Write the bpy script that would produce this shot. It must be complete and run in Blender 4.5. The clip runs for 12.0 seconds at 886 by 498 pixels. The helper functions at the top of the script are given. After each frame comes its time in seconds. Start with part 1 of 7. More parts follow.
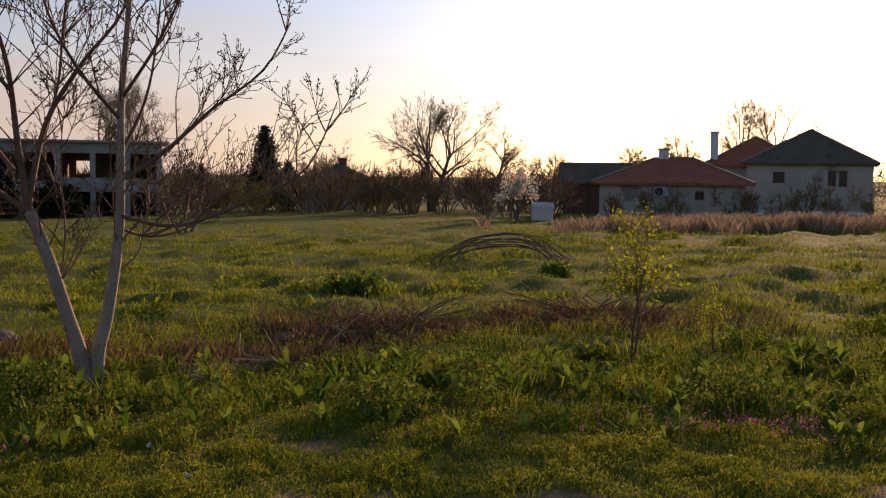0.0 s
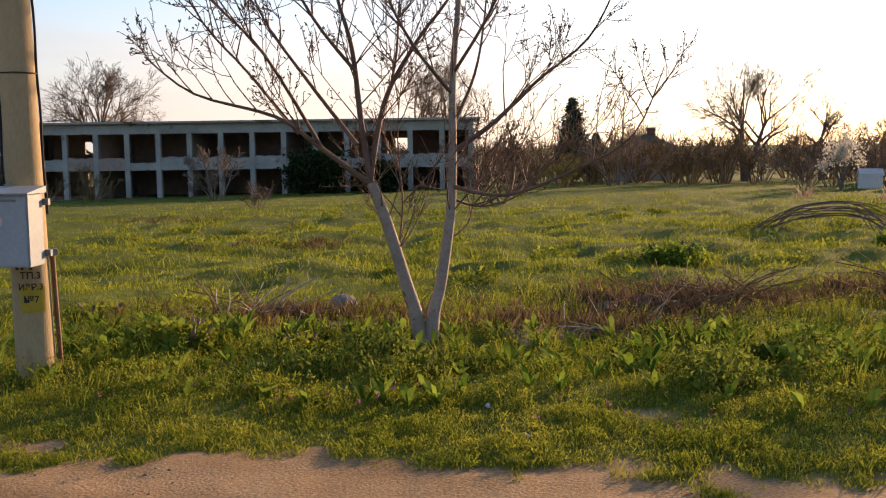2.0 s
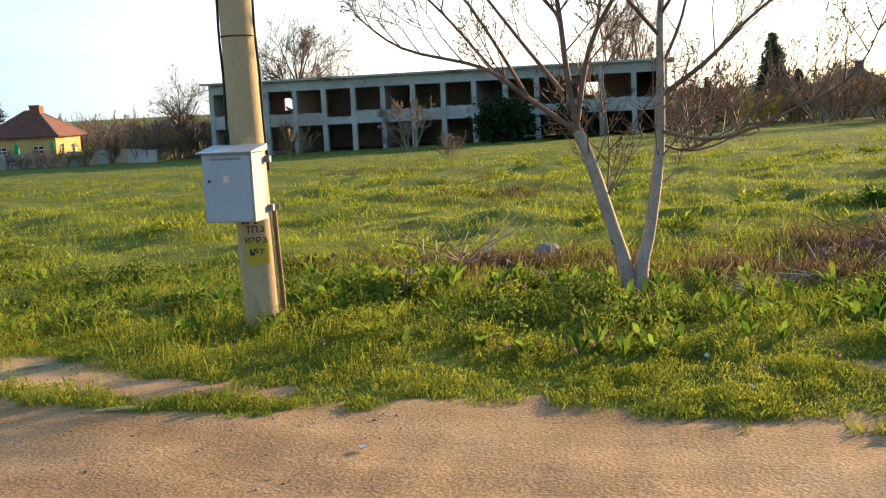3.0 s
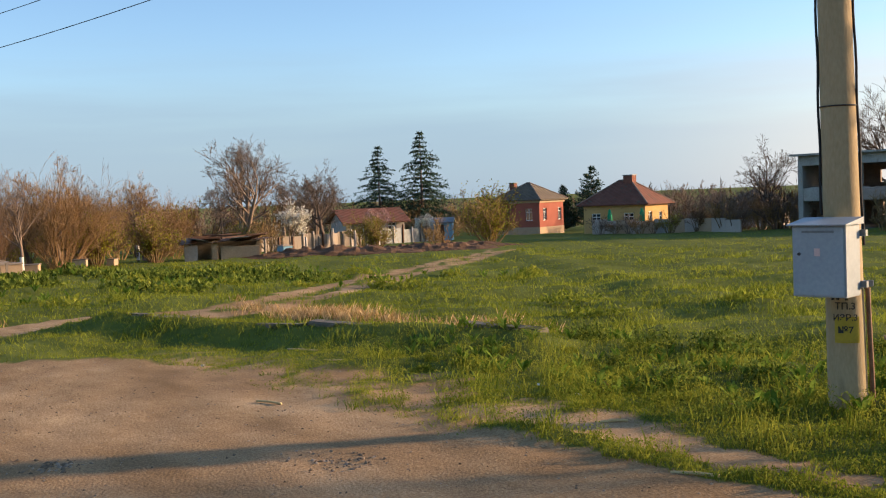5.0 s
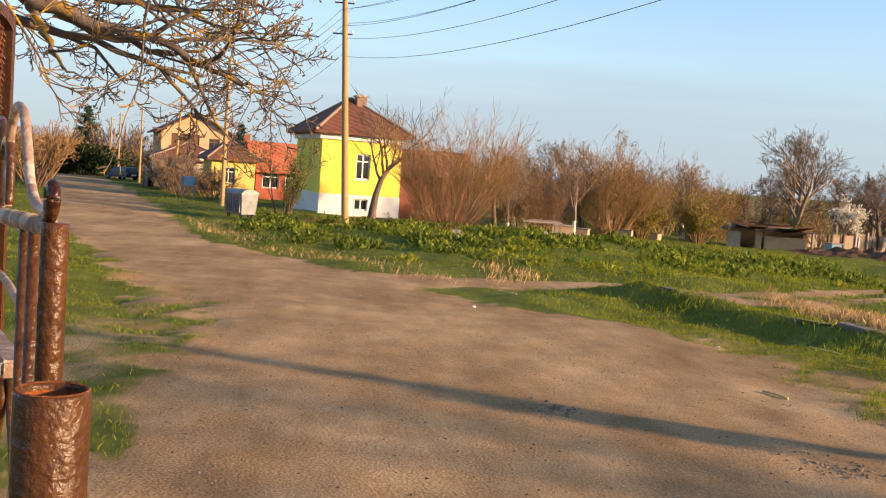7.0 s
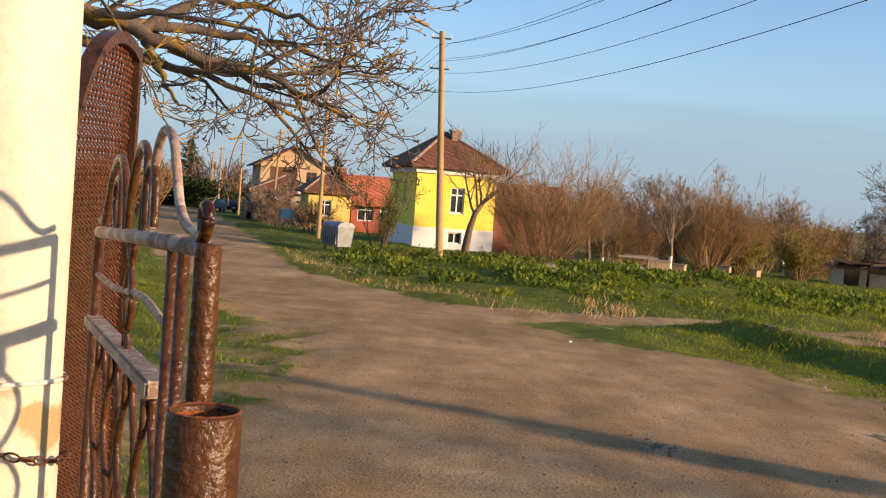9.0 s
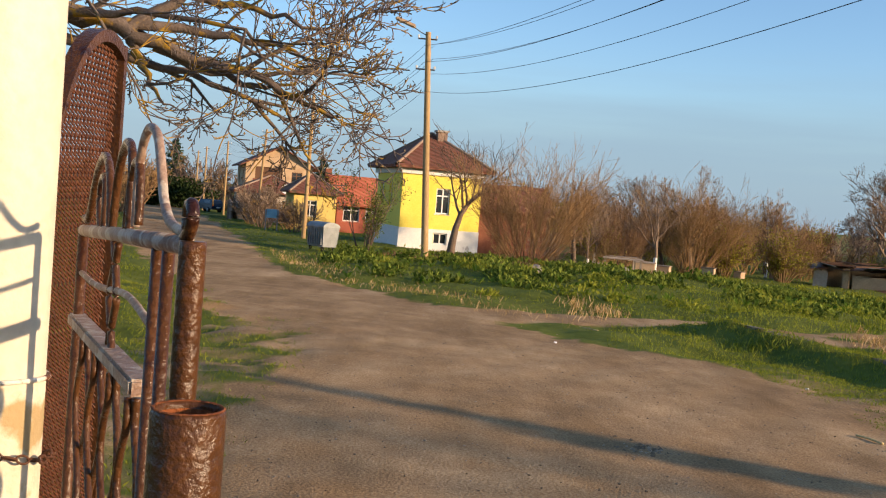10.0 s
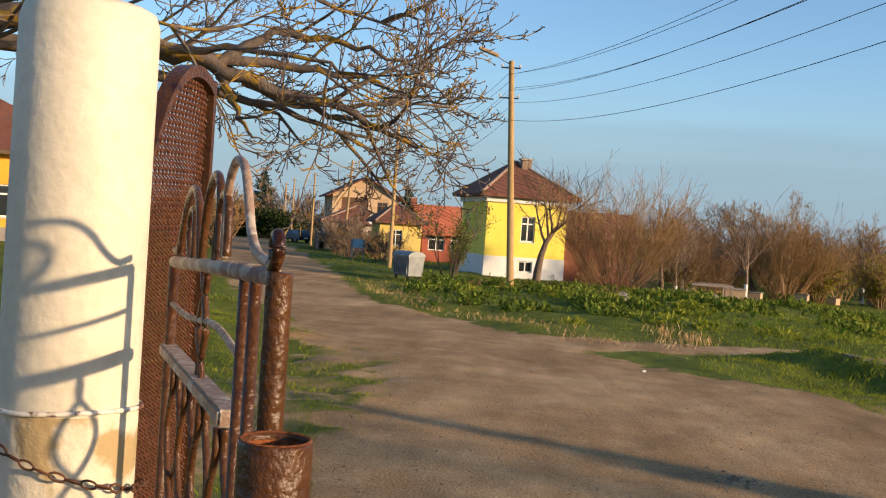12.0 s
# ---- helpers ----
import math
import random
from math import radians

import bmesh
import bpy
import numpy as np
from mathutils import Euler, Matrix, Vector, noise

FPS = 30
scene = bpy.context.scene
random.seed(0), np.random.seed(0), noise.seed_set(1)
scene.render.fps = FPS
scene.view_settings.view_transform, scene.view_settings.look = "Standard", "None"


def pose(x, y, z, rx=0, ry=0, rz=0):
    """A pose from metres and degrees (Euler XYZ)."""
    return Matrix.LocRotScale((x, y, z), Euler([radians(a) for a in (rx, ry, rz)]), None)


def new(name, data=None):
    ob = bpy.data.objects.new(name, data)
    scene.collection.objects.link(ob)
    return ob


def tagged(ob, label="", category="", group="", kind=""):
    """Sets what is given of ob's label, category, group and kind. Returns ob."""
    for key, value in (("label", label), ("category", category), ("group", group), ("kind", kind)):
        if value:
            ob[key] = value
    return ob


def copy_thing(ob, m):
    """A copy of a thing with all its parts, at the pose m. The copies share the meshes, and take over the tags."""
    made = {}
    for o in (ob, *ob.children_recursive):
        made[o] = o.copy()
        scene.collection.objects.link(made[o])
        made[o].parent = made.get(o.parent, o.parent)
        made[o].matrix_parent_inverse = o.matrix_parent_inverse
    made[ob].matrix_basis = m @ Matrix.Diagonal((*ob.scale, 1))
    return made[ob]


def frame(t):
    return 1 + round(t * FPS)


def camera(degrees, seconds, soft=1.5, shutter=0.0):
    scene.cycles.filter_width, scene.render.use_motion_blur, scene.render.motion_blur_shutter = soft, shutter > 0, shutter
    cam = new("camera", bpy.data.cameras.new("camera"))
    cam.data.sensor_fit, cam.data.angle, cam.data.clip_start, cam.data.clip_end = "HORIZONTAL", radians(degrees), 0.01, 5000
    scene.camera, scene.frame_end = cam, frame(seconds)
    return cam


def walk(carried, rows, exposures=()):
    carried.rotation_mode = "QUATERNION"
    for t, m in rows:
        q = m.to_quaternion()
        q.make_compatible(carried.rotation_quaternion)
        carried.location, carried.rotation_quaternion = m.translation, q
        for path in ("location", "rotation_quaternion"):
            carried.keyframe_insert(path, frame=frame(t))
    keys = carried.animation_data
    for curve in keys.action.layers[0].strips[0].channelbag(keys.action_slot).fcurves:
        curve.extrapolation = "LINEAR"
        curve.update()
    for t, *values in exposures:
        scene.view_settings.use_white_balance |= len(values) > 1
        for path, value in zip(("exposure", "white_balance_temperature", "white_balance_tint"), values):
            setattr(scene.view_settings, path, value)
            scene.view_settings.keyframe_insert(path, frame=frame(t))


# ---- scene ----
cam = camera(45.63, 12.0, soft=1.15)

PATH = [
    (0.0, pose(-0.002, -0.001, 1.600, 86.01, -0.72, -2.19)),
    (0.5, pose(-0.012, 0.002, 1.599, 86.33, -1.90, -0.11)),
    (1.0, pose(-0.035, 0.002, 1.581, 85.54, -1.80, 6.10)),
    (1.5, pose(-0.103, -0.021, 1.579, 85.31, -0.30, 11.10)),
    (2.0, pose(-0.178, -0.026, 1.567, 84.49, 0.75, 14.28)),
    (2.5, pose(-0.247, -0.086, 1.583, 86.32, 0.40, 19.55)),
    (3.0, pose(-0.323, -0.073, 1.588, 81.94, 2.92, 24.43)),
    (3.5, pose(-0.348, -0.103, 1.608, 85.04, 4.49, 33.48)),
    (3.7, pose(-0.360, -0.109, 1.612, 85.51, 4.69, 37.84)),
    (5.3, pose(-0.301, -0.151, 1.593, 87.14, 1.49, 59.14)),
    (5.5, pose(-0.286, -0.141, 1.593, 87.12, 0.85, 62.15)),
    (6.0, pose(-0.304, -0.132, 1.588, 87.79, -2.76, 72.99)),
    (6.5, pose(-0.208, -0.068, 1.558, 85.12, -0.97, 84.56)),
    (7.0, pose(-0.131, -0.044, 1.563, 85.75, -4.12, 84.80)),
    (7.5, pose(-0.185, -0.057, 1.556, 86.70, -2.45, 87.41)),
    (7.7, pose(-0.177, -0.060, 1.557, 87.02, -3.03, 87.90)),
    (9.3, pose(-0.150, -0.099, 1.548, 87.21, -4.45, 89.91)),
    (9.5, pose(-0.145, -0.093, 1.549, 87.44, -4.46, 89.26)),
    (10.0, pose(-0.154, -0.095, 1.547, 87.32, -4.67, 89.08)),
    (10.5, pose(-0.165, -0.097, 1.548, 87.54, -4.19, 90.23)),
    (11.0, pose(-0.178, -0.100, 1.547, 87.94, -4.60, 90.57)),
    (11.5, pose(-0.176, -0.098, 1.549, 88.70, -4.45, 92.07)),
    (12.0, pose(-0.166, -0.096, 1.547, 88.52, -3.99, 93.70)),
]
EXPOSURES = [(0.0, 0.0, 7100, 29), (0.5, 0.05, 7100, 28), (1.5, 0.64, 7150, 28), (2.0, 0.92, 7000, 23), (2.5, 0.83, 6800, 18), (3.0, 1.62, 6550, 7), (3.5, 1.3, 6650, 17), (5.5, 0.94, 6200, 13),
             (6.0, 0.92, 6500, 17), (6.5, 1.2, 6900, 17), (7.0, 1.18, 6900, 18), (7.5, 1.07, 6850, 18), (9.5, 0.79, 6250, 13), (11.0, 0.76, 6050, 9), (12.0, 0.70, 6150, 9)]
walk(cam, PATH, EXPOSURES)

# ---- world and sun ----
SUN_YAW, SUN_ELEV = -25.0, 12.0
world = bpy.data.worlds.new("world")
scene.world = world
world.use_nodes = True
wn = world.node_tree
sky = wn.nodes.new("ShaderNodeTexSky")
sky.sky_type = "NISHITA"
sky.sun_disc = False
sky.sun_elevation = radians(SUN_ELEV)
sky.sun_rotation = radians(-SUN_YAW)
sky.altitude = 100
sky.air_density, sky.dust_density, sky.ozone_density = 0.95, 0.7, 2.8
wn.nodes["Background"].inputs[1].default_value = 0.132


def horizon_haze():
    """Evening haze and thin cloud low over the land: grey-blue away from the sun, peach towards it."""
    n, k = wn.nodes, wn.links
    co = n.new("ShaderNodeTexCoord")
    sep = n.new("ShaderNodeSeparateXYZ")
    k.new(co.outputs["Generated"], sep.inputs[0])
    mp = n.new("ShaderNodeMapping")
    mp.inputs["Scale"].default_value = (2.2, 2.2, 26.0)
    k.new(co.outputs["Generated"], mp.inputs[0])
    cloud = n.new("ShaderNodeTexNoise")
    cloud.inputs["Scale"].default_value, cloud.inputs["Detail"].default_value = 1.3, 5
    k.new(mp.outputs[0], cloud.inputs["Vector"])
    lift = n.new("ShaderNodeMath")
    lift.operation = "MULTIPLY_ADD"
    lift.inputs[1].default_value = 0.11
    k.new(cloud.outputs["Fac"], lift.inputs[0])
    k.new(sep.outputs["Z"], lift.inputs[2])
    low = n.new("ShaderNodeMapRange")
    low.interpolation_type = "SMOOTHSTEP"
    for name, value in (("From Min", 0.09), ("From Max", 0.225), ("To Min", 0.85), ("To Max", 0.04)):
        low.inputs[name].default_value = value
    k.new(lift.outputs[0], low.inputs["Value"])
    towards = n.new("ShaderNodeVectorMath")
    towards.operation = "DOT_PRODUCT"
    towards.inputs[1].default_value = (-math.sin(radians(SUN_YAW)), math.cos(radians(SUN_YAW)), 0)
    k.new(co.outputs["Generated"], towards.inputs[0])
    tint = n.new("ShaderNodeValToRGB")
    tint.color_ramp.interpolation = "EASE"
    e = tint.color_ramp.elements
    e[0].position, e[1].position = 0.2, 0.86
    e[0].color, e[1].color = (1.56, 2.12, 2.56, 1), (5.0, 4.3, 3.6, 1)
    k.new(towards.outputs["Value"], tint.inputs[0])
    near = n.new("ShaderNodeMapRange")
    for name, value in (("From Min", 0.78), ("From Max", 0.97), ("To Min", 1.0), ("To Max", 0.15)):
        near.inputs[name].default_value = value
    k.new(towards.outputs["Value"], near.inputs["Value"])
    amount = n.new("ShaderNodeMath")
    amount.operation = "MULTIPLY"
    k.new(low.outputs[0], amount.inputs[0])
    k.new(near.outputs[0], amount.inputs[1])
    mix = n.new("ShaderNodeMix")
    mix.data_type = "RGBA"
    k.new(amount.outputs[0], mix.inputs["Factor"])
    k.new(sky.outputs[0], mix.inputs["A"])
    k.new(tint.outputs[0], mix.inputs["B"])
    k.new(mix.outputs["Result"], n["Background"].inputs[0])


horizon_haze()

sun = new("sun", bpy.data.lights.new("sun", "SUN"))
sun.data.energy = 4.7
sun.data.angle = radians(2.2)
sun.data.color = (1.0, 0.68, 0.39)
sun.matrix_world = pose(0, 0, 30, -(90 - SUN_ELEV), 0, SUN_YAW)

# ---- materials ----


def srgb(h):
    """Linear colour from a hex string."""
    c = [int(h[i:i + 2], 16) / 255 for i in (0, 2, 4)]
    return tuple(v / 12.92 if v < 0.04 else ((v + 0.055) / 1.055) ** 2.4 for v in c)


def material(name, dark, light, rough=0.85, scale=4.0, fine=40.0, bump=0.3, metal=0.0, spots=None, spot_at=0.62, spot_scale=2.0,
             translucent=0.0, island=0.0, obj=0.0, stretch=(1, 1, 1)):
    """Two-scale noise colour between dark and light, fine bump, and patches of a third colour."""
    m = bpy.data.materials.new(name)
    m.use_nodes = True
    n, k = m.node_tree.nodes, m.node_tree.links
    bsdf, out = n["Principled BSDF"], n["Material Output"]
    co = n.new("ShaderNodeTexCoord")
    mp = n.new("ShaderNodeMapping")
    mp.inputs["Scale"].default_value = stretch
    k.new(co.outputs["Object"], mp.inputs[0])
    big, small = n.new("ShaderNodeTexNoise"), n.new("ShaderNodeTexNoise")
    for t, s in ((big, scale), (small, fine)):
        t.inputs["Scale"].default_value = s
        t.inputs["Detail"].default_value = 5
        k.new(mp.outputs[0], t.inputs["Vector"])
    add = n.new("ShaderNodeMath")
    add.operation = "MULTIPLY_ADD"
    add.inputs[1].default_value = 0.45
    k.new(small.outputs["Fac"], add.inputs[0])
    half = n.new("ShaderNodeMath")
    half.operation = "MULTIPLY"
    half.inputs[1].default_value = 0.55
    k.new(big.outputs["Fac"], half.inputs[0])
    k.new(half.outputs[0], add.inputs[2])
    fac = add.outputs[0]
    for amount, kind, socket in ((island, "ShaderNodeNewGeometry", "Random Per Island"), (obj, "ShaderNodeObjectInfo", "Random")):
        if amount:
            g = n.new(kind)
            v = n.new("ShaderNodeMath")
            v.operation = "MULTIPLY_ADD"
            v.inputs[1].default_value = amount
            k.new(g.outputs[socket], v.inputs[0])
            shift = n.new("ShaderNodeMath")
            shift.operation = "SUBTRACT"
            shift.inputs[1].default_value = amount / 2
            k.new(fac, shift.inputs[0])
            k.new(shift.outputs[0], v.inputs[2])
            fac = v.outputs[0]
    ramp = n.new("ShaderNodeValToRGB")
    ramp.color_ramp.elements[0].position, ramp.color_ramp.elements[1].position = 0.32, 0.68
    ramp.color_ramp.elements[0].color = (*dark, 1)
    ramp.color_ramp.elements[1].color = (*light, 1)
    k.new(fac, ramp.inputs[0])
    colour = ramp.outputs[0]
    if spots:
        sp = n.new("ShaderNodeTexNoise")
        sp.inputs["Scale"].default_value, sp.inputs["Detail"].default_value = spot_scale, 8
        k.new(mp.outputs[0], sp.inputs["Vector"])
        st = n.new("ShaderNodeMapRange")
        st.inputs["From Min"].default_value, st.inputs["From Max"].default_value = spot_at, spot_at + 0.06
        k.new(sp.outputs["Fac"], st.inputs["Value"])
        mx = n.new("ShaderNodeMix")
        mx.data_type = "RGBA"
        k.new(st.outputs[0], mx.inputs["Factor"])
        k.new(colour, mx.inputs["A"])
        mx.inputs["B"].default_value = (*spots, 1)
        colour = mx.outputs["Result"]
    k.new(colour, bsdf.inputs["Base Color"])
    bsdf.inputs["Roughness"].default_value = rough
    bsdf.inputs["Metallic"].default_value = metal
    bsdf.inputs["Specular IOR Level"].default_value = 0.04 if translucent else 0.3
    if bump:
        b = n.new("ShaderNodeBump")
        b.inputs["Strength"].default_value = bump
        b.inputs["Distance"].default_value = 0.6 / fine
        k.new(small.outputs["Fac"], b.inputs["Height"])
        k.new(b.outputs[0], bsdf.inputs["Normal"])
    if translucent:
        tr = n.new("ShaderNodeBsdfTranslucent")
        k.new(colour, tr.inputs[0])
        ms = n.new("ShaderNodeMixShader")
        ms.inputs[0].default_value = translucent
        k.new(bsdf.outputs[0], ms.inputs[1])
        k.new(tr.outputs[0], ms.inputs[2])
        k.new(ms.outputs[0], out.inputs[0])
    return m


def tiled(name, dark, light, across, rows, moss=None):
    """Rows of roof tiles as relief and row-to-row colour: across and rows in tiles a metre, along local x and up the slope (z)."""
    m = material(name, dark, light, 0.85, 1.2, 14, 0.2, spots=moss, spot_at=0.6, spot_scale=1.4)
    n, k = m.node_tree.nodes, m.node_tree.links
    co = n.new("ShaderNodeTexCoord")
    w1, w2 = n.new("ShaderNodeTexWave"), n.new("ShaderNodeTexWave")
    w1.bands_direction, w2.bands_direction = "Z", "DIAGONAL"
    w1.wave_profile = "SAW"
    w1.inputs["Scale"].default_value = rows * 0.314
    w2.inputs["Scale"].default_value = across * 0.22
    add = n.new("ShaderNodeMath")
    for w in (w1, w2):
        k.new(co.outputs["Object"], w.inputs["Vector"])
    k.new(w1.outputs["Fac"], add.inputs[0])
    k.new(w2.outputs["Fac"], add.inputs[1])
    b = n.new("ShaderNodeBump")
    b.inputs["Strength"].default_value, b.inputs["Distance"].default_value = 0.8, 0.05
    k.new(add.outputs[0], b.inputs["Height"])
    k.new(b.outputs[0], n["Principled BSDF"].inputs["Normal"])
    return m


def glass_material():
    m = bpy.data.materials.new("window_glass")
    m.use_nodes = True
    b = m.node_tree.nodes["Principled BSDF"]
    b.inputs["Base Color"].default_value = (0.02, 0.025, 0.03, 1)
    b.inputs["Roughness"].default_value = 0.06
    b.inputs["Specular IOR Level"].default_value = 0.7
    return m


GLASS = glass_material()
# concrete and infill lightened, so the haze over the building sits in the colour
CONCRETE = material("old_concrete", srgb("85827a"), srgb("b3aea2"), 0.9, 0.6, 9, 0.4, spots=srgb("6c5c50"), spot_at=0.6, spot_scale=0.5)
BRICK_DARK = material("bare_brick_infill", srgb("8a7a6e"), srgb("b09c8c"), 0.9, 1.5, 12, 0.4)
POLE_CONCRETE = material("pole_concrete", srgb("97835f"), srgb("b39d78"), 0.85, 3, 60, 0.3, stretch=(1, 1, 0.3), spots=srgb("7a6a50"), spot_at=0.62)
WOOD_POLE = material("weathered_wood_pole", srgb("8a7350"), srgb("b89a6c"), 0.85, 2, 30, 0.3, stretch=(1, 1, 0.15))
BARK_YOUNG = material("pale_walnut_bark", srgb("7c6e62"), srgb("b0a090"), 0.8, 6, 60, 0.4, spots=srgb("6a5a50"), spot_at=0.62, spot_scale=8)
BARK_OLD = material("lichen_covered_bark", srgb("4e443c"), srgb("746860"), 0.9, 9, 70, 0.7, spots=srgb("9c7c2c"), spot_at=0.54, spot_scale=6)
BARK_FAR = material("grey_brown_bark", srgb("5c4e42"), srgb("8a7663"), 0.9, 3, 20, 0.2, obj=0.5)
# brown of the limbs and twigs, with their backlit darkness put into the colour
BARK_TWIG = material("backlit_brown_walnut_twigs", srgb("5a4436"), srgb("84695a"), 0.8, 6, 60, 0.2)
TWIG_RED = material("reddish_brown_twigs", srgb("664e38"), srgb("94764f"), 0.9, 2, 12, 0.0, obj=0.5)
TWIG_TAN = material("tan_thicket_twigs", srgb("6f5a3c"), srgb("94794e"), 0.9, 2, 12, 0.0, obj=0.6)
BUD = material("walnut_buds", srgb("54402f"), srgb("7d6a40"), 0.8, 20, 80, 0.0)
LIME = material("limewash", srgb("c8c4ba"), srgb("dcd8ce"), 0.9, 6, 60, 0.2)
LEAF_GRASS = material("field_grass", srgb("56641e"), srgb("959c3a"), 0.85, 0.22, 1.2, 0.0, translucent=0.5, island=0.32)
LEAF_WEED = material("low_green_weeds", srgb("5c6c1e"), srgb("98993a"), 0.8, 0.9, 4, 0.0, translucent=0.45, island=0.28)
LEAF_DOCK = material("broad_dock_leaves", srgb("4c6820"), srgb("82963a"), 0.85, 1, 6, 0.0, translucent=0.5, island=0.5)
LEAF_DARK = material("dark_green_garden_leaves", srgb("44541e"), srgb("808c3a"), 0.7, 1, 6, 0.0, translucent=0.4, island=0.5)
LEAF_DRY = material("dry_straw_grass", srgb("9d8053"), srgb("cdb184"), 0.85, 1, 6, 0.0, translucent=0.3, island=0.6)
LEAF_DEAD = material("dead_brown_weeds", srgb("5c4a34"), srgb("8c7354"), 0.9, 1, 6, 0.0, translucent=0.15, island=0.6)
LEAF_OLIVE = material("olive_spring_leaves", srgb("6d6a22"), srgb("a19a3c"), 0.7, 1, 6, 0.0, translucent=0.5, island=0.5)
LEAF_YELLOW = material("yellow_green_spring_leaves", srgb("7f8a22"), srgb("b4b540"), 0.65, 1, 6, 0.0, translucent=0.5, island=0.5)
NEEDLE = material("dark_conifer_needles", srgb("2a3a30"), srgb("4c5e48"), 0.8, 1, 6, 0.0, translucent=0.15, island=0.5)
IVY = material("dark_evergreen_leaves", srgb("1f2a18"), srgb("3a4826"), 0.7, 1, 6, 0.0, translucent=0.2, island=0.5)
BLOSSOM = material("white_blossom", srgb("c9c2ae"), srgb("e8e2d2"), 0.8, 1, 6, 0.0, translucent=0.4, island=0.4)
PINK = material("pink_blossom", srgb("b08a80"), srgb("cfaa9c"), 0.8, 1, 6, 0.0, translucent=0.4, island=0.4)
BAND_PAINT = material("rusting_white_paint", srgb("c4bcae"), srgb("dcd6ca"), 0.6, 20, 120, 0.4, spots=srgb("5e3a26"), spot_at=0.52, spot_scale=28)
WORN_POST = material("flaking_limewash", srgb("b9b09a"), srgb("d2cab6"), 0.75, 5, 45, 0.35, spots=srgb("a08c66"), spot_at=0.5, spot_scale=7)
SOIL = material("dark_dug_soil", srgb("4a3728"), srgb("76583f"), 0.95, 1.2, 12, 0.8)
STONE = material("grey_field_stone", srgb("6d675e"), srgb("9c948a"), 0.9, 3, 25, 0.7)
YELLOW_WALL = material("yellow_render", srgb("d8c348"), srgb("e8d664"), 0.9, 0.7, 12, 0.15, spots=srgb("cdb450"), spot_at=0.66)
WHITE_WALL = material("white_plinth_paint", srgb("cfcdc8"), srgb("e2e0da"), 0.9, 0.9, 12, 0.15, spots=srgb("b0aaa0"), spot_at=0.66)
CREAM_WALL = material("cream_render", srgb("a98f70"), srgb("bda384"), 0.9, 0.7, 12, 0.2, spots=srgb("a98e70"), spot_at=0.64, spot_scale=0.8)
GREY_WALL = material("stained_grey_beige_render", srgb("a2978a"), srgb("bdb1a3"), 0.9, 0.5, 8, 0.2, spots=srgb("8a7d70"), spot_at=0.6, spot_scale=0.6)
RED_WALL = material("faded_red_render", srgb("8e4f40"), srgb("a6604c"), 0.9, 0.7, 10, 0.2)
OCHRE_WALL = material("ochre_render", srgb("b8925a"), srgb("cba76c"), 0.9, 0.6, 10, 0.2, spots=srgb("a08058"), spot_at=0.63)
ORANGE_WALL = material("orange_render", srgb("d09028"), srgb("e0a53a"), 0.9, 0.6, 10, 0.2)
ROOF_BROWN = tiled("brown_clay_tiles", srgb("5c3a2c"), srgb("7d5140"), 4, 3, srgb("5a4c3c"))
# ROOF_RED and ROOF_DARK are lightened; the haze is put into the colour
ROOF_RED = tiled("red_clay_tiles", srgb("96503a"), srgb("b86c4e"), 4, 3)
ROOF_DARK = tiled("dark_weathered_tiles", srgb("564c40"), srgb("726552"), 4, 3, srgb("4d4a36"))
WINDOW_WHITE = material("white_window_frame", srgb("d4d4d0"), srgb("e4e4e0"), 0.5, 3, 20, 0.0)
WOOD_DARK = material("dark_brown_wood", srgb("4c3526"), srgb("6b4c36"), 0.7, 4, 40, 0.2, stretch=(1, 1, 0.2))
WOOD_GREY = material("grey_fence_board", srgb("766a5c"), srgb("a09282"), 0.85, 4, 40, 0.2, obj=0.5, stretch=(1, 1, 0.2))
METAL_GREY = material("light_grey_painted_steel", srgb("8b9498"), srgb("a1a9ab"), 0.45, 2, 30, 0.03)
METAL_DARK = material("dark_steel", srgb("2c2826"), srgb("443e3a"), 0.6, 6, 60, 0.2)
GALV = material("galvanised_steel", srgb("64696a"), srgb("8c9090"), 0.5, 3, 30, 0.1, metal=0.25, spots=srgb("8a6a50"), spot_at=0.66)
RUST_PAINT = material("glossy_brown_paint", srgb("3a2414"), srgb("56371c"), 0.28, 14, 110, 0.7, spots=srgb("30190f"), spot_at=0.6, spot_scale=20)
RAIL_WORN = material("worn_brown_paint_on_steel", srgb("6b4e3e"), srgb("a08c7c"), 0.5, 18, 120, 0.6, spots=srgb("a89c8e"), spot_at=0.52, spot_scale=34)
CHAIN_RUST = material("dark_chain_rust", srgb("33211a"), srgb("5f3d28"), 0.75, 30, 160, 0.5)
RUST = material("bare_rust", srgb("5a3018"), srgb("94552a"), 0.85, 20, 140, 0.8)
MESH_BROWN = material("brown_painted_wire", srgb("4a2c1e"), srgb("70452e"), 0.5, 20, 90, 0.3)
POST_WHITE = material("thick_white_paint", srgb("b9b19d"), srgb("d0c8b4"), 0.6, 5, 45, 0.18, spots=srgb("c3b69c"), spot_at=0.68, spot_scale=9)
RUBBER = material("black_rubber", (0.012, 0.012, 0.012), (0.03, 0.03, 0.03), 0.8, 10, 60, 0.1)
CAR_BLUE = material("dark_blue_car_paint", srgb("1d2c3c"), srgb("24384a"), 0.2, 1, 10, 0.0)
CAR_RED = material("dark_red_car_paint", srgb("4c1a1c"), srgb("5c2224"), 0.2, 1, 10, 0.0)
LAMP_RED = material("red_lens", srgb("8a1616"), srgb("a81e1c"), 0.3, 4, 20, 0.0)
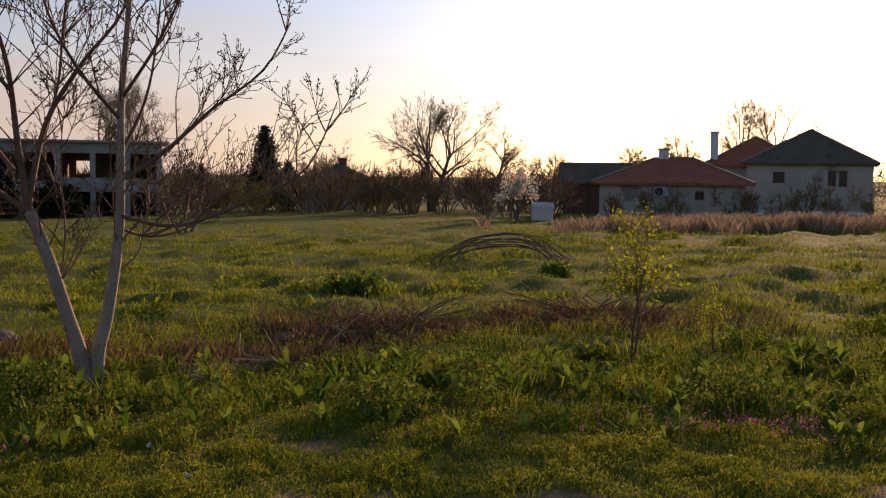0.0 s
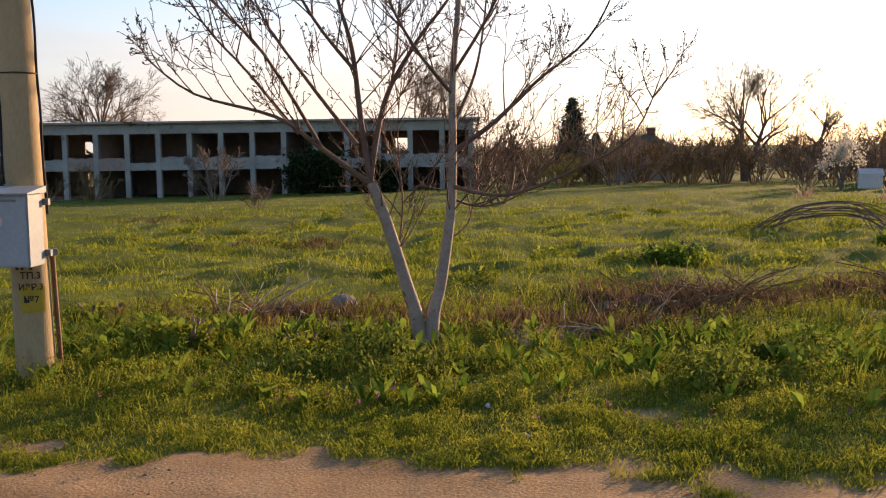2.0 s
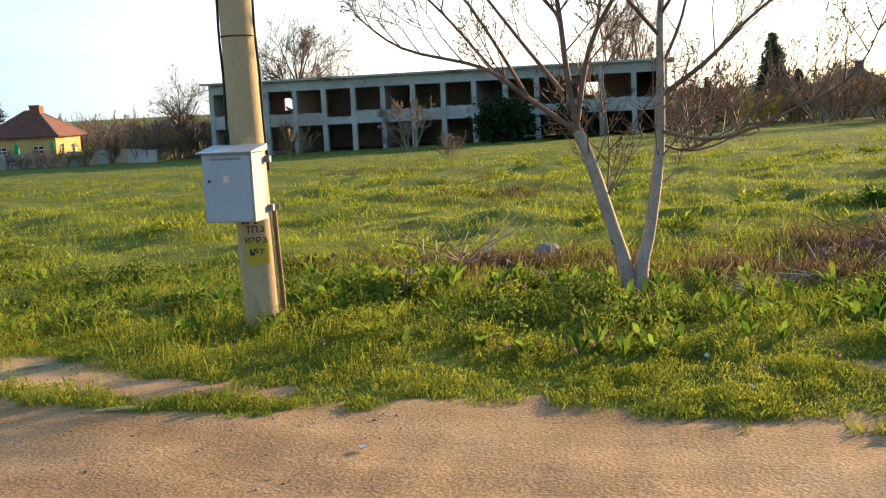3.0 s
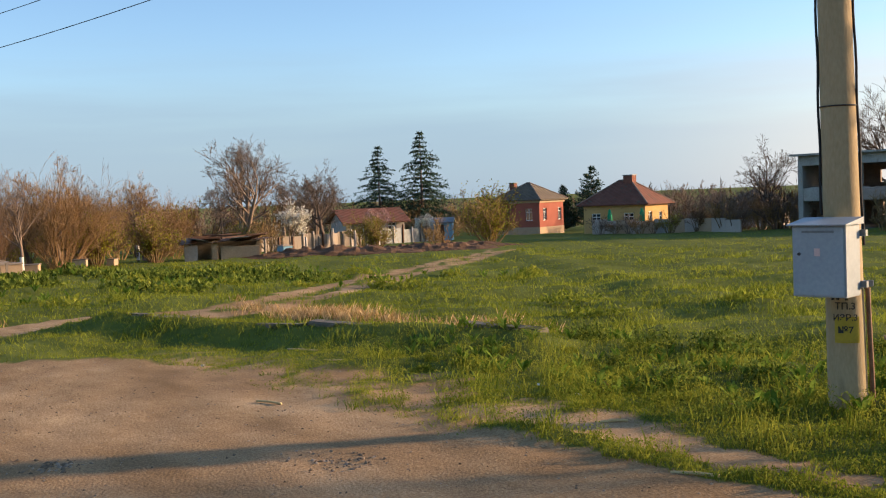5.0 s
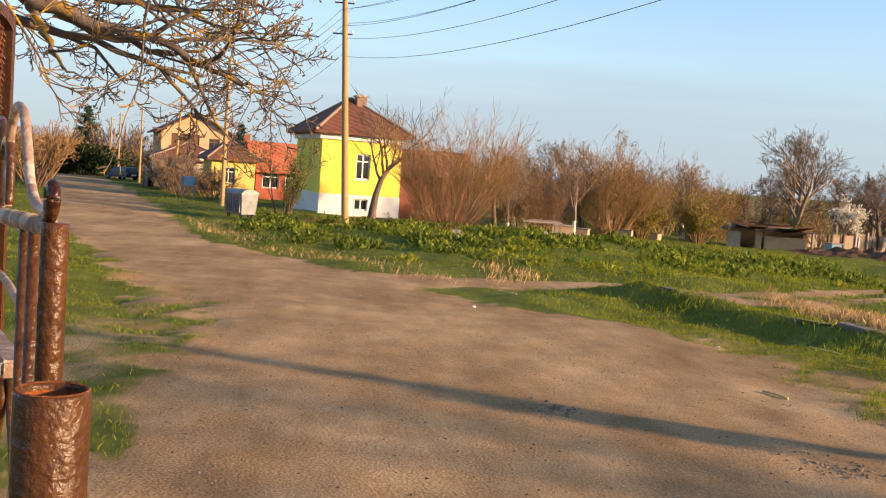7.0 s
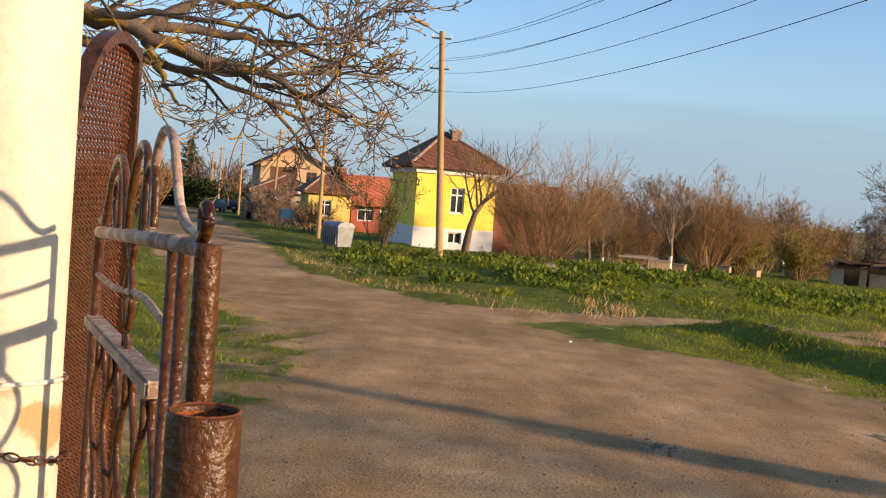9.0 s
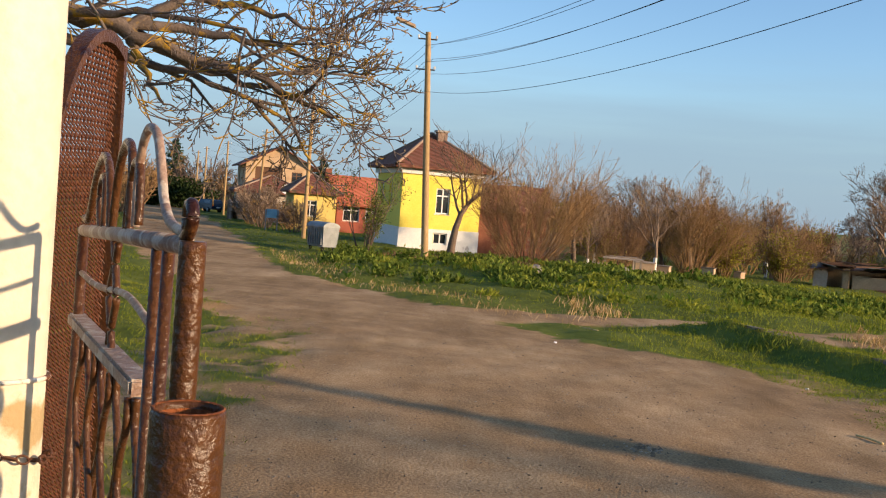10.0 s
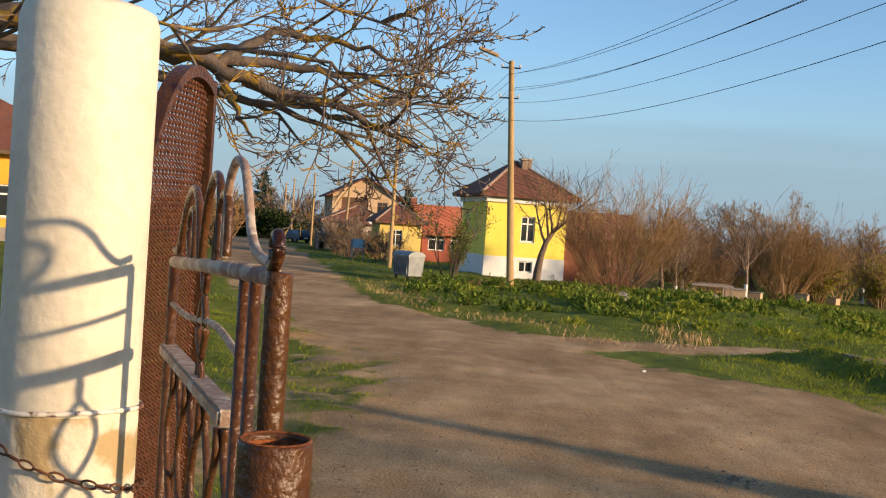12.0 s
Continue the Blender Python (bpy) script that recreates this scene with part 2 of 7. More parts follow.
GREEN_CLOTH = material("green_cloth", srgb("1c7a50"), srgb("2a9866"), 0.8, 4, 40, 0.1)
BLUE_SHEET = material("light_blue_sheet", srgb("6c9ab0"), srgb("90b8c8"), 0.6, 3, 20, 0.1)
SIGN_YELLOW = material("yellow_stencil_patch", srgb("a08a2c"), srgb("b89c34"), 0.8, 9, 60, 0.1)
INK = material("black_stencil_paint", (0.02, 0.02, 0.018), (0.05, 0.045, 0.04), 0.8, 20, 90, 0.0)
PINK_LABEL = material("faded_pink_label", srgb("c9a8a0"), srgb("d8bcb2"), 0.7, 9, 60, 0.0)
PLASTIC_WHITE = material("white_plastic", srgb("c9c9c6"), srgb("dedcd8"), 0.5, 9, 60, 0.0)

# ---- mesh helpers ----


def mesh_np(name, verts, faces, mat):
    """A mesh from arrays; all faces have the same number of corners."""
    me = bpy.data.meshes.new(name)
    verts, faces = np.asarray(verts, np.float32), np.asarray(faces, np.int32)
    me.vertices.add(len(verts))
    me.vertices.foreach_set("co", verts.ravel())
    c = faces.shape[1]
    me.loops.add(faces.size)
    me.loops.foreach_set("vertex_index", faces.ravel())
    me.polygons.add(len(faces))
    me.polygons.foreach_set("loop_start", np.arange(0, faces.size, c, dtype=np.int32))
    me.update(calc_edges=True)
    me.materials.append(mat)
    return me


def child(name, me, parent, label=""):
    ob = new(name, me)
    ob.parent = parent
    return tagged(ob, label)


def part(name, bm, mat, parent, label="", smooth=False):
    me = bpy.data.meshes.new(name)
    bm.to_mesh(me)
    bm.free()
    me.materials.append(mat)
    if smooth:
        me.polygons.foreach_set("use_smooth", [True] * len(me.polygons))
    return child(name, me, parent, label)


def thing(name, m, label, category, group="", kind=""):
    ob = new(name)
    ob.matrix_world = m
    return tagged(ob, label, category, group, kind)


def box(bm, x0, x1, y0, y1, z0, z1, bevel=0.0, m=None):
    r = bmesh.ops.create_cube(bm, size=1, matrix=(m or Matrix()) @ Matrix.Translation(((x0 + x1) / 2, (y0 + y1) / 2, (z0 + z1) / 2))
                              @ Matrix.Diagonal((x1 - x0, y1 - y0, z1 - z0, 1)))
    if bevel:
        es = list({e for v in r["verts"] for e in v.link_edges})
        bmesh.ops.bevel(bm, geom=es, offset=bevel, segments=2, affect="EDGES", clamp_overlap=True)
    return r["verts"]


def boxed(*a, bevel=0.0):
    bm = bmesh.new()
    box(bm, *a, bevel=bevel)
    return bm


def tube_arrays(pts, rad, sides=6, closed=True):
    """Vertices and quads of a tube along a polyline, its end pinched shut."""
    pts = np.asarray(pts, float)
    rad = np.asarray(rad, float)
    n = len(pts)
    tan = np.gradient(pts, axis=0)
    tan /= np.linalg.norm(tan, axis=1, keepdims=True) + 1e-9
    ref = np.array([0, 0, 1.0]) if abs(tan[0, 2]) < 0.9 else np.array([1.0, 0, 0])
    a = np.cross(tan, ref)
    a /= np.linalg.norm(a, axis=1, keepdims=True) + 1e-9
    b = np.cross(tan, a)
    th = np.arange(sides) * 2 * np.pi / sides
    ring = a[:, None] * np.cos(th)[None, :, None] + b[:, None] * np.sin(th)[None, :, None]
    v = (pts[:, None] + ring * rad[:, None, None]).reshape(-1, 3)
    i = np.arange(n - 1)[:, None] * sides
    j = np.arange(sides)[None]
    k = (j + 1) % sides
    f = np.stack([i + j, i + k, i + sides + k, i + sides + j], -1).reshape(-1, 4)
    return v, f


def lathe(profile, sides=32):
    """Vertices and quads of a turned shape: profile is (radius, height) from one end to the other."""
    th = np.arange(sides) * 2 * np.pi / sides
    v = np.array([(r * math.cos(a), r * math.sin(a), z) for r, z in profile for a in th])
    i = np.arange(len(profile) - 1)[:, None] * sides
    j = np.arange(sides)[None]
    k = (j + 1) % sides
    return v, np.stack([i + j, i + k, i + sides + k, i + sides + j], -1).reshape(-1, 4)


def turned(name, profile, mat, parent, label="", sides=32):
    me = mesh_np(name, *lathe(profile, sides), mat)
    me.polygons.foreach_set("use_smooth", np.ones(len(me.polygons), bool))
    return child(name, me, parent, label)


class Tubes:
    def __init__(self):
        self.v, self.f, self.n = [], [], 0

    def add(self, pts, rad, sides=6):
        v, f = tube_arrays(pts, rad, sides)
        self.v.append(v)
        self.f.append(f + self.n)
        self.n += len(v)

    def mesh(self, name, mat, smooth=True):
        me = mesh_np(name, np.concatenate(self.v), np.concatenate(self.f), mat)
        if smooth:
            me.polygons.foreach_set("use_smooth", np.ones(len(me.polygons), bool))
        return me


def leaf_quads(rng, centres, length, width, up=0.0, lean=1.0):
    """Pointed leaves (four corners each) at the centres, in random directions; up pulls them upright."""
    n = len(centres)
    d = rng.normal(size=(n, 3))
    d[:, 2] = d[:, 2] * lean + up
    d /= np.linalg.norm(d, axis=1, keepdims=True) + 1e-9
    s = np.cross(d, rng.normal(size=(n, 3)))
    s /= np.linalg.norm(s, axis=1, keepdims=True) + 1e-9
    ln = (length * rng.uniform(0.6, 1.3, n))[:, None]
    wd = (width * rng.uniform(0.6, 1.3, n))[:, None]
    c = np.asarray(centres)
    v = np.stack([c, c + d * ln * 0.5 + s * wd * 0.5, c + d * ln, c + d * ln * 0.5 - s * wd * 0.5], 1).reshape(-1, 3)
    return v, np.arange(4 * n).reshape(n, 4)


# ---- ground form ----
ROAD_NEAR = [(30, 5.2), (8, 5.4), (-1.1, 5.35), (-3.7, 5.36), (-4.2, 5.4), (-4.8, 5.6), (-5.6, 5.58), (-8.2, 5.95), (-9.6, 6.15), (-11.1, 5.75), (-12.3, 4.75), (-14.27, 3.8), (-15.5, 2.15),
             (-17.6, 1.2), (-22.7, -1.7), (-25.7, -3.4), (-33.7, -5.3), (-69.5, -13.6), (-176, -42.5)]
ROAD_FAR = [(30, -6), (4, -6), (-3, -2.4), (-4.6, -1.5), (-6.5, -1.3), (-9.1, -1.7), (-12, -2.1), (-14.5, -2.8), (-19.1, -4.1), (-22, -5.4), (-32.2, -9.1), (-70, -18.5), (-176, -50)]
TRACK = [(-18.2, 0.3), (-19.6, 3.0), (-20.5, 5.6), (-20.2, 8.6), (-24.6, 13.0), (-28.4, 16.6), (-38.0, 26.0), (-52, 40)]
KERB = [(-18.5, 5.4), (-16.0, 6.3), (-13.2, 7.45), (-10.8, 8.4)]


def slope(x, y):
    r = np.hypot(x, y) + 1e-9
    return (0.0215 * x - 0.0193 * y) * 250 * np.tanh(r / 250) / r


def seg_dist(x, y, line):
    best = np.full(np.shape(x), 1e9)
    for (ax, ay), (bx, by) in zip(line, line[1:]):
        dx, dy = bx - ax, by - ay
        t = np.clip(((x - ax) * dx + (y - ay) * dy) / (dx * dx + dy * dy), 0, 1)
        best = np.minimum(best, np.hypot(x - ax - t * dx, y - ay - t * dy))
    return best


def wave(x, y, s, seed=0.0):
    """Smooth pseudo-noise of wavelength about s, between -1 and 1."""
    k = 2 * np.pi / s
    return (np.sin(k * (x + 0.31 * y) + seed) * np.cos(k * (0.83 * y - 0.27 * x) + 1.7 * seed)
            + 0.6 * np.sin(k * 1.9 * (0.7 * y + 0.6 * x) + 2.3 + seed) * np.cos(k * 1.7 * (x - 0.4 * y) + seed)
            + 0.35 * np.sin(k * 4.1 * (x * 0.9 - y * 0.5) + seed * 3) * np.cos(k * 3.7 * (x * 0.4 + y))) / 1.6


def dirt(x, y):
    """How bare the ground is: 1 on the road, 0 in the grass."""
    x, y = np.asarray(x, float), np.asarray(y, float)
    nx, ny = np.array(ROAD_NEAR[::-1]).T
    fx, fy = np.array(ROAD_FAR[::-1]).T
    up, lo = np.interp(x, nx, ny), np.interp(x, fx, fy)
    edge = np.minimum(up - y, y - lo) + 0.32 * wave(x, y, 2.3, 1.0) + 0.16 * wave(x, y, 0.7, 4.0)
    d = np.clip(0.5 + edge / 0.34, 0, 1)
    tr = seg_dist(x, y, TRACK)
    d = np.maximum(d, np.clip((0.75 - np.abs(tr - 0.55) - 0.25 + 0.25 * wave(x, y, 1.7, 2.0)) / 0.4, 0, 1))
    d = np.maximum(d, np.clip((0.95 - tr + 0.3 * wave(x, y, 1.1, 4.0)) / 0.3, 0, 1) * np.clip((7.5 - y) / 1.5, 0, 1))
    # tongue of grass beyond the wheel track, and trodden turf where the verge is worn
    tongue = seg_dist(x, y, [(-6.9, 4.86), (-5.3, 4.92), (-3.9, 5.02)])
    d = d * (1 - np.clip((0.24 - tongue + 0.09 * wave(x, y, 0.9, 3.0) + 0.06 * wave(x, y, 0.35, 1.0)) / 0.1, 0, 1))
    trodden = np.clip((x + 13.2) / 1.2, 0, 1) * np.clip((-6.4 - x) / 0.8, 0, 1) * np.clip((y - 4.1) / 0.7, 0, 1) * (y < 7)
    d = d * (1 - trodden * np.clip(0.46 + 0.62 * wave(x, y + 0.4 * x, 1.9, 7.0) + 0.45 * wave(x, y, 0.55, 3.0), 0, 1))
    # turf creeping over the far edge of the road by the gate
    turf = np.exp(-((x + 10.0) / 5.0) ** 2 - ((y + 1.9) / 0.7) ** 2) * (0.75 + 0.8 * wave(x, y, 1.3, 2.5) + 0.3 * wave(x, y, 0.4, 1.0))
    d = d * (1 - np.clip(turf * 1.5 - 0.25, 0, 1))
    # thin trodden grass where cars and feet cut the corner, and beside the gate
    thin = np.exp(-((x + 11.8) / 3.0) ** 2 - ((y - 4.7) / 1.3) ** 2) + np.exp(-((x + 8.5) / 6.0) ** 2 - ((y + 2.2) / 0.9) ** 2)
    d = np.maximum(d, np.clip(thin * (0.46 + 0.30 * wave(x, y, 1.3, 6.0) + 0.2 * wave(x, y, 0.45, 2.0)), 0, 0.8))
    # bare earth at the foot of the young tree and under the heaps in the field
    for px, py, sx, sy, a in ((-2.75, 8.95, 0.45, 0.5, 0.9), (-0.2, 12.0, 1.3, 0.7, 1.0), (2.6, 12.7, 1.4, 0.7, 1.0), (-4.8, 10.3, 1.1, 0.8, 1.0), (-1.5, 10.0, 1.0, 0.35, 0.9), (-0.6, 6.6, 0.35, 0.2, 0.8)):
        d = np.maximum(d, np.clip(a * np.exp(-((x - px) / sx) ** 2 - ((y - py) / sy) ** 2) * (1 + 0.4 * wave(x, y, 0.6, 8.0)) - 0.1, 0, 0.85))
    return d


def ground_z(x, y):
    x, y = np.asarray(x, float), np.asarray(y, float)
    z = slope(x, y)
    k = seg_dist(x, y, KERB)
    z = z + 0.24 * np.exp(-(k / 0.5) ** 2)
    off_road = 1 - dirt(x, y)
    r = np.hypot(x, y)
    z = z + off_road * np.clip((r - 4) / 8, 0, 1) * (0.10 * wave(x, y, 7.5, 3.0) + 0.06 * wave(x, y, 3.1, 2.0) + 0.035 * wave(x, y, 1.5, 5.0)) + 0.01 * wave(x, y, 1.1, 9.0)
    z = z + off_road * np.clip((y - 11) / 4, 0, 1) * np.clip((75 - r) / 30, 0, 1) * (0.11 * wave(x, y, 5.3, 4.4) + 0.05 * wave(x, y, 2.4, 0.7))
    # low bank of weeds on the far side of the track
    z = z + 0.45 * np.exp(-((x + 33) / 9) ** 2 - ((y - 7) / 6) ** 2)
    return z


def gz(x, y):
    return float(ground_z(x, y))


def spot(x, y, rot=0.0, s=1.0, dz=0.0):
    """A pose on the ground, with a scale."""
    return pose(x, y, gz(x, y) + dz, 0, 0, rot) @ Matrix.Scale(s, 4)


def ground_material():
    m = material("ground_earth_and_turf", srgb("485222"), srgb("6c7432"), 0.95, 0.5, 6, 0.5)
    n, k = m.node_tree.nodes, m.node_tree.links
    b = n["Principled BSDF"]
    b.inputs["Specular IOR Level"].default_value = 0.06
    old = b.inputs["Base Color"].links[0].from_socket
    co = n.new("ShaderNodeTexCoord")
    layers = []
    for s, d in ((0.35, 6), (2.2, 8), (52.0, 5)):
        t = n.new("ShaderNodeTexNoise")
        t.inputs["Scale"].default_value, t.inputs["Detail"].default_value = s, d
        k.new(co.outputs["Object"], t.inputs["Vector"])
        layers.append(t.outputs["Fac"])
    mix = n.new("ShaderNodeMix")
    mix.inputs["Factor"].default_value = 0.45
    k.new(layers[0], mix.inputs["A"])
    k.new(layers[1], mix.inputs["B"])
    mix2 = n.new("ShaderNodeMix")
    mix2.inputs["Factor"].default_value = 0.48
    k.new(mix.outputs["Result"], mix2.inputs["A"])
    k.new(layers[2], mix2.inputs["B"])
    ramp = n.new("ShaderNodeValToRGB")
    e = ramp.color_ramp.elements
    e[0].position, e[1].position = 0.38, 0.63
    e[0].color, e[1].color = (*srgb("77634a"), 1), (*srgb("ad9776"), 1)
    mid = e.new(0.5)
    mid.color = (*srgb("937b5c"), 1)
    k.new(mix2.outputs["Result"], ramp.inputs[0])
    at = n.new("ShaderNodeAttribute")
    at.attribute_name = "bare"
    edge = n.new("ShaderNodeMath")
    edge.operation = "MULTIPLY_ADD"
    edge.inputs[1].default_value = 0.5
    k.new(layers[1], edge.inputs[0])
    k.new(at.outputs["Fac"], edge.inputs[2])
    st = n.new("ShaderNodeMapRange")
    st.inputs["From Min"].default_value, st.inputs["From Max"].default_value = 0.46, 0.82
    k.new(edge.outputs[0], st.inputs["Value"])
    mc = n.new("ShaderNodeMix")
    mc.data_type = "RGBA"
    k.new(st.outputs[0], mc.inputs["Factor"])
    k.new(old, mc.inputs["A"])
    # long wheel-worn streaks and stains in the earth
    mp2 = n.new("ShaderNodeMapping")
    mp2.inputs["Rotation"].default_value = (0, 0, radians(-14))
    mp2.inputs["Scale"].default_value = (0.16, 0.75, 1)
    k.new(co.outputs["Object"], mp2.inputs[0])
    sk = n.new("ShaderNodeTexNoise")
    sk.inputs["Scale"].default_value, sk.inputs["Detail"].default_value, sk.inputs["Roughness"].default_value = 1.6, 6, 0.62
    k.new(mp2.outputs[0], sk.inputs["Vector"])
    sr = n.new("ShaderNodeValToRGB")
    q = sr.color_ramp.elements
    q[0].position, q[1].position = 0.36, 0.62
    q[0].color, q[1].color = (0.93, 0.87, 0.78, 1), (1.36, 1.31, 1.24, 1)
    k.new(sk.outputs["Fac"], sr.inputs[0])
    mu = n.new("ShaderNodeMix")
    mu.data_type, mu.blend_type = "RGBA", "MULTIPLY"
    mu.inputs["Factor"].default_value = 1.0
    k.new(ramp.outputs[0], mu.inputs["A"])
    k.new(sr.outputs[0], mu.inputs["B"])
    k.new(mu.outputs["Result"], mc.inputs["B"])
    k.new(mc.outputs["Result"], b.inputs["Base Color"])
    bp = n.new("ShaderNodeBump")
    bp.inputs["Strength"].default_value, bp.inputs["Distance"].default_value = 0.32, 0.05
    k.new(mix2.outputs["Result"], bp.inputs["Height"])
    k.new(bp.outputs[0], b.inputs["Normal"])
    return m


def build_ground():
    radii = np.concatenate([[0.002], np.geomspace(0.6, 60, 260), np.geomspace(64, 4000, 60)])
    th = np.linspace(0, 2 * np.pi, 541)[:-1]
    x = (radii[:, None] * -np.sin(th)[None]).ravel()
    y = (radii[:, None] * np.cos(th)[None]).ravel()
    v = np.stack([x, y, ground_z(x, y)], 1)
    n, c = len(radii), len(th)
    i = np.arange(n - 1)[:, None] * c
    j = np.arange(c)[None]
    k = (j + 1) % c
    f = np.stack([i + j, i + c + j, i + c + k, i + k], -1).reshape(-1, 4)
    me = mesh_np("ground", v, f[:, ::-1], ground_material())
    a = me.attributes.new("bare", "FLOAT", "POINT")
    a.data.foreach_set("value", dirt(x, y).astype(np.float32))
    me.polygons.foreach_set("use_smooth", np.ones(len(me.polygons), bool))
    tagged(new("ground", me), "gently sloping field of grass with a bare earth road across it", "ground", kind="structure")


build_ground()

# ---- houses ----


def wall_boxes(bm, m, length, height, thick, holes, z0=0.0, inset=0.0):
    """A wall along local x from 0, its outer face at y=0, with openings right through it: holes are (u0, u1, z0, z1)."""
    us = sorted({inset, length - inset, *(h[0] for h in holes), *(h[1] for h in holes)})
    zs = sorted({z0, height, *(h[2] for h in holes), *(h[3] for h in holes)})
    for a, b in zip(us, us[1:]):
        for c, d in zip(zs, zs[1:]):
            if not any(h[0] <= (a + b) / 2 <= h[1] and h[2] <= (c + d) / 2 <= h[3] for h in holes):
                box(bm, a, b, 0, thick, c, d, m=m)
    bmesh.ops.remove_doubles(bm, verts=bm.verts, dist=1e-4)


def window(parent, m, w, h, frame_mat=None, mullions=1, bar=0.07, transom=True, blind=False):
    """A window with its frame and panes, standing in its opening: local x along the wall, y inwards."""
    frame_mat = frame_mat or WINDOW_WHITE
    bm = bmesh.new()
    for a in (0, w - bar):
        box(bm, a, a + bar, 0.05, 0.12, 0, h)
    for c in (0, h - bar):
        box(bm, bar, w - bar, 0.05, 0.12, c, c + bar)
    for i in range(mullions):
        u = w * (i + 1) / (mullions + 1)
        box(bm, u - bar / 2, u + bar / 2, 0.053, 0.117, bar, h - bar)
    if transom:
        box(bm, bar, w - bar, 0.056, 0.114, h * 0.68, h * 0.68 + bar)
    ob = part("window", bm, frame_mat, parent)
    ob.matrix_parent_inverse = Matrix()
    ob.matrix_basis = m
    part("pane", boxed(0.01, w - 0.01, 0.08, 0.09, 0.01, h - 0.01), GLASS, ob)
    part("sill", boxed(-0.06, w + 0.06, -0.06, 0.1, -0.06, -0.003), frame_mat, ob)
    return ob


SIDES = {"f": (0, lambda w, d: (-w / 2, -d / 2, 0)), "r": (90, lambda w, d: (w / 2, -d / 2, 0)),
         "b": (180, lambda w, d: (w / 2, d / 2, 0)), "l": (-90, lambda w, d: (-w / 2, d / 2, 0))}


def roof_mesh(w, d, h, rise, over, kind, thick=0.14):
    """A hipped or gabled roof; the ridge runs along x. Gables stand at the x ends."""
    bm = bmesh.new()
    W, D = w / 2 + over, d / 2 + over
    r = max(W - D, 0.05) if kind == "hip" else W
    drop = rise * over / (d / 2) if kind == "gable" else 0.0
    z = h - drop
    low = [bm.verts.new((sx * W, sy * D, z - thick)) for sx, sy in ((-1, -1), (1, -1), (1, 1), (-1, 1))]
    top = [bm.verts.new((sx * W, sy * D, z)) for sx, sy in ((-1, -1), (1, -1), (1, 1), (-1, 1))]
    ra, rb = bm.verts.new((-r, 0, h + rise)), bm.verts.new((r, 0, h + rise))
    if kind == "gable":
        la, lb = bm.verts.new((-r, 0, h + rise - thick)), bm.verts.new((r, 0, h + rise - thick))
        for q in ((top[0], top[1], rb, ra), (top[2], top[3], ra, rb), (low[1], low[0], la, lb), (low[3], low[2], lb, la),
                  (low[0], low[1], top[1], top[0]), (low[2], low[3], top[3], top[2]),
                  (low[0], top[0], ra, la), (la, ra, top[3], low[3]), (top[1], low[1], lb, rb), (rb, lb, low[2], top[2])):
            bm.faces.new(q)
    else:
        for i in range(4):
            bm.faces.new((low[i], low[(i + 1) % 4], top[(i + 1) % 4], top[i]))
        bm.faces.new(low[::-1])
        bm.faces.new((top[0], top[1], rb, ra))
        bm.faces.new((top[1], top[2], rb))
        bm.faces.new((top[2], top[3], ra, rb))
        bm.faces.new((top[3], top[0], ra))
    return bm


def ridge_caps(parent, w, d, h, rise, over, kind, mat):
    t = Tubes()
    W, D = w / 2 + over, d / 2 + over
    r = max(W - D, 0.05) if kind == "hip" else W
    t.add([(-r, 0, h + rise), (r, 0, h + rise)], [0.1, 0.1], 6)
    if kind == "hip":
        for sx in (-1, 1):
            for sy in (-1, 1):
                t.add([(sx * r, 0, h + rise), (sx * W, sy * D, h)], [0.1, 0.1], 6)
    return child("ridge_tiles", t.mesh("ridge_tiles", mat), parent, "pale mortared ridge tiles")


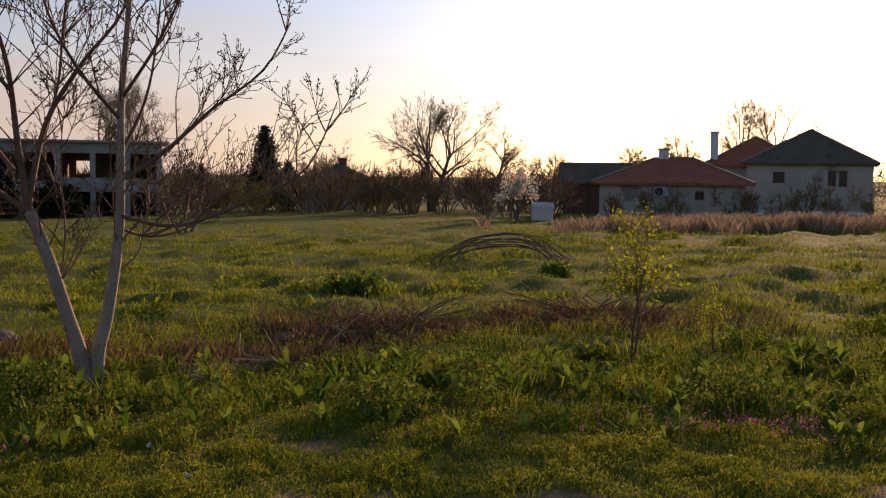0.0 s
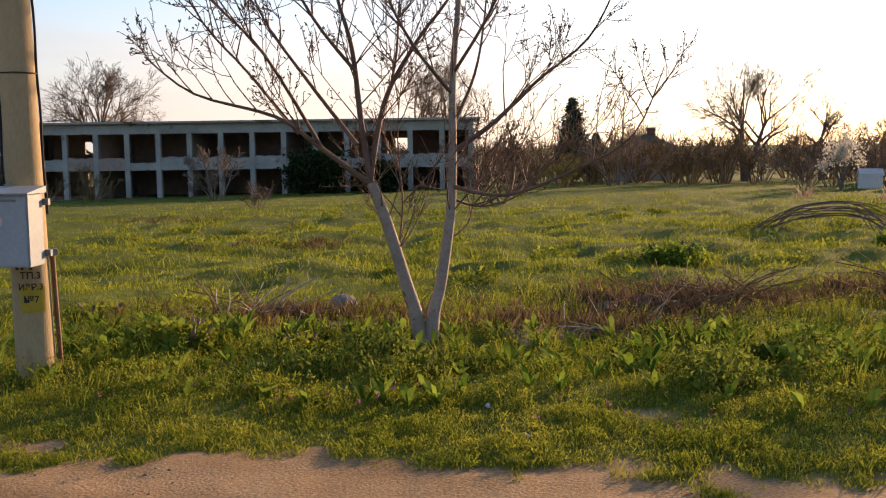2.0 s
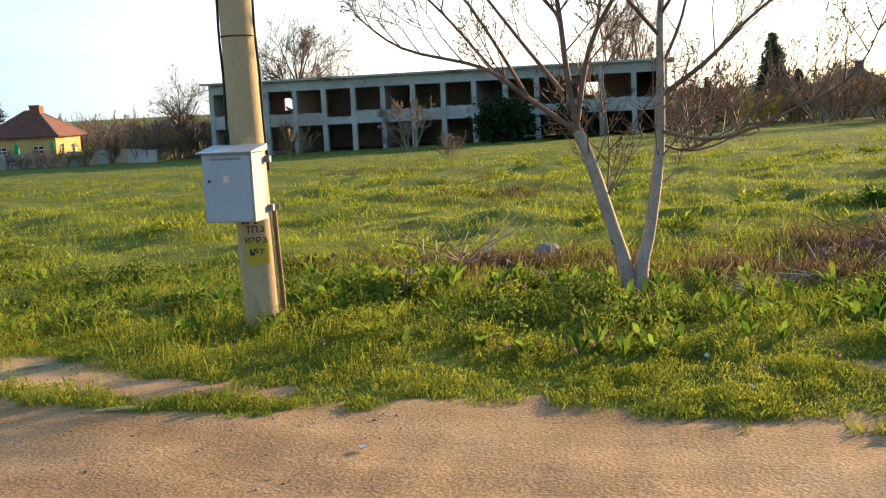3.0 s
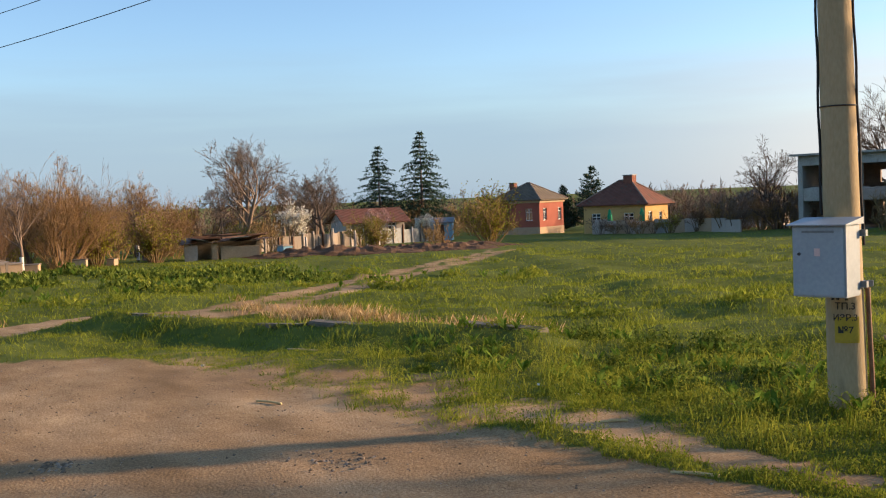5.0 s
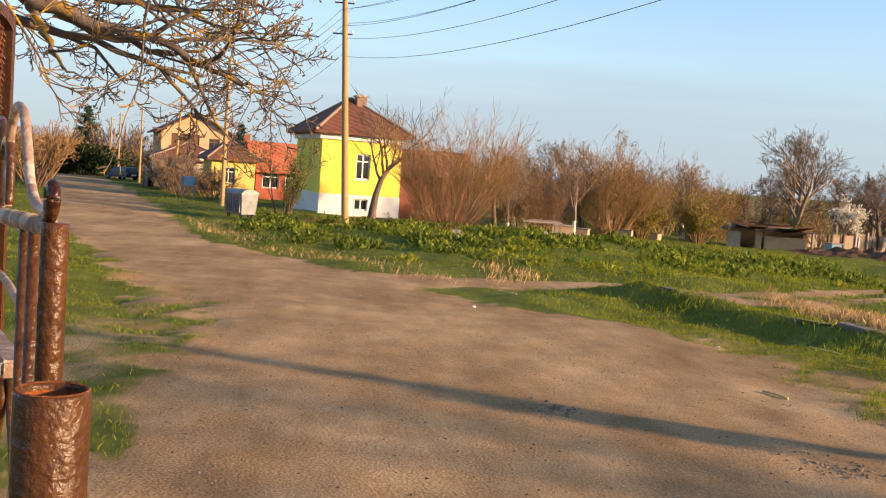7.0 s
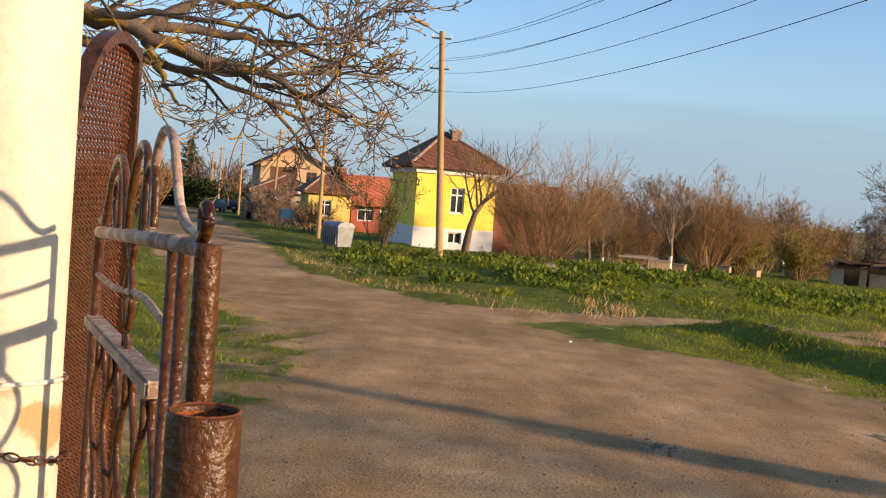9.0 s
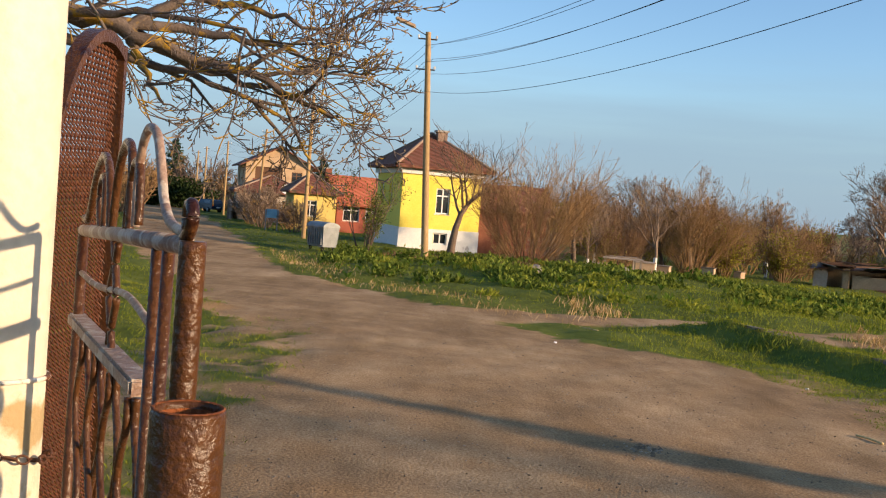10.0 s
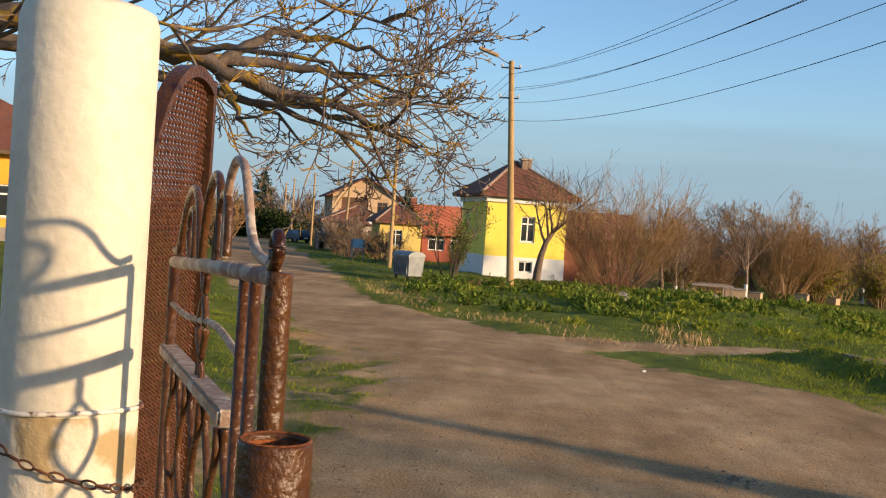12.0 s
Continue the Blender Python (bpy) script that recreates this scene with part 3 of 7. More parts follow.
def house(name, label, m, w, d, h, walls, roof, kind="hip", rise=1.8, over=0.5, windows=(), plinth=0.0, plinth_mat=None,
          chimneys=(), doors=(), cornice=None, ridge=None, group="houses", frames=None):
    ob = thing(name, m, label, "house", group)
    for side, (turn, corner) in SIDES.items():
        length = w if side in "fb" else d
        mm = Matrix.Translation(corner(w, d)) @ pose(0, 0, 0, 0, 0, turn)
        holes = [(u, u + ww, z, z + wh) for s, u, z, ww, wh in windows if s == side] + [(u, u + ww, -0.5, wh) for s, u, ww, wh in doors if s == side]
        bm = bmesh.new()
        wall_boxes(bm, mm, length, h, 0.3, holes, -1.2 if not plinth else plinth, 0.0 if side in "fb" else 0.3)
        part("wall", bm, walls, ob)
        if plinth:
            bm = bmesh.new()
            wall_boxes(bm, mm @ Matrix.Translation((-0.03, -0.03, 0)), length + 0.06, plinth, 0.33, [x for x in holes if x[2] < plinth], -1.2, 0.0 if side in "fb" else 0.33)
            part("plinth", bm, plinth_mat or WHITE_WALL, ob, "white-painted plinth")
        for s, u, z, ww, wh in windows:
            if s == side:
                window(ob, mm @ Matrix.Translation((u, 0.06, z)), ww, wh, frames, transom=wh > 0.9)
        for s, u, ww, wh in doors:
            if s == side:
                o = part("door", boxed(0, ww, 0.1, 0.16, -0.3, wh), WOOD_DARK, ob, "dark panel: wooden door, and shade of the balcony recess")
                o.matrix_basis = mm @ Matrix.Translation((u, 0, 0))
    part("floor_slab", boxed(-w / 2 + 0.31, w / 2 - 0.31, -d / 2 + 0.31, d / 2 - 0.31, -1.0, 0.0), CONCRETE, ob)
    if kind == "gable":
        for sx in (-1, 1):
            bm = bmesh.new()
            vs = [bm.verts.new((sx * (w / 2 - 0.31 * i), y, z)) for i in (0, 1) for y, z in ((-d / 2, h), (d / 2, h), (0, h + rise - 0.13))]
            for q in ((0, 1, 2), (5, 4, 3), (0, 3, 4, 1), (1, 4, 5, 2), (2, 5, 3, 0)):
                bm.faces.new([vs[i] for i in q])
            part("gable", bm, walls, ob)
    if cornice:
        bm = bmesh.new()
        for a in ((-w / 2 - 0.16, w / 2 + 0.16, -d / 2 - 0.16, -d / 2 - 0.004), (-w / 2 - 0.16, w / 2 + 0.16, d / 2 + 0.004, d / 2 + 0.16),
                  (-w / 2 - 0.16, -w / 2 - 0.004, -d / 2, d / 2), (w / 2 + 0.004, w / 2 + 0.16, -d / 2, d / 2)):
            box(bm, *a, h - 0.42, h - 0.15)
        part("cornice", bm, cornice, ob, "white cornice under the eaves")
    rf = part("roof", roof_mesh(w, d, h + 0.004, rise, over, kind), roof, ob)
    if ridge:
        ridge_caps(rf, w, d, h, rise, over, kind, ridge)
    for cx, cy, z1, s, mat in chimneys:
        c = part("chimney", boxed(cx - s / 2, cx + s / 2, cy - s / 2, cy + s / 2, h, z1), mat, ob)
        part("chimney_cap", boxed(cx - s / 2 - 0.08, cx + s / 2 + 0.08, cy - s / 2 - 0.08, cy + s / 2 + 0.08, z1 + 0.003, z1 + 0.1), CONCRETE, c)
    return ob


MORTAR = material("pale_ridge_mortar", srgb("7a6658"), srgb("94806e"), 0.9, 4, 20, 0.3)
RED_BRICK = material("red_chimney_brick", srgb("6e4436"), srgb("8c5c48"), 0.9, 4, 20, 0.3)

PALE_YELLOW = material("pale_yellow_render", srgb("c8ad5c"), srgb("d8c070"), 0.9, 0.7, 12, 0.2, spots=srgb("b89a58"), spot_at=0.62)

# yellow house by the road
yh = house("yellow_house", "bright yellow two-storey house with white plinth and brown tiled hip roof",
           spot(-60.7, -0.06, 105, 1.0, 0.05), 4.5, 6.2, 4.45, YELLOW_WALL, ROOF_BROWN, "hip", 2.0, 0.55,
           windows=[("f", 1.95, 1.95, 0.8, 1.4), ("f", 1.95, 0.28, 0.8, 0.62), ("l", 1.0, 2.15, 0.7, 1.4), ("l", 3.2, 2.15, 0.7, 1.4)], plinth=1.1,
           chimneys=[(0.45, -0.5, 6.55, 0.55, MORTAR)], cornice=WHITE_WALL, ridge=MORTAR)
# wall brick kept dark brown: the shade behind the shrub is in the colour
house("outbuilding", "low outbuilding behind the shrub, brown tiled roof, walls coloured as shaded", spot(-63.6, 4.6, 95), 4.4, 5.0, 2.9, RED_BRICK, ROOF_BROWN, "gable", 1.3, 0.4)
# yellow house with red roof, further along the road
house("red_roofed_house", "low yellow house with red tiled roof and brick chimney", spot(-84.5, -9.3, 104), 3.3, 5.6, 2.9, PALE_YELLOW, ROOF_BROWN, "hip", 1.5, 0.45,
      windows=[("f", 0.8, 1.05, 1.0, 1.25), ("l", 2.4, 1.0, 1.0, 1.2)], chimneys=[(1.4, 0.8, 4.9, 0.5, RED_BRICK)], ridge=MORTAR)
house("red_roofed_wing", "long house wing with red tiled roof and white windows", spot(-86.2, -4.7, 104), 6.0, 5.0, 2.6, RED_WALL, ROOF_RED, "gable", 1.9, 0.5,
      windows=[("f", 0.5, 0.9, 1.3, 1.2), ("f", 2.3, 0.9, 1.2, 1.2), ("f", 4.1, 0.9, 1.2, 1.2)])
# house with the balcony gable
# the tall dark door panel is added for the shade of the balcony recess
bh = house("balcony_house", "unplastered two-storey house with gabled brown roof and balcony", spot(-113, -16.5, 15, 1.06), 9.0, 6.4, 5.5, CREAM_WALL, ROOF_BROWN, "gable", 1.7, 0.6,
           windows=[("r", 4.4, 3.6, 1.0, 1.2), ("f", 2.0, 3.5, 1.0, 1.2), ("f", 6.0, 3.5, 1.0, 1.2), ("r", 3.9, 0.9, 1.2, 1.2)],
           doors=[("r", 0.9, 2.6, 5.1)], frames=WOOD_DARK)
house("low_house", "low grey house with brown roof and satellite dish", spot(-96, -14.2, 104), 6.0, 6.0, 2.7, GREY_WALL, ROOF_BROWN, "hip", 1.5, 0.5,
      windows=[("f", 1.2, 0.9, 1.0, 1.2), ("f", 3.7, 0.9, 1.0, 1.2)], ridge=MORTAR)
# orange house behind the gate post
house("orange_house", "orange rendered house with brown tiled roof", spot(-43.5, -23.2, 114), 10, 8, 3.6, ORANGE_WALL, ROOF_BROWN, "hip", 2.4, 0.6,
      windows=[("f", 6.2, 1.0, 1.2, 1.3), ("f", 2.0, 1.0, 1.2, 1.3)], plinth=0.6, plinth_mat=STONE)
house("grey_roofed_house", "low house with dark grey hip roof behind the thicket", spot(-82, 101, 20), 6.5, 6.0, 2.6, GREY_WALL, ROOF_DARK, "hip", 1.9, 0.5,
      windows=[("f", 2.0, 1.0, 1.0, 1.2)])
# red and ochre houses across the field
house("red_house", "faded red house with dark hip roof and pale cornice", spot(-103.6, 84.2, 20), 6.4, 6.0, 4.3, RED_WALL, ROOF_DARK, "hip", 2.1, 0.5,
      windows=[("f", 4.4, 1.7, 1.0, 1.5), ("r", 0.9, 1.7, 0.9, 1.5), ("r", 4.6, 1.7, 0.9, 1.5)], chimneys=[(-2.0, -0.4, 6.4, 0.7, RED_BRICK)], cornice=CREAM_WALL, ridge=MORTAR,
      plinth=0.9, plinth_mat=CREAM_WALL)
house("ochre_house", "ochre house with brown hip roof and wide chimney", spot(-88.2, 85.9, 20), 7.6, 6.2, 3.3, OCHRE_WALL, ROOF_BROWN, "hip", 2.7, 0.6,
      windows=[("f", 1.0, 0.9, 1.1, 1.4), ("f", 5.0, 0.9, 1.2, 1.4), ("r", 0.9, 1.0, 1.0, 1.4), ("r", 3.7, 0.6, 0.9, 1.7)], chimneys=[(0.6, 0.0, 6.5, 1.1, RED_BRICK)], ridge=MORTAR)
house("brown_roofed_house", "old house with long brown tiled roof behind blossoming trees", spot(-106.5, 62.2, 78), 7.0, 6.0, 2.5, GREY_WALL, ROOF_BROWN, "gable", 1.3, 0.6,
      windows=[("f", 1.5, 0.9, 1.0, 1.2), ("f", 5.0, 0.9, 1.0, 1.2)])
# houses towards the sun
house("dark_roofed_house", "house with dark gabled roof in the thicket", spot(-7.1, 118, 4), 7.0, 7, 3.2, GREY_WALL, ROOF_DARK, "hip", 1.9, 0.5,
      windows=[("f", 3.0, 1.0, 1.0, 1.2)], chimneys=[(0.4, 0, 5.6, 0.9, RED_BRICK)])
house("barn", "dark barn with low tiled roof", spot(15.4, 82, -12), 5.4, 5, 2.6, WOOD_DARK, ROOF_DARK, "gable", 1.3, 0.4, doors=[("f", 1.8, 1.6, 2.1)])
house("low_rendered_house", "low grey-beige house with spreading red tiled roof", spot(16.2, 62.6, -16), 8.2, 6.0, 2.15, GREY_WALL, ROOF_RED, "hip", 1.45, 0.45,
      windows=[("f", 5.4, 1.2, 0.5, 0.5)], frames=WOOD_DARK, chimneys=[(-0.6, 0.2, 4.1, 0.6, WHITE_WALL)], ridge=MORTAR)
house("two_storey_house", "two-storey beige house with dark tiled hip roof", spot(28.6, 73.2, -22), 8.0, 8.0, 3.5, GREY_WALL, ROOF_DARK, "hip", 2.35, 0.35,
      windows=[("f", 1.7, 2.2, 0.75, 0.7), ("f", 5.2, 2.0, 0.5, 1.0), ("f", 5.9, 2.0, 0.5, 1.0)], plinth=0.3, ridge=MORTAR, frames=WOOD_DARK)
house("red_roofed_house_behind", "house with bright red tiled roof and white chimney", spot(27.0, 80, -18), 7.0, 7.0, 3.6, GREY_WALL, ROOF_RED, "hip", 2.2, 0.4,
      chimneys=[(-3.0, -2.9, 6.0, 0.55, WHITE_WALL)], ridge=MORTAR)

# ---- the abandoned two-storey concrete building ----


def abandoned_building():
    ax, ay, bx, by = -61.45, 81.57, -20.49, 90.72
    length = math.hypot(bx - ax, by - ay)
    turn = math.degrees(math.atan2(by - ay, bx - ax))
    ob = thing("abandoned_building", pose(ax, ay, -2.75, 0, 0, turn), "derelict two-storey concrete frame building with empty window bays", "building")
    depth, n = 11.0, 15
    bay = length / n
    for i in range(n + 1):
        u = min(max(i * bay, 0.2), length - 0.25)
        part("column", boxed(u - 0.22, u + 0.22, 0, 0.45, -1.0, 5.85), CONCRETE, ob)
        if i % 3 == 0 and 0 < i < n:
            part("cross_wall", boxed(u - 0.1, u + 0.1, 0.46, depth - 0.31, 0, 5.84), BRICK_DARK, ob, "bare brick cross wall")
    part("roof_slab", boxed(-0.6, length + 0.6, -0.6, depth + 0.5, 6.75, 6.93), CONCRETE, ob, "overhanging concrete roof slab")
    part("roof_beam", boxed(0, length, 0.03, 0.4, 5.851, 6.745), CONCRETE, ob, "stained concrete beam under the roof")
    part("floor_slab", boxed(0.05, length - 0.05, 0.42, depth - 0.3, 2.75, 3.0), CONCRETE, ob)
    part("ground_slab", boxed(-0.3, length + 0.3, -0.5, depth, -1.0, 0.05), CONCRETE, ob)
    rng = random.Random(5)
    for i in range(n):
        u0, u1 = i * bay + 0.225, (i + 1) * bay - 0.225
        if i == 0:
            u0 += 0.2
        top = 3.75 + rng.choice((-0.1, 0, 0, 0.05, 0.1)) - (0.35 if i in (4, 9, 11) else 0)
        bm = bmesh.new()
        m = 6
        xs = [u0 + (u1 - u0) * k / m for k in range(m + 1)]
        vs = []
        for y in (0.06, 0.3):
            vs.append([(bm.verts.new((x, y, 2.62)), bm.verts.new((x, y, top + rng.uniform(-0.12, 0.06)))) for x in xs])
        for k in range(m):
            a, b = vs[0][k], vs[0][k + 1]
            c, d = vs[1][k], vs[1][k + 1]
            for q in ((a[0], b[0], b[1], a[1]), (d[0], c[0], c[1], d[1]), (a[1], b[1], d[1], c[1]), (b[0], a[0], c[0], d[0])):
                bm.faces.new(q)
        part("spandrel", bm, CONCRETE if i not in (2, 3) else BRICK_DARK, ob, "broken parapet panel below a window bay")
    # back wall with its few remaining window holes
    bm = bmesh.new()
    holes = [(i * bay + 0.7, i * bay + 1.9, 4.1, 5.3) for i in (1, 2, 5, 8, 12)] + [(i * bay + 0.9, i * bay + 1.6, 0.9, 2.2) for i in (1, 2)]
    wall_boxes(bm, Matrix.Translation((0, depth - 0.3, 0)), length, 6.74, 0.3, holes)
    part("back_wall", bm, BRICK_DARK, ob, "bare brick back wall with window holes")
    for u0, u1 in ((0.0, 0.3), (length - 0.3, length)):
        part("end_wall", boxed(u0, u1, 0.46, depth - 0.31, 0.06, 6.74), CONCRETE, ob)
    return ob


abandoned_building()

# ---- trees and shrubs ----


def grow(rng, p, d, length, r, level, spec, out):
    """A branch and its side branches: out gets (points, radii, level)."""
    segs, kids, ratio, angle, up, wander = spec[level]
    pts, dirs = [np.array(p, float)], []
    d = np.array(d, float) / np.linalg.norm(d)
    for i in range(segs):
        d = d + rng.normal(size=3) * wander + np.array([0, 0, up])
        d /= np.linalg.norm(d)
        pts.append(pts[-1] + d * length / segs)
        dirs.append(d)
    tip = 0.35 if level + 1 < len(spec) else 0.25
    rad = r * np.linspace(1, tip, segs + 1)
    out.append((np.array(pts), rad, level))
    if level + 1 >= len(spec):
        return
    n = kids if isinstance(kids, int) else rng.integers(kids[0], kids[1] + 1)
    for k in range(n):
        t = 1.0 if k == 0 else rng.uniform(0.28 if level else 0.4, 0.98)
        i = min(int(t * segs), segs - 1)
        f = t * segs - i
        q = pts[i] * (1 - f) + pts[i + 1] * f
        side = np.cross(dirs[i], rng.normal(size=3))
        side /= np.linalg.norm(side)
        a = radians(rng.uniform(0.6, 1.2) * angle) * (0.4 if k == 0 else 1)
        nd = dirs[i] * math.cos(a) + side * math.sin(a)
        grow(rng, q, nd, length * ratio * rng.uniform(0.7, 1.15) * (1.15 - 0.35 * t), max(np.interp(t, [0, 1], [r, r * tip]) * 0.62, 0.004), level + 1, spec, out)


def tree_meshes(seed, height, r, spec, trunk_mat, twig_mat, thin=0.0, stems=((0, 0, 1),), sides=3, leaves=None, start=0.0):
    """Trunk and crown meshes (and leaves) of a bare tree or shrub, height metres high."""
    rng = np.random.default_rng(seed)
    out = []
    for s in stems:
        off = np.array([s[0], s[1], 0]) * start
        grow(rng, off + np.array([0, 0, -0.08]), s, height * rng.uniform(0.8 if len(stems) < 8 else 0.45, 1.1), r, 0, spec, out)
    trunk, crown = Tubes(), Tubes()
    tips = []
    top = max(pts[:, 2].max() for pts, _, _ in out)
    for pts, rad, level in out:
        pts *= height / top
        big = level == 0 or (level == 1 and len(spec) > 3)
        (trunk if big else crown).add(pts, np.maximum(rad, thin), 6 if level == 0 else (4 if big else sides))
        if level == len(spec) - 1:
            tips.append(pts[-1])
            tips.append(pts[len(pts) // 2])
    meshes = [("trunk", trunk.mesh("trunk", trunk_mat)), ("crown", crown.mesh("crown", twig_mat, False))]
    if leaves:
        mat, per, ln, wd, spread = leaves
        c = np.repeat(np.array(tips), per, axis=0)
        c = c + rng.normal(size=c.shape) * spread
        v, f = leaf_quads(rng, c, ln, wd)
        meshes.append(("leaves", mesh_np("leaves", v, f, mat)))
    return meshes


def plant(name, meshes, m, label, category, group=""):
    ob = thing(name, m, label, category, group)
    for n, me in meshes:
        child(n, me, ob)
    return ob


def fan(rng, n, lean):
    a = rng.uniform(0, 2 * np.pi, n)
    s = rng.uniform(0.1, 1, n) ** 0.7 * lean
    return [(math.cos(x) * y, math.sin(x) * y, 1.0) for x, y in zip(a, s)]


SPREAD = [(6, 10, 0.8, 54, 0.05, 0.10), (5, 7, 0.55, 42, 0.07, 0.14), (4, 6, 0.52, 40, 0.06, 0.18), (2, 5, 0.6, 38, 0.04, 0.2), (1, 0, 0, 0, 0.03, 0.16)]
UPRIGHT = [(6, 10, 0.55, 38, 0.04, 0.07), (5, 7, 0.55, 36, 0.08, 0.13), (3, 6, 0.52, 35, 0.08, 0.18), (2, 5, 0.6, 33, 0.05, 0.18), (1, 0, 0, 0, 0.04, 0.15)]
WIDE = [(6, 9, 0.75, 52, 0.06, 0.10), (5, 7, 0.58, 44, 0.06, 0.14), (4, 6, 0.52, 42, 0.05, 0.18), (2, 5, 0.6, 40, 0.04, 0.2), (1, 0, 0, 0, 0.03, 0.16)]
BUSHY = [(4, 5, 0.5, 30, 0.02, 0.10), (2, 4, 0.55, 34, 0.05, 0.18), (1, 3, 0.6, 36, 0.04, 0.22), (1, 0, 0, 0, 0.03, 0.22)]

far_tree_kinds = [plant("bare_tree", tree_meshes(11 + i, 8.0, 0.24, sp, BARK_FAR, mat, 0.0075, ((-0.22, 0, 1), (0.3, 0.1, 1)) if i == 0 else ((0, 0, 1),)), spot(x, y, 0, s), "leafless tree with spreading brown crown", "tree", "bare trees")
                  for i, (sp, mat, x, y, s) in enumerate(((WIDE, BARK_FAR, 2.5, 94, 1.38), (SPREAD, BARK_FAR, -69, 86, 1.22), (UPRIGHT, TWIG_RED, -91.9, 40, 1.12),
                                                         (UPRIGHT, BARK_FAR, 8.8, 95, 0.98), (SPREAD, TWIG_RED, -60.3, 15.4, 0.79)))]
rng0 = random.Random(3)
for kind, x, y, s in ((0, -66, 106, 1.45), (1, -62.5, 108, 1.25), (0, -30.3, 121, 1.45), (3, -24, 100, 0.9), (1, -115, 61, 1.05), (2, -95, 46, 0.8), (2, -66.6, 22.2, 0.66),
                      (0, 31, 95, 1.0), (1, 26, 98, 0.9), (2, 20, 92, 0.75), (3, 36, 92, 1.0), (1, 42, 76, 0.9), (4, -72, 20, 0.7), (4, -80, 26, 0.75), (3, -76, 13, 0.7), (2, -84, 8, 0.7),
                      (3, -70, 8, 0.65), (4, -98, 30, 0.75), (1, -120, 50, 0.9), (3, -22, 112, 0.75), (1, -8, 125, 0.85), (2, 14, 96, 0.65), (4, -2, 112, 0.6), (3, 23, 88, 0.65), (2, -112, 92, 0.65),
                      (1, -95, 100, 0.65), (4, -78, 96, 0.65), (3, -100, 96, 0.6), (0, -88, 18, 0.7), (0, -84.5, 36.9, 0.92), (1, -88.5, 46.9, 0.78), (4, -62.2, 14.2, 0.78), (1, -66, 18, 0.62), (0, -100, 52, 0.7), (2, -52.5, 7.5, 0.55)):
    copy_thing(far_tree_kinds[kind], spot(x, y, rng0.uniform(0, 360), s))

# trees with their own look
plant("garden_tree", tree_meshes(31, 4.7, 0.15, [(5, 9, 0.85, 58, 0.05, 0.13), (5, 8, 0.6, 44, 0.06, 0.16), (4, 6, 0.55, 42, 0.05, 0.2), (2, 0, 0, 0, 0.05, 0.2)], BARK_FAR, BARK_FAR, 0.006),
      spot(-48.2, 1.2, 60, 1.32), "leafless fruit tree in front of the yellow house", "tree")
for x, y, s, sd in ((-49.1, 10.8, 1.0, 41), (-44.7, 6.95, 0.62, 42), (-66.0, 21.6, 1.1, 43), (-55.5, 9.0, 0.8, 44)):
    t = plant("orchard_tree", tree_meshes(sd, 4.6, 0.09, UPRIGHT[:4], BARK_FAR, BARK_FAR, 0.006), spot(x, y, 0, s), "leafless orchard tree with whitewashed trunk", "tree", "orchard trees")
    tb = Tubes()
    tb.add([(0, 0, 0.02), (0, 0, 0.45), (0.01, 0, 0.9)], [0.1, 0.092, 0.088], 8)
    child("limewash", tb.mesh("limewash", LIME), t, "whitewashed lower trunk")

# shrubs
rng1 = np.random.default_rng(77)
shrub_big = plant("bare_shrub", tree_meshes(51, 5.6, 0.016, [(7, 10, 0.36, 30, 0.03, 0.085), (4, 5, 0.5, 32, 0.05, 0.12), (1, 0, 0, 0, 0.05, 0.12)], TWIG_RED, TWIG_RED, 0.0048,
                  fan(rng1, 84, 1.0), start=0.8), spot(-42.8, 4.2, 0, 1.06), "large leafless shrub of upright reddish stems", "shrub")
for x, y, s, rot in ((-60.3, 15.4, 1.1, 40), (-68, 12.5, 0.85, 100), (-55.5, 10.5, 0.6, 200), (-78, 27, 0.95, 250), (-72, 20, 0.8, 300)):
    copy_thing(shrub_big, spot(x, y, rot, s))
plant("evergreen_shrub", tree_meshes(55, 3.0, 0.022, [(7, 12, 0.3, 34, 0.02, 0.05), (4, 4, 0.5, 34, 0.1, 0.12), (2, 0, 0, 0, 0.08, 0.15)], BARK_FAR, BARK_FAR, 0.006, fan(np.random.default_rng(5), 9, 0.34),
                                    leaves=(LEAF_DARK, 3, 0.07, 0.04, 0.07), start=0.6), spot(-40.1, -2.3, 0, 1.15), "slender upright shrub with small green leaves", "shrub")
THICKETS = []
for i, (mat, lf, n) in enumerate(((TWIG_TAN, None, 11), (TWIG_RED, None, 11), (BARK_FAR, None, 10), (TWIG_TAN, (LEAF_OLIVE, 1, 0.08, 0.05, 0.10), 11), (TWIG_TAN, (LEAF_OLIVE, 1, 0.07, 0.045, 0.12), 20))):
    meshes = tree_meshes(60 + i, 2.0, 0.03, BUSHY, mat, mat, 0.010, fan(rng1, n, 0.8), leaves=lf, start=0.5)
    label = ("tan leafless thicket bush", "reddish leafless thicket bush", "grey leafless thicket bush", "olive bush coming into leaf", "tan-olive bush coming into leaf")[i]
    x, y = ((-3, 88), (3, 86), (10, 84), (-12, 86), (-88, 66.5))[i]
    THICKETS.append(plant("bush", meshes, spot(x, y, 0, 1.5), label, "bush", "thicket bushes"))


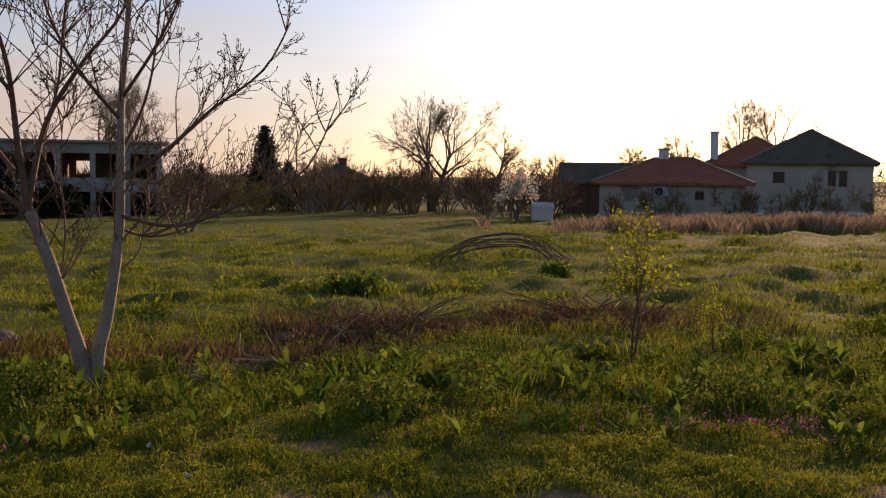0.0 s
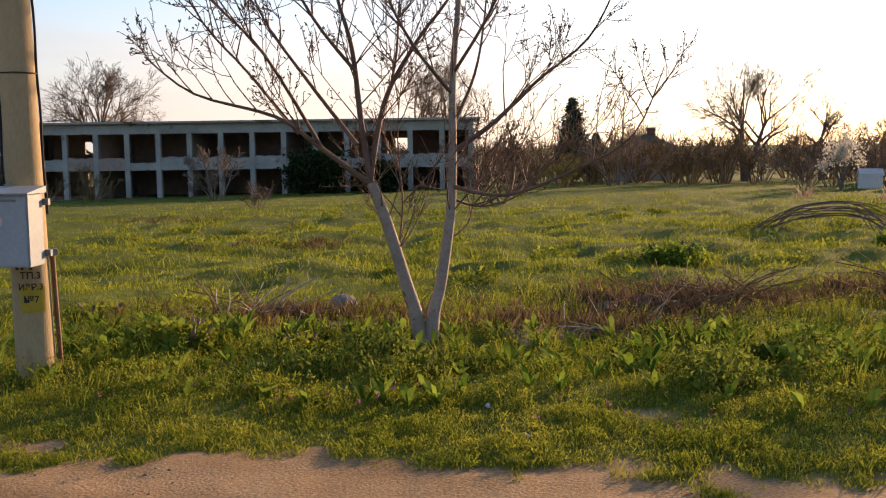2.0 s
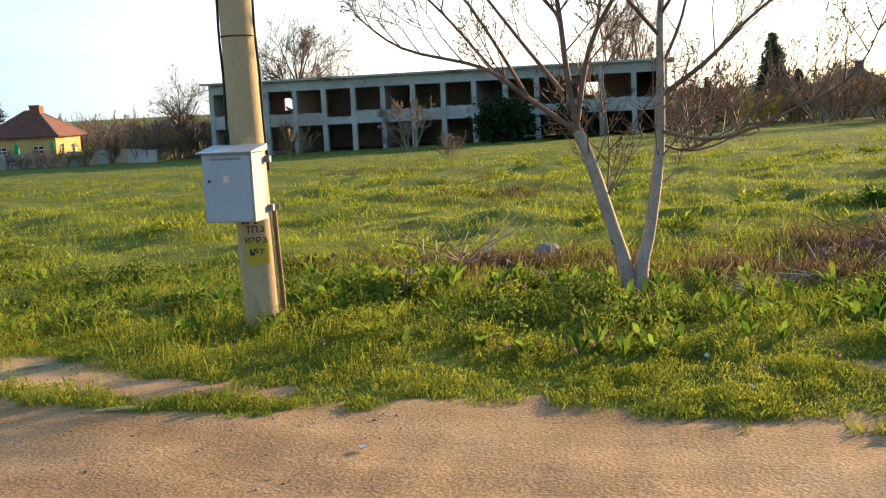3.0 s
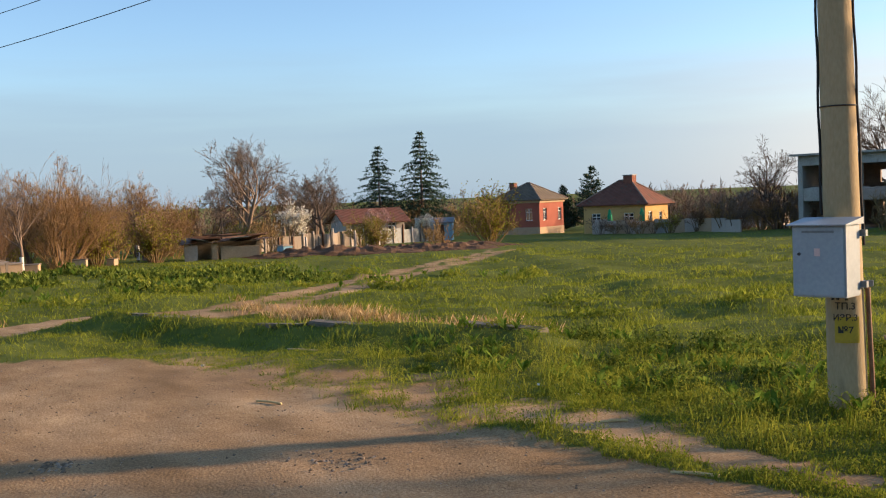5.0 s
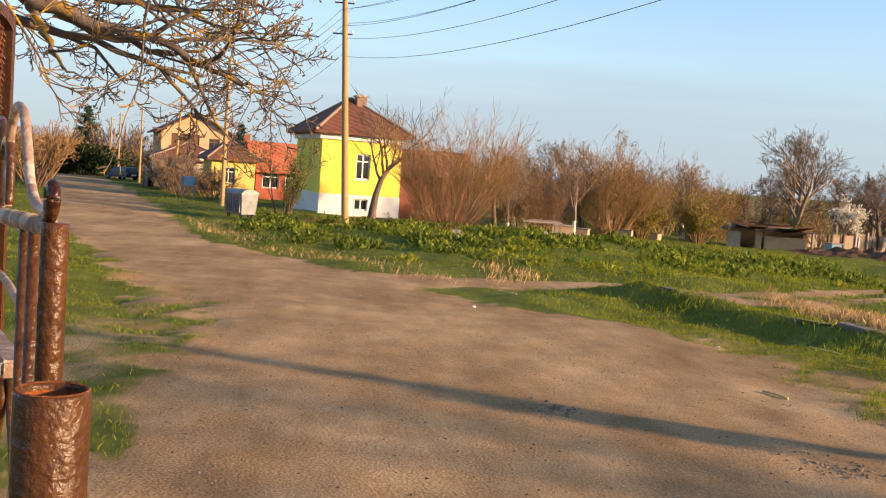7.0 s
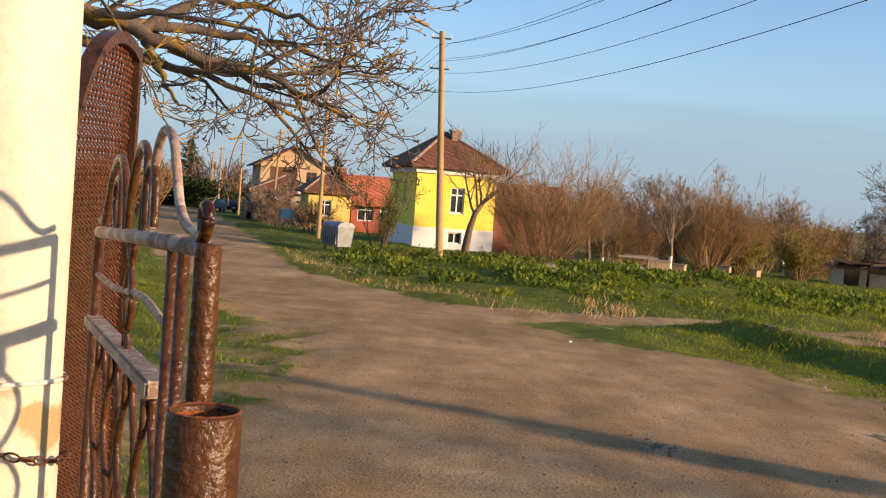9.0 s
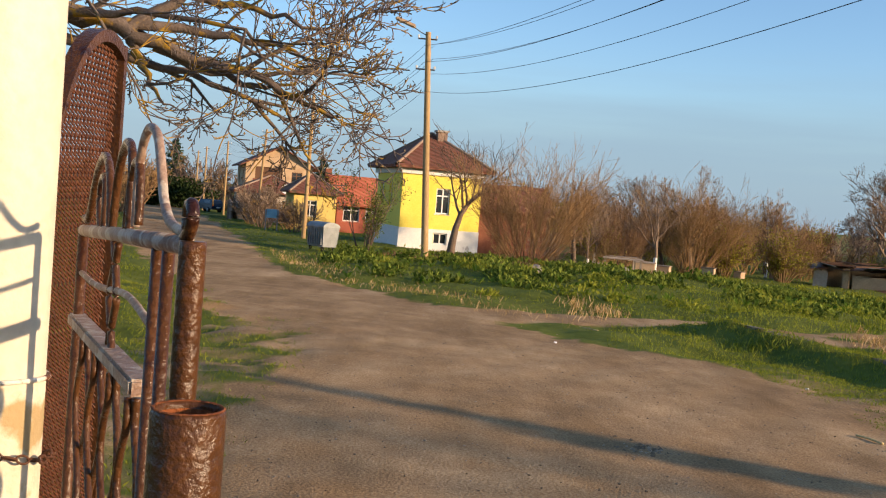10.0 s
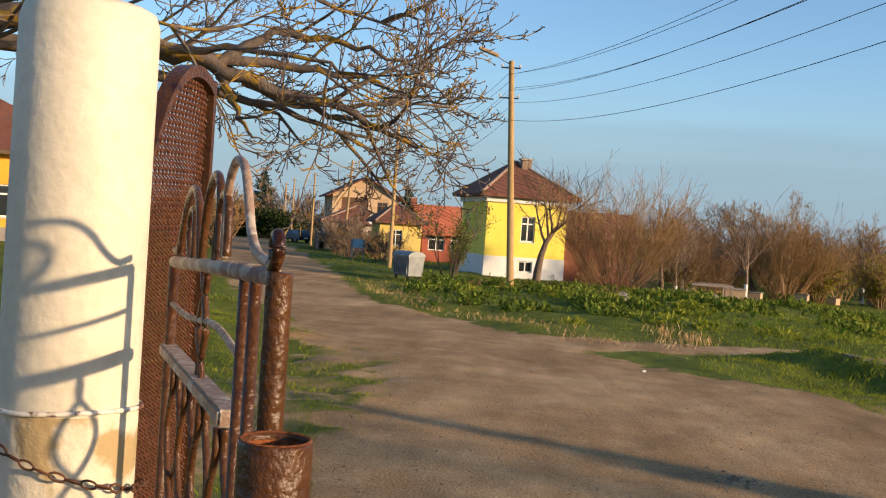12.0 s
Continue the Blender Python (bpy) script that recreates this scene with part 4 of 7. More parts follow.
def thicket(x0, y0, x1, y1, n, kinds, s0, s1, depth, seed):
    r = random.Random(seed)
    for i in range(n):
        t = (i + r.random()) / n
        a = r.uniform(-depth, depth)
        nx, ny = y0 - y1, x1 - x0
        q = math.hypot(nx, ny)
        copy_thing(THICKETS[r.choice(kinds)], spot(x0 + (x1 - x0) * t + nx / q * a, y0 + (y1 - y0) * t + ny / q * a, r.uniform(0, 360), r.uniform(s0, s1)))


thicket(-19, 98, 12, 88, 22, (0, 1, 2, 0), 0.8, 1.7, 6, 1)
thicket(-20, 114, 40, 100, 18, (0, 1, 2), 1.0, 2.0, 5, 2)
thicket(5, 66, 11, 67, 5, (1, 2), 0.8, 1.1, 2, 3)
thicket(10.5, 56, 22, 56, 8, (0, 1, 1), 0.4, 0.7, 2, 4)
thicket(22, 60, 32, 56, 5, (0, 1), 0.5, 0.9, 3, 5)
thicket(-80, 88, -63, 86, 12, (0, 1, 2), 1.0, 1.5, 3, 6)
thicket(-112, 114, -20, 132, 22, (0, 1, 2), 1.6, 2.3, 5, 7)
thicket(-112, 66, -106, 78, 5, (0, 1), 1.0, 1.5, 3, 8)
thicket(-62, 10, -84, 34, 16, (0, 2, 3, 4, 1), 0.6, 1.2, 6, 9)
thicket(-74, 4, -110, 44, 28, (0, 1, 2, 3, 4, 2), 1.2, 1.9, 7, 10)
thicket(-132, 10, -128, 100, 26, (0, 1, 2), 1.5, 2.2, 5, 11)
thicket(-64, -7.6, -80, -10.6, 5, (0, 2), 0.5, 0.9, 0.8, 12)
thicket(-62, -17, -92, -28, 6, (1, 1), 1.0, 1.5, 1.5, 13)
thicket(-49, 4, -52, 9, 4, (0, 2), 0.4, 0.6, 1.5, 14)
thicket(-150, -34, -150, 10, 16, (0, 1, 2), 1.8, 2.6, 4, 15)
for x, y, k, s in ((-62.7, 21.5, 4, 1.1), (-69, 40.9, 4, 0.9), (-67.4, 50.5, 4, 1.35), (-78, 45, 3, 1.0), (-63.5, 43, 0, 0.9), (-72, 33.5, 0, 0.8), (-57.5, 9.5, 3, 0.9), (-35.8, 71.6, 2, 1.4), (-52, 74, 0, 0.8), (-47.5, 73.4, 0, 1.1), (-86.9, 65.3, 4, 1.9), (-17.5, 80, 0, 1.2), (-15, 78, 1, 1.2), (-21, 46, 2, 0.5), (-9.2, 45, 2, 0.7)):
    copy_thing(THICKETS[k], spot(x, y, rng0.uniform(0, 360), s))


thicket(-72, -10.8, -88, -14.2, 7, (0, 2, 1), 0.6, 1.1, 0.7, 18)
thicket(-72, 79, -64, 84, 7, (0, 1, 2), 0.9, 1.5, 1.5, 16)
thicket(-83, 75.5, -72, 77, 6, (0, 1, 2, 3), 0.5, 0.8, 0.7, 17)


def blossom_tree(x, y, s, mat, label, seed):
    plant("blossoming_tree", tree_meshes(seed, 3.0, 0.07, BUSHY, BARK_FAR, BARK_FAR, 0.01, ((0, 0, 1), (0.25, 0.1, 1), (-0.2, 0.2, 1)), leaves=(mat, 6, 0.10, 0.10, 0.12)), spot(x, y, 0, s), label, "tree")


blossom_tree(6.6, 60.6, 1.15, BLOSSOM, "small tree covered in white blossom", 71)
blossom_tree(-76.6, 37.4, 1.3, BLOSSOM, "round tree covered in white blossom", 72)
blossom_tree(-92, 55, 1.1, PINK, "small tree with pinkish blossom", 73)
blossom_tree(-88, 58, 0.9, BLOSSOM, "small tree with thin white blossom", 74)


def conifer(name, x, y, h, w, label, seed, droop=0.25, density=1.0, gap=0.0, fine=1.3):
    """A trunk with whorls of drooping branches, each hung with needle sprays."""
    rng = np.random.default_rng(seed)
    ob = thing(name, spot(x, y), label, "tree", "conifers")
    t, sprays = Tubes(), []
    t.add([(0, 0, -0.2), (0.05, 0, h * 0.5), (0, 0, h)], [h * 0.018, h * 0.011, 0.01], 7)
    z = h * 0.06
    while z < h * 0.98:
        k = 1 - z / h
        n = max(4, int(8 * density * (0.5 + k)))
        for i in range(n):
            a = rng.uniform(0, 2 * np.pi)
            ln = w / 2 * k ** 0.75 * rng.uniform(0.65, 1.2)
            d = np.array([math.cos(a), math.sin(a), 0])
            s = np.linspace(0, 1, 5)
            pts = np.array([0, 0, z]) + d * ln * s[:, None] + np.array([0, 0, 1]) * (ln * (0.22 * s - droop * 1.6 * s ** 2))[:, None]
            t.add(pts, 0.02 * (1.05 - s) + 0.005, 3)
            m = int(26 + 60 * k)
            q = rng.uniform(0.15, 1.05, m)
            c = np.stack([np.interp(q, s, pts[:, j]) for j in range(3)], 1) + rng.normal(size=(m, 3)) * np.array([0.10, 0.10, 0.05]) * (0.3 + 0.7 * k)
            sprays.append(c)
        z += h * 0.028 * (1 + gap * rng.random())
    c = np.concatenate(sprays)
    v, f = leaf_quads(rng, c, 0.03 * h * fine, 0.009 * h * fine, up=-0.5, lean=0.7)
    child("trunk", t.mesh("trunk", BARK_FAR), ob)
    child("crown", mesh_np("crown", v, f, NEEDLE), ob, "dark green drooping needles")


conifer("spruce", -125.5, 82.5, 15.0, 12.0, "tall dark green spruce with drooping branches", 81, 0.2, 1.0, 0.7, 1.0)
conifer("spruce", -128.7, 77.4, 13.2, 11.0, "dark green spruce with drooping branches", 82, 0.2, 1.0, 0.7, 1.0)
conifer("cypress", -14.1, 109.1, 9.0, 4.4, "narrow dark columnar cypress", 83, -0.4, 1.5)
conifer("small_conifer", -11.6, 108, 5.0, 4.4, "dark rounded conifer beside the cypress", 84, -0.2, 1.3)
conifer("small_conifer", -19.2, 102, 4.9, 3.2, "small dark conifer in the thicket", 85, 0.0)
conifer("pine", -110.8, 101.4, 9.2, 7.0, "dark green pine behind the ochre house", 86, -0.1, 0.9, 1.0)
conifer("pine", -113.4, 98.5, 6.6, 4.5, "small dark pine behind the houses", 87, 0.0)
conifer("pine", -150, -36, 9.5, 7.0, "dark green pine at the end of the road", 88, 0.0)
conifer("pine", -140, -14, 8.6, 5.0, "dark spruce behind the balcony house", 89, 0.2)


def leaf_mass(name, m, label, size, n, ln, mat, seed, category="bush"):
    """A clump of leaves with an uneven outline on a few stems."""
    rng = np.random.default_rng(seed)
    ob = thing(name, m, label, category)
    d = rng.normal(size=(n, 3))
    d /= np.linalg.norm(d, axis=1, keepdims=True)
    bump = 0.75 + 0.25 * np.sin(d[:, :1] * 7 + seed) * np.cos(d[:, 1:2] * 6) + 0.12 * np.sin(d[:, 2:] * 13)
    c = d * bump * rng.uniform(0.55, 1.0, (n, 1)) * np.array(size) / 2
    c[:, 2] = np.abs(c[:, 2] + size[2] * 0.35)
    v, f = leaf_quads(rng, c, ln, ln * 0.6)
    child("leaves", mesh_np("leaves", v, f, mat), ob)
    t = Tubes()
    for i in range(7):
        a = rng.uniform(0, 6.28)
        q = np.array([math.cos(a) * size[0], math.sin(a) * size[1], 0]) * 0.3
        t.add([q * 0.3 + np.array([0, 0, -0.1]), q * 0.6 + np.array([0, 0, size[2] * 0.4]), q + np.array([0, 0, size[2] * 0.75])], [0.05, 0.035, 0.01], 5)
    child("stem_cluster", t.mesh("stem_cluster", BARK_FAR), ob)


leaf_mass("ivy_bush", spot(-32.5, 83.6, 12), "dark evergreen bush grown over the derelict building", (7.0, 3.0, 5.2), 5000, 0.35, IVY, 91)
leaf_mass("ivy_bush", spot(-27.6, 85.4, 12), "dark evergreen bush against the derelict building", (5.0, 2.6, 3.8), 3600, 0.35, IVY, 92)
leaf_mass("hedge", spot(-128, -32, 20), "tall dark green hedge at the bend of the road", (9, 16, 5.2), 9000, 0.4, IVY, 93, "hedge")

# ---- young walnut tree beside the road ----


def young_walnut():
    rng = np.random.default_rng(7)
    ax = np.array([math.cos(radians(16.3)), math.sin(radians(16.3)), 0])
    ay = np.array([-ax[1], ax[0], 0])

    def P(u, z, dep):
        return ax * u + ay * dep + np.array([0, 0, z])
    stem, single, twig, bud = Tubes(), [], Tubes(), []
    limbs = [  # main stems and limbs: points (across, up, deep), first and last radius
        ([(-0.03, -0.08, 0), (-0.10, 0.30, 0.0), (-0.18, 0.57, -0.03), (-0.35, 1.15, -0.10), (-0.48, 1.51, -0.12)], 0.075, 0.052, 0),
        ([(0.04, -0.08, 0), (0.07, 0.28, 0.02), (0.14, 0.55, 0.04), (0.24, 1.2, 0.08), (0.27, 1.77, 0.10), (0.28, 2.44, 0.14), (0.34, 3.15, 0.12), (0.42, 4.2, 0.1)], 0.075, 0.018, 0),
        ([(-0.47, 1.48, -0.12), (-0.92, 1.83, -0.3), (-1.29, 2.1, -0.4), (-1.97, 2.3, -0.5), (-2.38, 2.62, -0.5)], 0.036, 0.008, 1),
        ([(-0.48, 1.5, -0.12), (-0.56, 2.03, -0.1), (-0.63, 2.71, -0.15), (-0.76, 3.2, -0.2), (-0.9, 4.0, -0.2)], 0.042, 0.010, 1),
        ([(-0.49, 1.52, -0.12), (-0.35, 2.24, 0.05), (-0.04, 2.8, 0.15), (0.32, 3.31, 0.2), (0.5, 4.1, 0.2)], 0.036, 0.009, 1),
        ([(0.27, 1.77, 0.10), (0.68, 2.05, 0.3), (1.09, 2.43, 0.4), (1.59, 2.83, 0.45), (1.86, 3.3, 0.5)], 0.034, 0.008, 1),
        ([(0.25, 1.46, 0.08), (0.74, 1.38, -0.2), (1.35, 1.61, -0.35), (1.85, 1.91, -0.4), (2.12, 2.5, -0.4)], 0.026, 0.006, 1),
        ([(0.25, 1.35, 0.08), (0.55, 1.25, 0.4), (0.95, 1.34, 0.7), (1.25, 1.62, 0.8)], 0.02, 0.005, 1),
        ([(-0.6, 1.85, -0.1), (-1.1, 2.5, 0.2), (-1.5, 3.1, 0.3), (-1.75, 3.9, 0.3)], 0.026, 0.007, 1),
        ([(0.28, 2.3, 0.14), (-0.1, 2.75, -0.2), (-0.35, 3.3, -0.3), (-0.45, 4.1, -0.3)], 0.024, 0.007, 1),
        ([(0.29, 2.5, 0.14), (0.6, 3.0, -0.2), (0.85, 3.6, -0.3), (0.95, 4.3, -0.3)], 0.022, 0.007, 1),
        ([(-0.9, 1.82, -0.3), (-1.35, 2.62, -0.6), (-1.7, 3.0, -0.8), (-2.2, 3.5, -0.9)], 0.022, 0.006, 1),
        ([(-0.25, 0.85, -0.05), (-0.2, 1.3, 0.2), (-0.24, 1.9, 0.35), (-0.2, 2.4, 0.4)], 0.014, 0.004, 1),
        ([(-1.1, 1.95, -0.35), (-1.55, 2.5, -0.2), (-1.95, 2.95, -0.1), (-2.3, 3.6, 0.0)], 0.02, 0.006, 1),
        ([(-0.6, 2.5, -0.15), (-0.95, 2.95, -0.4), (-1.2, 3.5, -0.5), (-1.3, 4.2, -0.6)], 0.022, 0.007, 1),
        ([(-0.4, 2.0, 0.0), (-0.25, 2.6, 0.3), (-0.2, 3.2, 0.5), (-0.1, 4.0, 0.6)], 0.022, 0.007, 1),
        ([(0.27, 2.0, 0.1), (0.5, 2.5, 0.4), (0.62, 3.1, 0.6), (0.7, 4.0, 0.7)], 0.024, 0.007, 1),
        ([(0.2, 0.95, 0.05), (0.42, 1.1, 0.3), (0.5, 1.45, 0.4), (0.62, 1.8, 0.5)], 0.012, 0.004, 1),
    ]
    spec = [(4, 4, 0.5, 46, 0.07, 0.09), (3, 3, 0.5, 42, 0.07, 0.10), (3, 0, 0, 0, 0.06, 0.09)]
    for pts, r0, r1, level in limbs:
        q = np.array([P(*p) for p in pts])
        s = np.linspace(0, len(q) - 1, (len(q) - 1) * 4 + 1)
        i = np.clip(s.astype(int), 0, len(q) - 2)
        f = (s - i)[:, None]
        prev, nxt = q[np.maximum(i - 1, 0)], q[np.minimum(i + 2, len(q) - 1)]
        c = 0.5 * (2 * q[i] + (q[i + 1] - prev) * f + (2 * prev - 5 * q[i] + 4 * q[i + 1] - nxt) * f ** 2 + (3 * q[i] - prev - 3 * q[i + 1] + nxt) * f ** 3)
        if level:
            single.append(Tubes())
        (stem if level == 0 else single[-1]).add(c, np.linspace(r0, r1, len(c)) * (0.95 if level == 0 else 0.8), 9 if level == 0 else 6)
        first = 0.42 if level == 0 else 0.22
        for k in range(12 if level else 9):
            t = rng.uniform(first, 1.0)
            j = min(int(t * (len(c) - 1)), len(c) - 2)
            d = c[j + 1] - c[j]
            d /= np.linalg.norm(d)
            side = np.cross(d, rng.normal(size=3))
            side /= np.linalg.norm(side)
            side[2] = abs(side[2]) * 0.8
            out = []
            grow(rng, c[j], d * 0.7 + side * 0.95 + np.array([0, 0, 0.12]), rng.uniform(0.4, 0.95) * (1.2 - 0.5 * t), 0.0078, 0, spec, out)
            for pts2, rad2, lv in out:
                twig.add(pts2, np.maximum(rad2, 0.0028), 4)
                bud.append(pts2[-1])
                if lv < 2:
                    bud.append(pts2[2])
    ob = thing("young_walnut_tree", spot(-2.74, 9.32), "young leafless walnut tree forking low into two pale stems", "tree")
    child("trunk", stem.mesh("trunk", BARK_YOUNG), ob, "two pale smooth stems")
    for t in single:
        child("limb", t.mesh("limb", BARK_TWIG), ob, "brown bare limb, darkened as backlit")
    child("crown", twig.mesh("crown", BARK_TWIG), ob, "fine bare twig growth")
    v, f = leaf_quads(rng, np.repeat(np.array(bud), 2, axis=0), 0.036, 0.013, up=0.9)
    tagged(child("bud_growth", mesh_np("bud_growth", v, f, BUD), ob, "swelling brown buds"), kind="stuff")


young_walnut()


def old_walnut():
    """Old walnut whose lichened limbs reach over the gate from beyond the post."""
    rng = np.random.default_rng(23)
    ob = thing("old_walnut_tree", spot(-6.6, -4.6), "old walnut tree with yellow lichen on its bare limbs", "tree")
    trunk, limb, twig, bud = Tubes(), Tubes(), Tubes(), []
    trunk.add([(0, 0, -0.2), (0.05, 0.05, 0.9), (0, 0.15, 1.7), (0.05, 0.3, 2.6), (0, 0.2, 3.6), (-0.1, 0.2, 4.8)], [0.3, 0.25, 0.22, 0.18, 0.13, 0.06], 12)
    spec = [(5, 6, 0.55, 48, 0.035, 0.16), (4, 4, 0.5, 46, 0.06, 0.2), (3, 3, 0.5, 44, 0.07, 0.2), (2, 0, 0, 0, 0.06, 0.2)]
    heads = [((0, 0.15, 1.9), [(0.1, 1.0, 2.62), (0.0, 2.0, 2.55), (-0.15, 3.0, 2.42), (-0.35, 3.9, 2.25), (-0.5, 4.5, 2.15)], 0.075, 6),
             ((0.1, 0.9, 2.6), [(0.0, 1.7, 2.95), (0.1, 2.8, 3.1), (0.0, 4.0, 2.95), (-0.1, 4.7, 2.8)], 0.055, 6),
             ((0, 0.2, 2.4), [(-0.3, 1.2, 3.1), (-0.5, 2.6, 3.4), (-0.6, 4.0, 3.3)], 0.06, 6),
             ((-0.1, 2.4, 2.5), [(0.1, 3.2, 2.62), (0.2, 4.1, 2.55), (0.25, 4.5, 2.45)], 0.032, 4),
             ((0, 0.25, 2.2), [(-0.6, 0.8, 2.9), (-1.1, 1.6, 2.95), (-1.5, 2.4, 2.8)], 0.055, 5),
             ((0, 0.2, 1.8), [(0.4, -0.9, 2.4), (0.5, -2.0, 2.9)], 0.07, 5),
             ((0.05, 0.9, 2.6), [(0.5, 1.8, 2.8), (0.7, 2.8, 2.7), (0.8, 3.6, 2.5)], 0.04, 5),
             ((0, 0.3, 2.3), [(0.05, 1.4, 2.75), (0.0, 2.47, 2.66), (-0.06, 2.93, 2.58), (-0.1, 3.3, 2.5), (-0.13, 3.75, 2.38), (-0.16, 4.26, 2.32), (-0.15, 4.65, 2.16), (-0.1, 4.9, 2.1)], 0.085, 5),
             ((-0.1, 3.27, 2.51), [(-0.12, 3.35, 2.35), (-0.05, 3.49, 2.16), (0.0, 3.72, 2.05)], 0.034, 1),
             ((-0.06, 2.9, 2.58), [(-0.23, 3.89, 2.56), (-0.22, 4.4, 2.51), (-0.16, 4.8, 2.4)], 0.036, 3),
             ((-0.1, 3.25, 2.53), [(-0.21, 3.67, 2.78), (-0.22, 4.19, 2.74), (-0.2, 4.67, 2.62), (-0.15, 5.0, 2.55)], 0.034, 3),
             ((-0.12, 3.45, 2.44), [(-0.25, 4.02, 2.29), (-0.21, 4.42, 2.26), (-0.15, 4.75, 2.4)], 0.03, 2)]
    for a, pts, r, n in heads:
        q = np.array([a, *pts], float) * (1, 0.8, 1)
        s = np.linspace(0, len(q) - 1, (len(q) - 1) * 4 + 1)
        i = np.clip(s.astype(int), 0, len(q) - 2)
        f = (s - i)[:, None]
        c = q[i] * (1 - f) + q[i + 1] * f
        c[1:-1] = (c[:-2] + 2 * c[1:-1] + c[2:]) / 4 + rng.normal(size=(len(c) - 2, 3)) * 0.014
        limb.add(c, r * (0.12 + 1.05 * (1 - np.linspace(0, 1, len(c))) ** 1.3), 8)
        for k in range(int(n * 1.3)):
            t = rng.uniform(0.3, 1.0)
            j = min(int(t * (len(c) - 1)), len(c) - 2)
            d = c[j + 1] - c[j]
            d /= np.linalg.norm(d)
            side = np.cross(d, rng.normal(size=3))
            side /= np.linalg.norm(side)
            out = []
            grow(rng, c[j], d * 0.8 + side * 0.7 + np.array([0, 0.1, 0.16]), rng.uniform(0.5, 1.1) * (1.25 - 0.55 * t), min(r * 0.3, 0.017), 0, spec, out)
            for pts2, rad2, lv in out:
                (limb if lv == 0 else twig).add(pts2, np.maximum(rad2, 0.0028), 6 if lv == 0 else 4)
                if lv >= 2:
                    bud.append(pts2[-1])
    child("trunk", trunk.mesh("trunk", BARK_OLD), ob)
    child("branch_work", limb.mesh("branch_work", BARK_OLD), ob, "limbs crusted with orange-yellow lichen")
    child("crown", twig.mesh("crown", BARK_OLD), ob)
    v, f = leaf_quads(rng, np.array(bud), 0.024, 0.012, up=0.6)
    tagged(child("bud_growth", mesh_np("bud_growth", v, f, BUD), ob), kind="stuff")


old_walnut()

# ---- poles, box and cables ----


def cylinder(x, y, z0, z1, r0, r1, sides=20, lean=(0, 0), segs=1):
    t = Tubes()
    s = np.linspace(0, 1, segs + 1)
    pts = np.stack([x + lean[0] * s, y + lean[1] * s, z0 + (z1 - z0) * s], 1)
    t.add(pts, r0 + (r1 - r0) * s, sides)
    return t


def concrete_pole():
    x, y = -5.47, 7.32
    ob = thing("concrete_power_pole", pose(x, y, gz(x, y)), "tapered round concrete power pole with a stencilled yellow patch", "pole")
    child("shaft", cylinder(0, 0, -0.5, 7.2, 0.158, 0.098, 28, (-0.13, 0.0)).mesh("shaft", POLE_CONCRETE), ob)
    # view direction of the road side
    a = math.atan2(-y, -x)
    t = Tubes()
    th = np.linspace(0, 2 * np.pi, 25)
    t.add(np.stack([np.cos(th) * 0.142 - 0.05, np.sin(th) * 0.142, 2.42 + th * 0], 1), np.full(25, 0.006), 5)
    child("wire_band", t.mesh("wire_band", METAL_DARK), ob, "thin wire band round the shaft")
    t = Tubes()
    side = np.array([math.cos(a + 1.5), math.sin(a + 1.5)]) * 0.165
    t.add([(side[0] * 1.12, side[1] * 1.12, -0.05), (side[0] * 1.06, side[1] * 1.06, 0.3), (side[0] * 0.98, side[1] * 0.98, 0.7), (side[0] * 0.94, side[1] * 0.94, 0.98)], [0.02] * 4, 8)
    child("cable_conduit", t.mesh("cable_conduit", material("brown_conduit", srgb("6d4a34"), srgb("8f6a4c"), 0.6, 8, 60, 0.2)), ob, "brown cable conduit running into the ground")
    t = Tubes()
    for k, off in ((1.55, 0.0), (-1.5, 0.01)):
        s2 = np.array([math.cos(a + k), math.sin(a + k)])
        zz = np.linspace(1.3 if k > 0 else 1.55, 6.9, 40)
        rr = 0.158 - 0.06 * (zz + 0.5) / 7.7 + 0.012
        lx = -0.13 * (zz + 0.5) / 7.7
        wob = 0.004 * np.sin(zz * 9 + k)
        t = Tubes()
        t.add(np.stack([s2[0] * (rr + wob) + lx, s2[1] * (rr + wob), zz], 1), np.full(40, 0.011), 5)
        child("cable", t.mesh("cable", RUBBER), ob, "black cable running up the shaft")
    bm = bmesh.new()
    b = a + 1.45
    box(bm, -0.05, 0.05, -0.02, 0.02, 0.97, 1.02, 0.004, m=pose(math.cos(b) * 0.15, math.sin(b) * 0.15, 0, 0, 0, math.degrees(b)))
    part("clamp", bm, GALV, ob, "steel cable clamp")
    # stencilled patch: bent round the shaft
    r = 0.156
    n = 14
    half = 0.62
    zs = (0.53, 0.74)
    v = [((r + 0.003) * math.cos(a - half + 2 * half * i / n) - 0.012, (r + 0.003) * math.sin(a - half + 2 * half * i / n), z) for z in zs for i in range(n + 1)]
    f = [(i, i + 1, n + 2 + i, n + 1 + i) for i in range(n)]
    child("stencil_patch", mesh_np("stencil_patch", v, f, SIGN_YELLOW), ob, "yellow painted patch with black stencilled lettering")
    for text, z, size in (("ТП.3", 0.80, 0.075), ("ИЗР.3", 0.71, 0.07), ("№7", 0.61, 0.075)):
        cu = bpy.data.curves.new("lettering", "FONT")
        cu.body, cu.size, cu.align_x = text, size, "CENTER"
        cu.offset = 0.0012
        tmp = new("lettering", cu)
        me = bpy.data.meshes.new_from_object(tmp.evaluated_get(bpy.context.evaluated_depsgraph_get()))
        bpy.data.objects.remove(tmp)
        for vert in me.vertices:
            ang = a + vert.co.x / r * 1.0 - 0.08
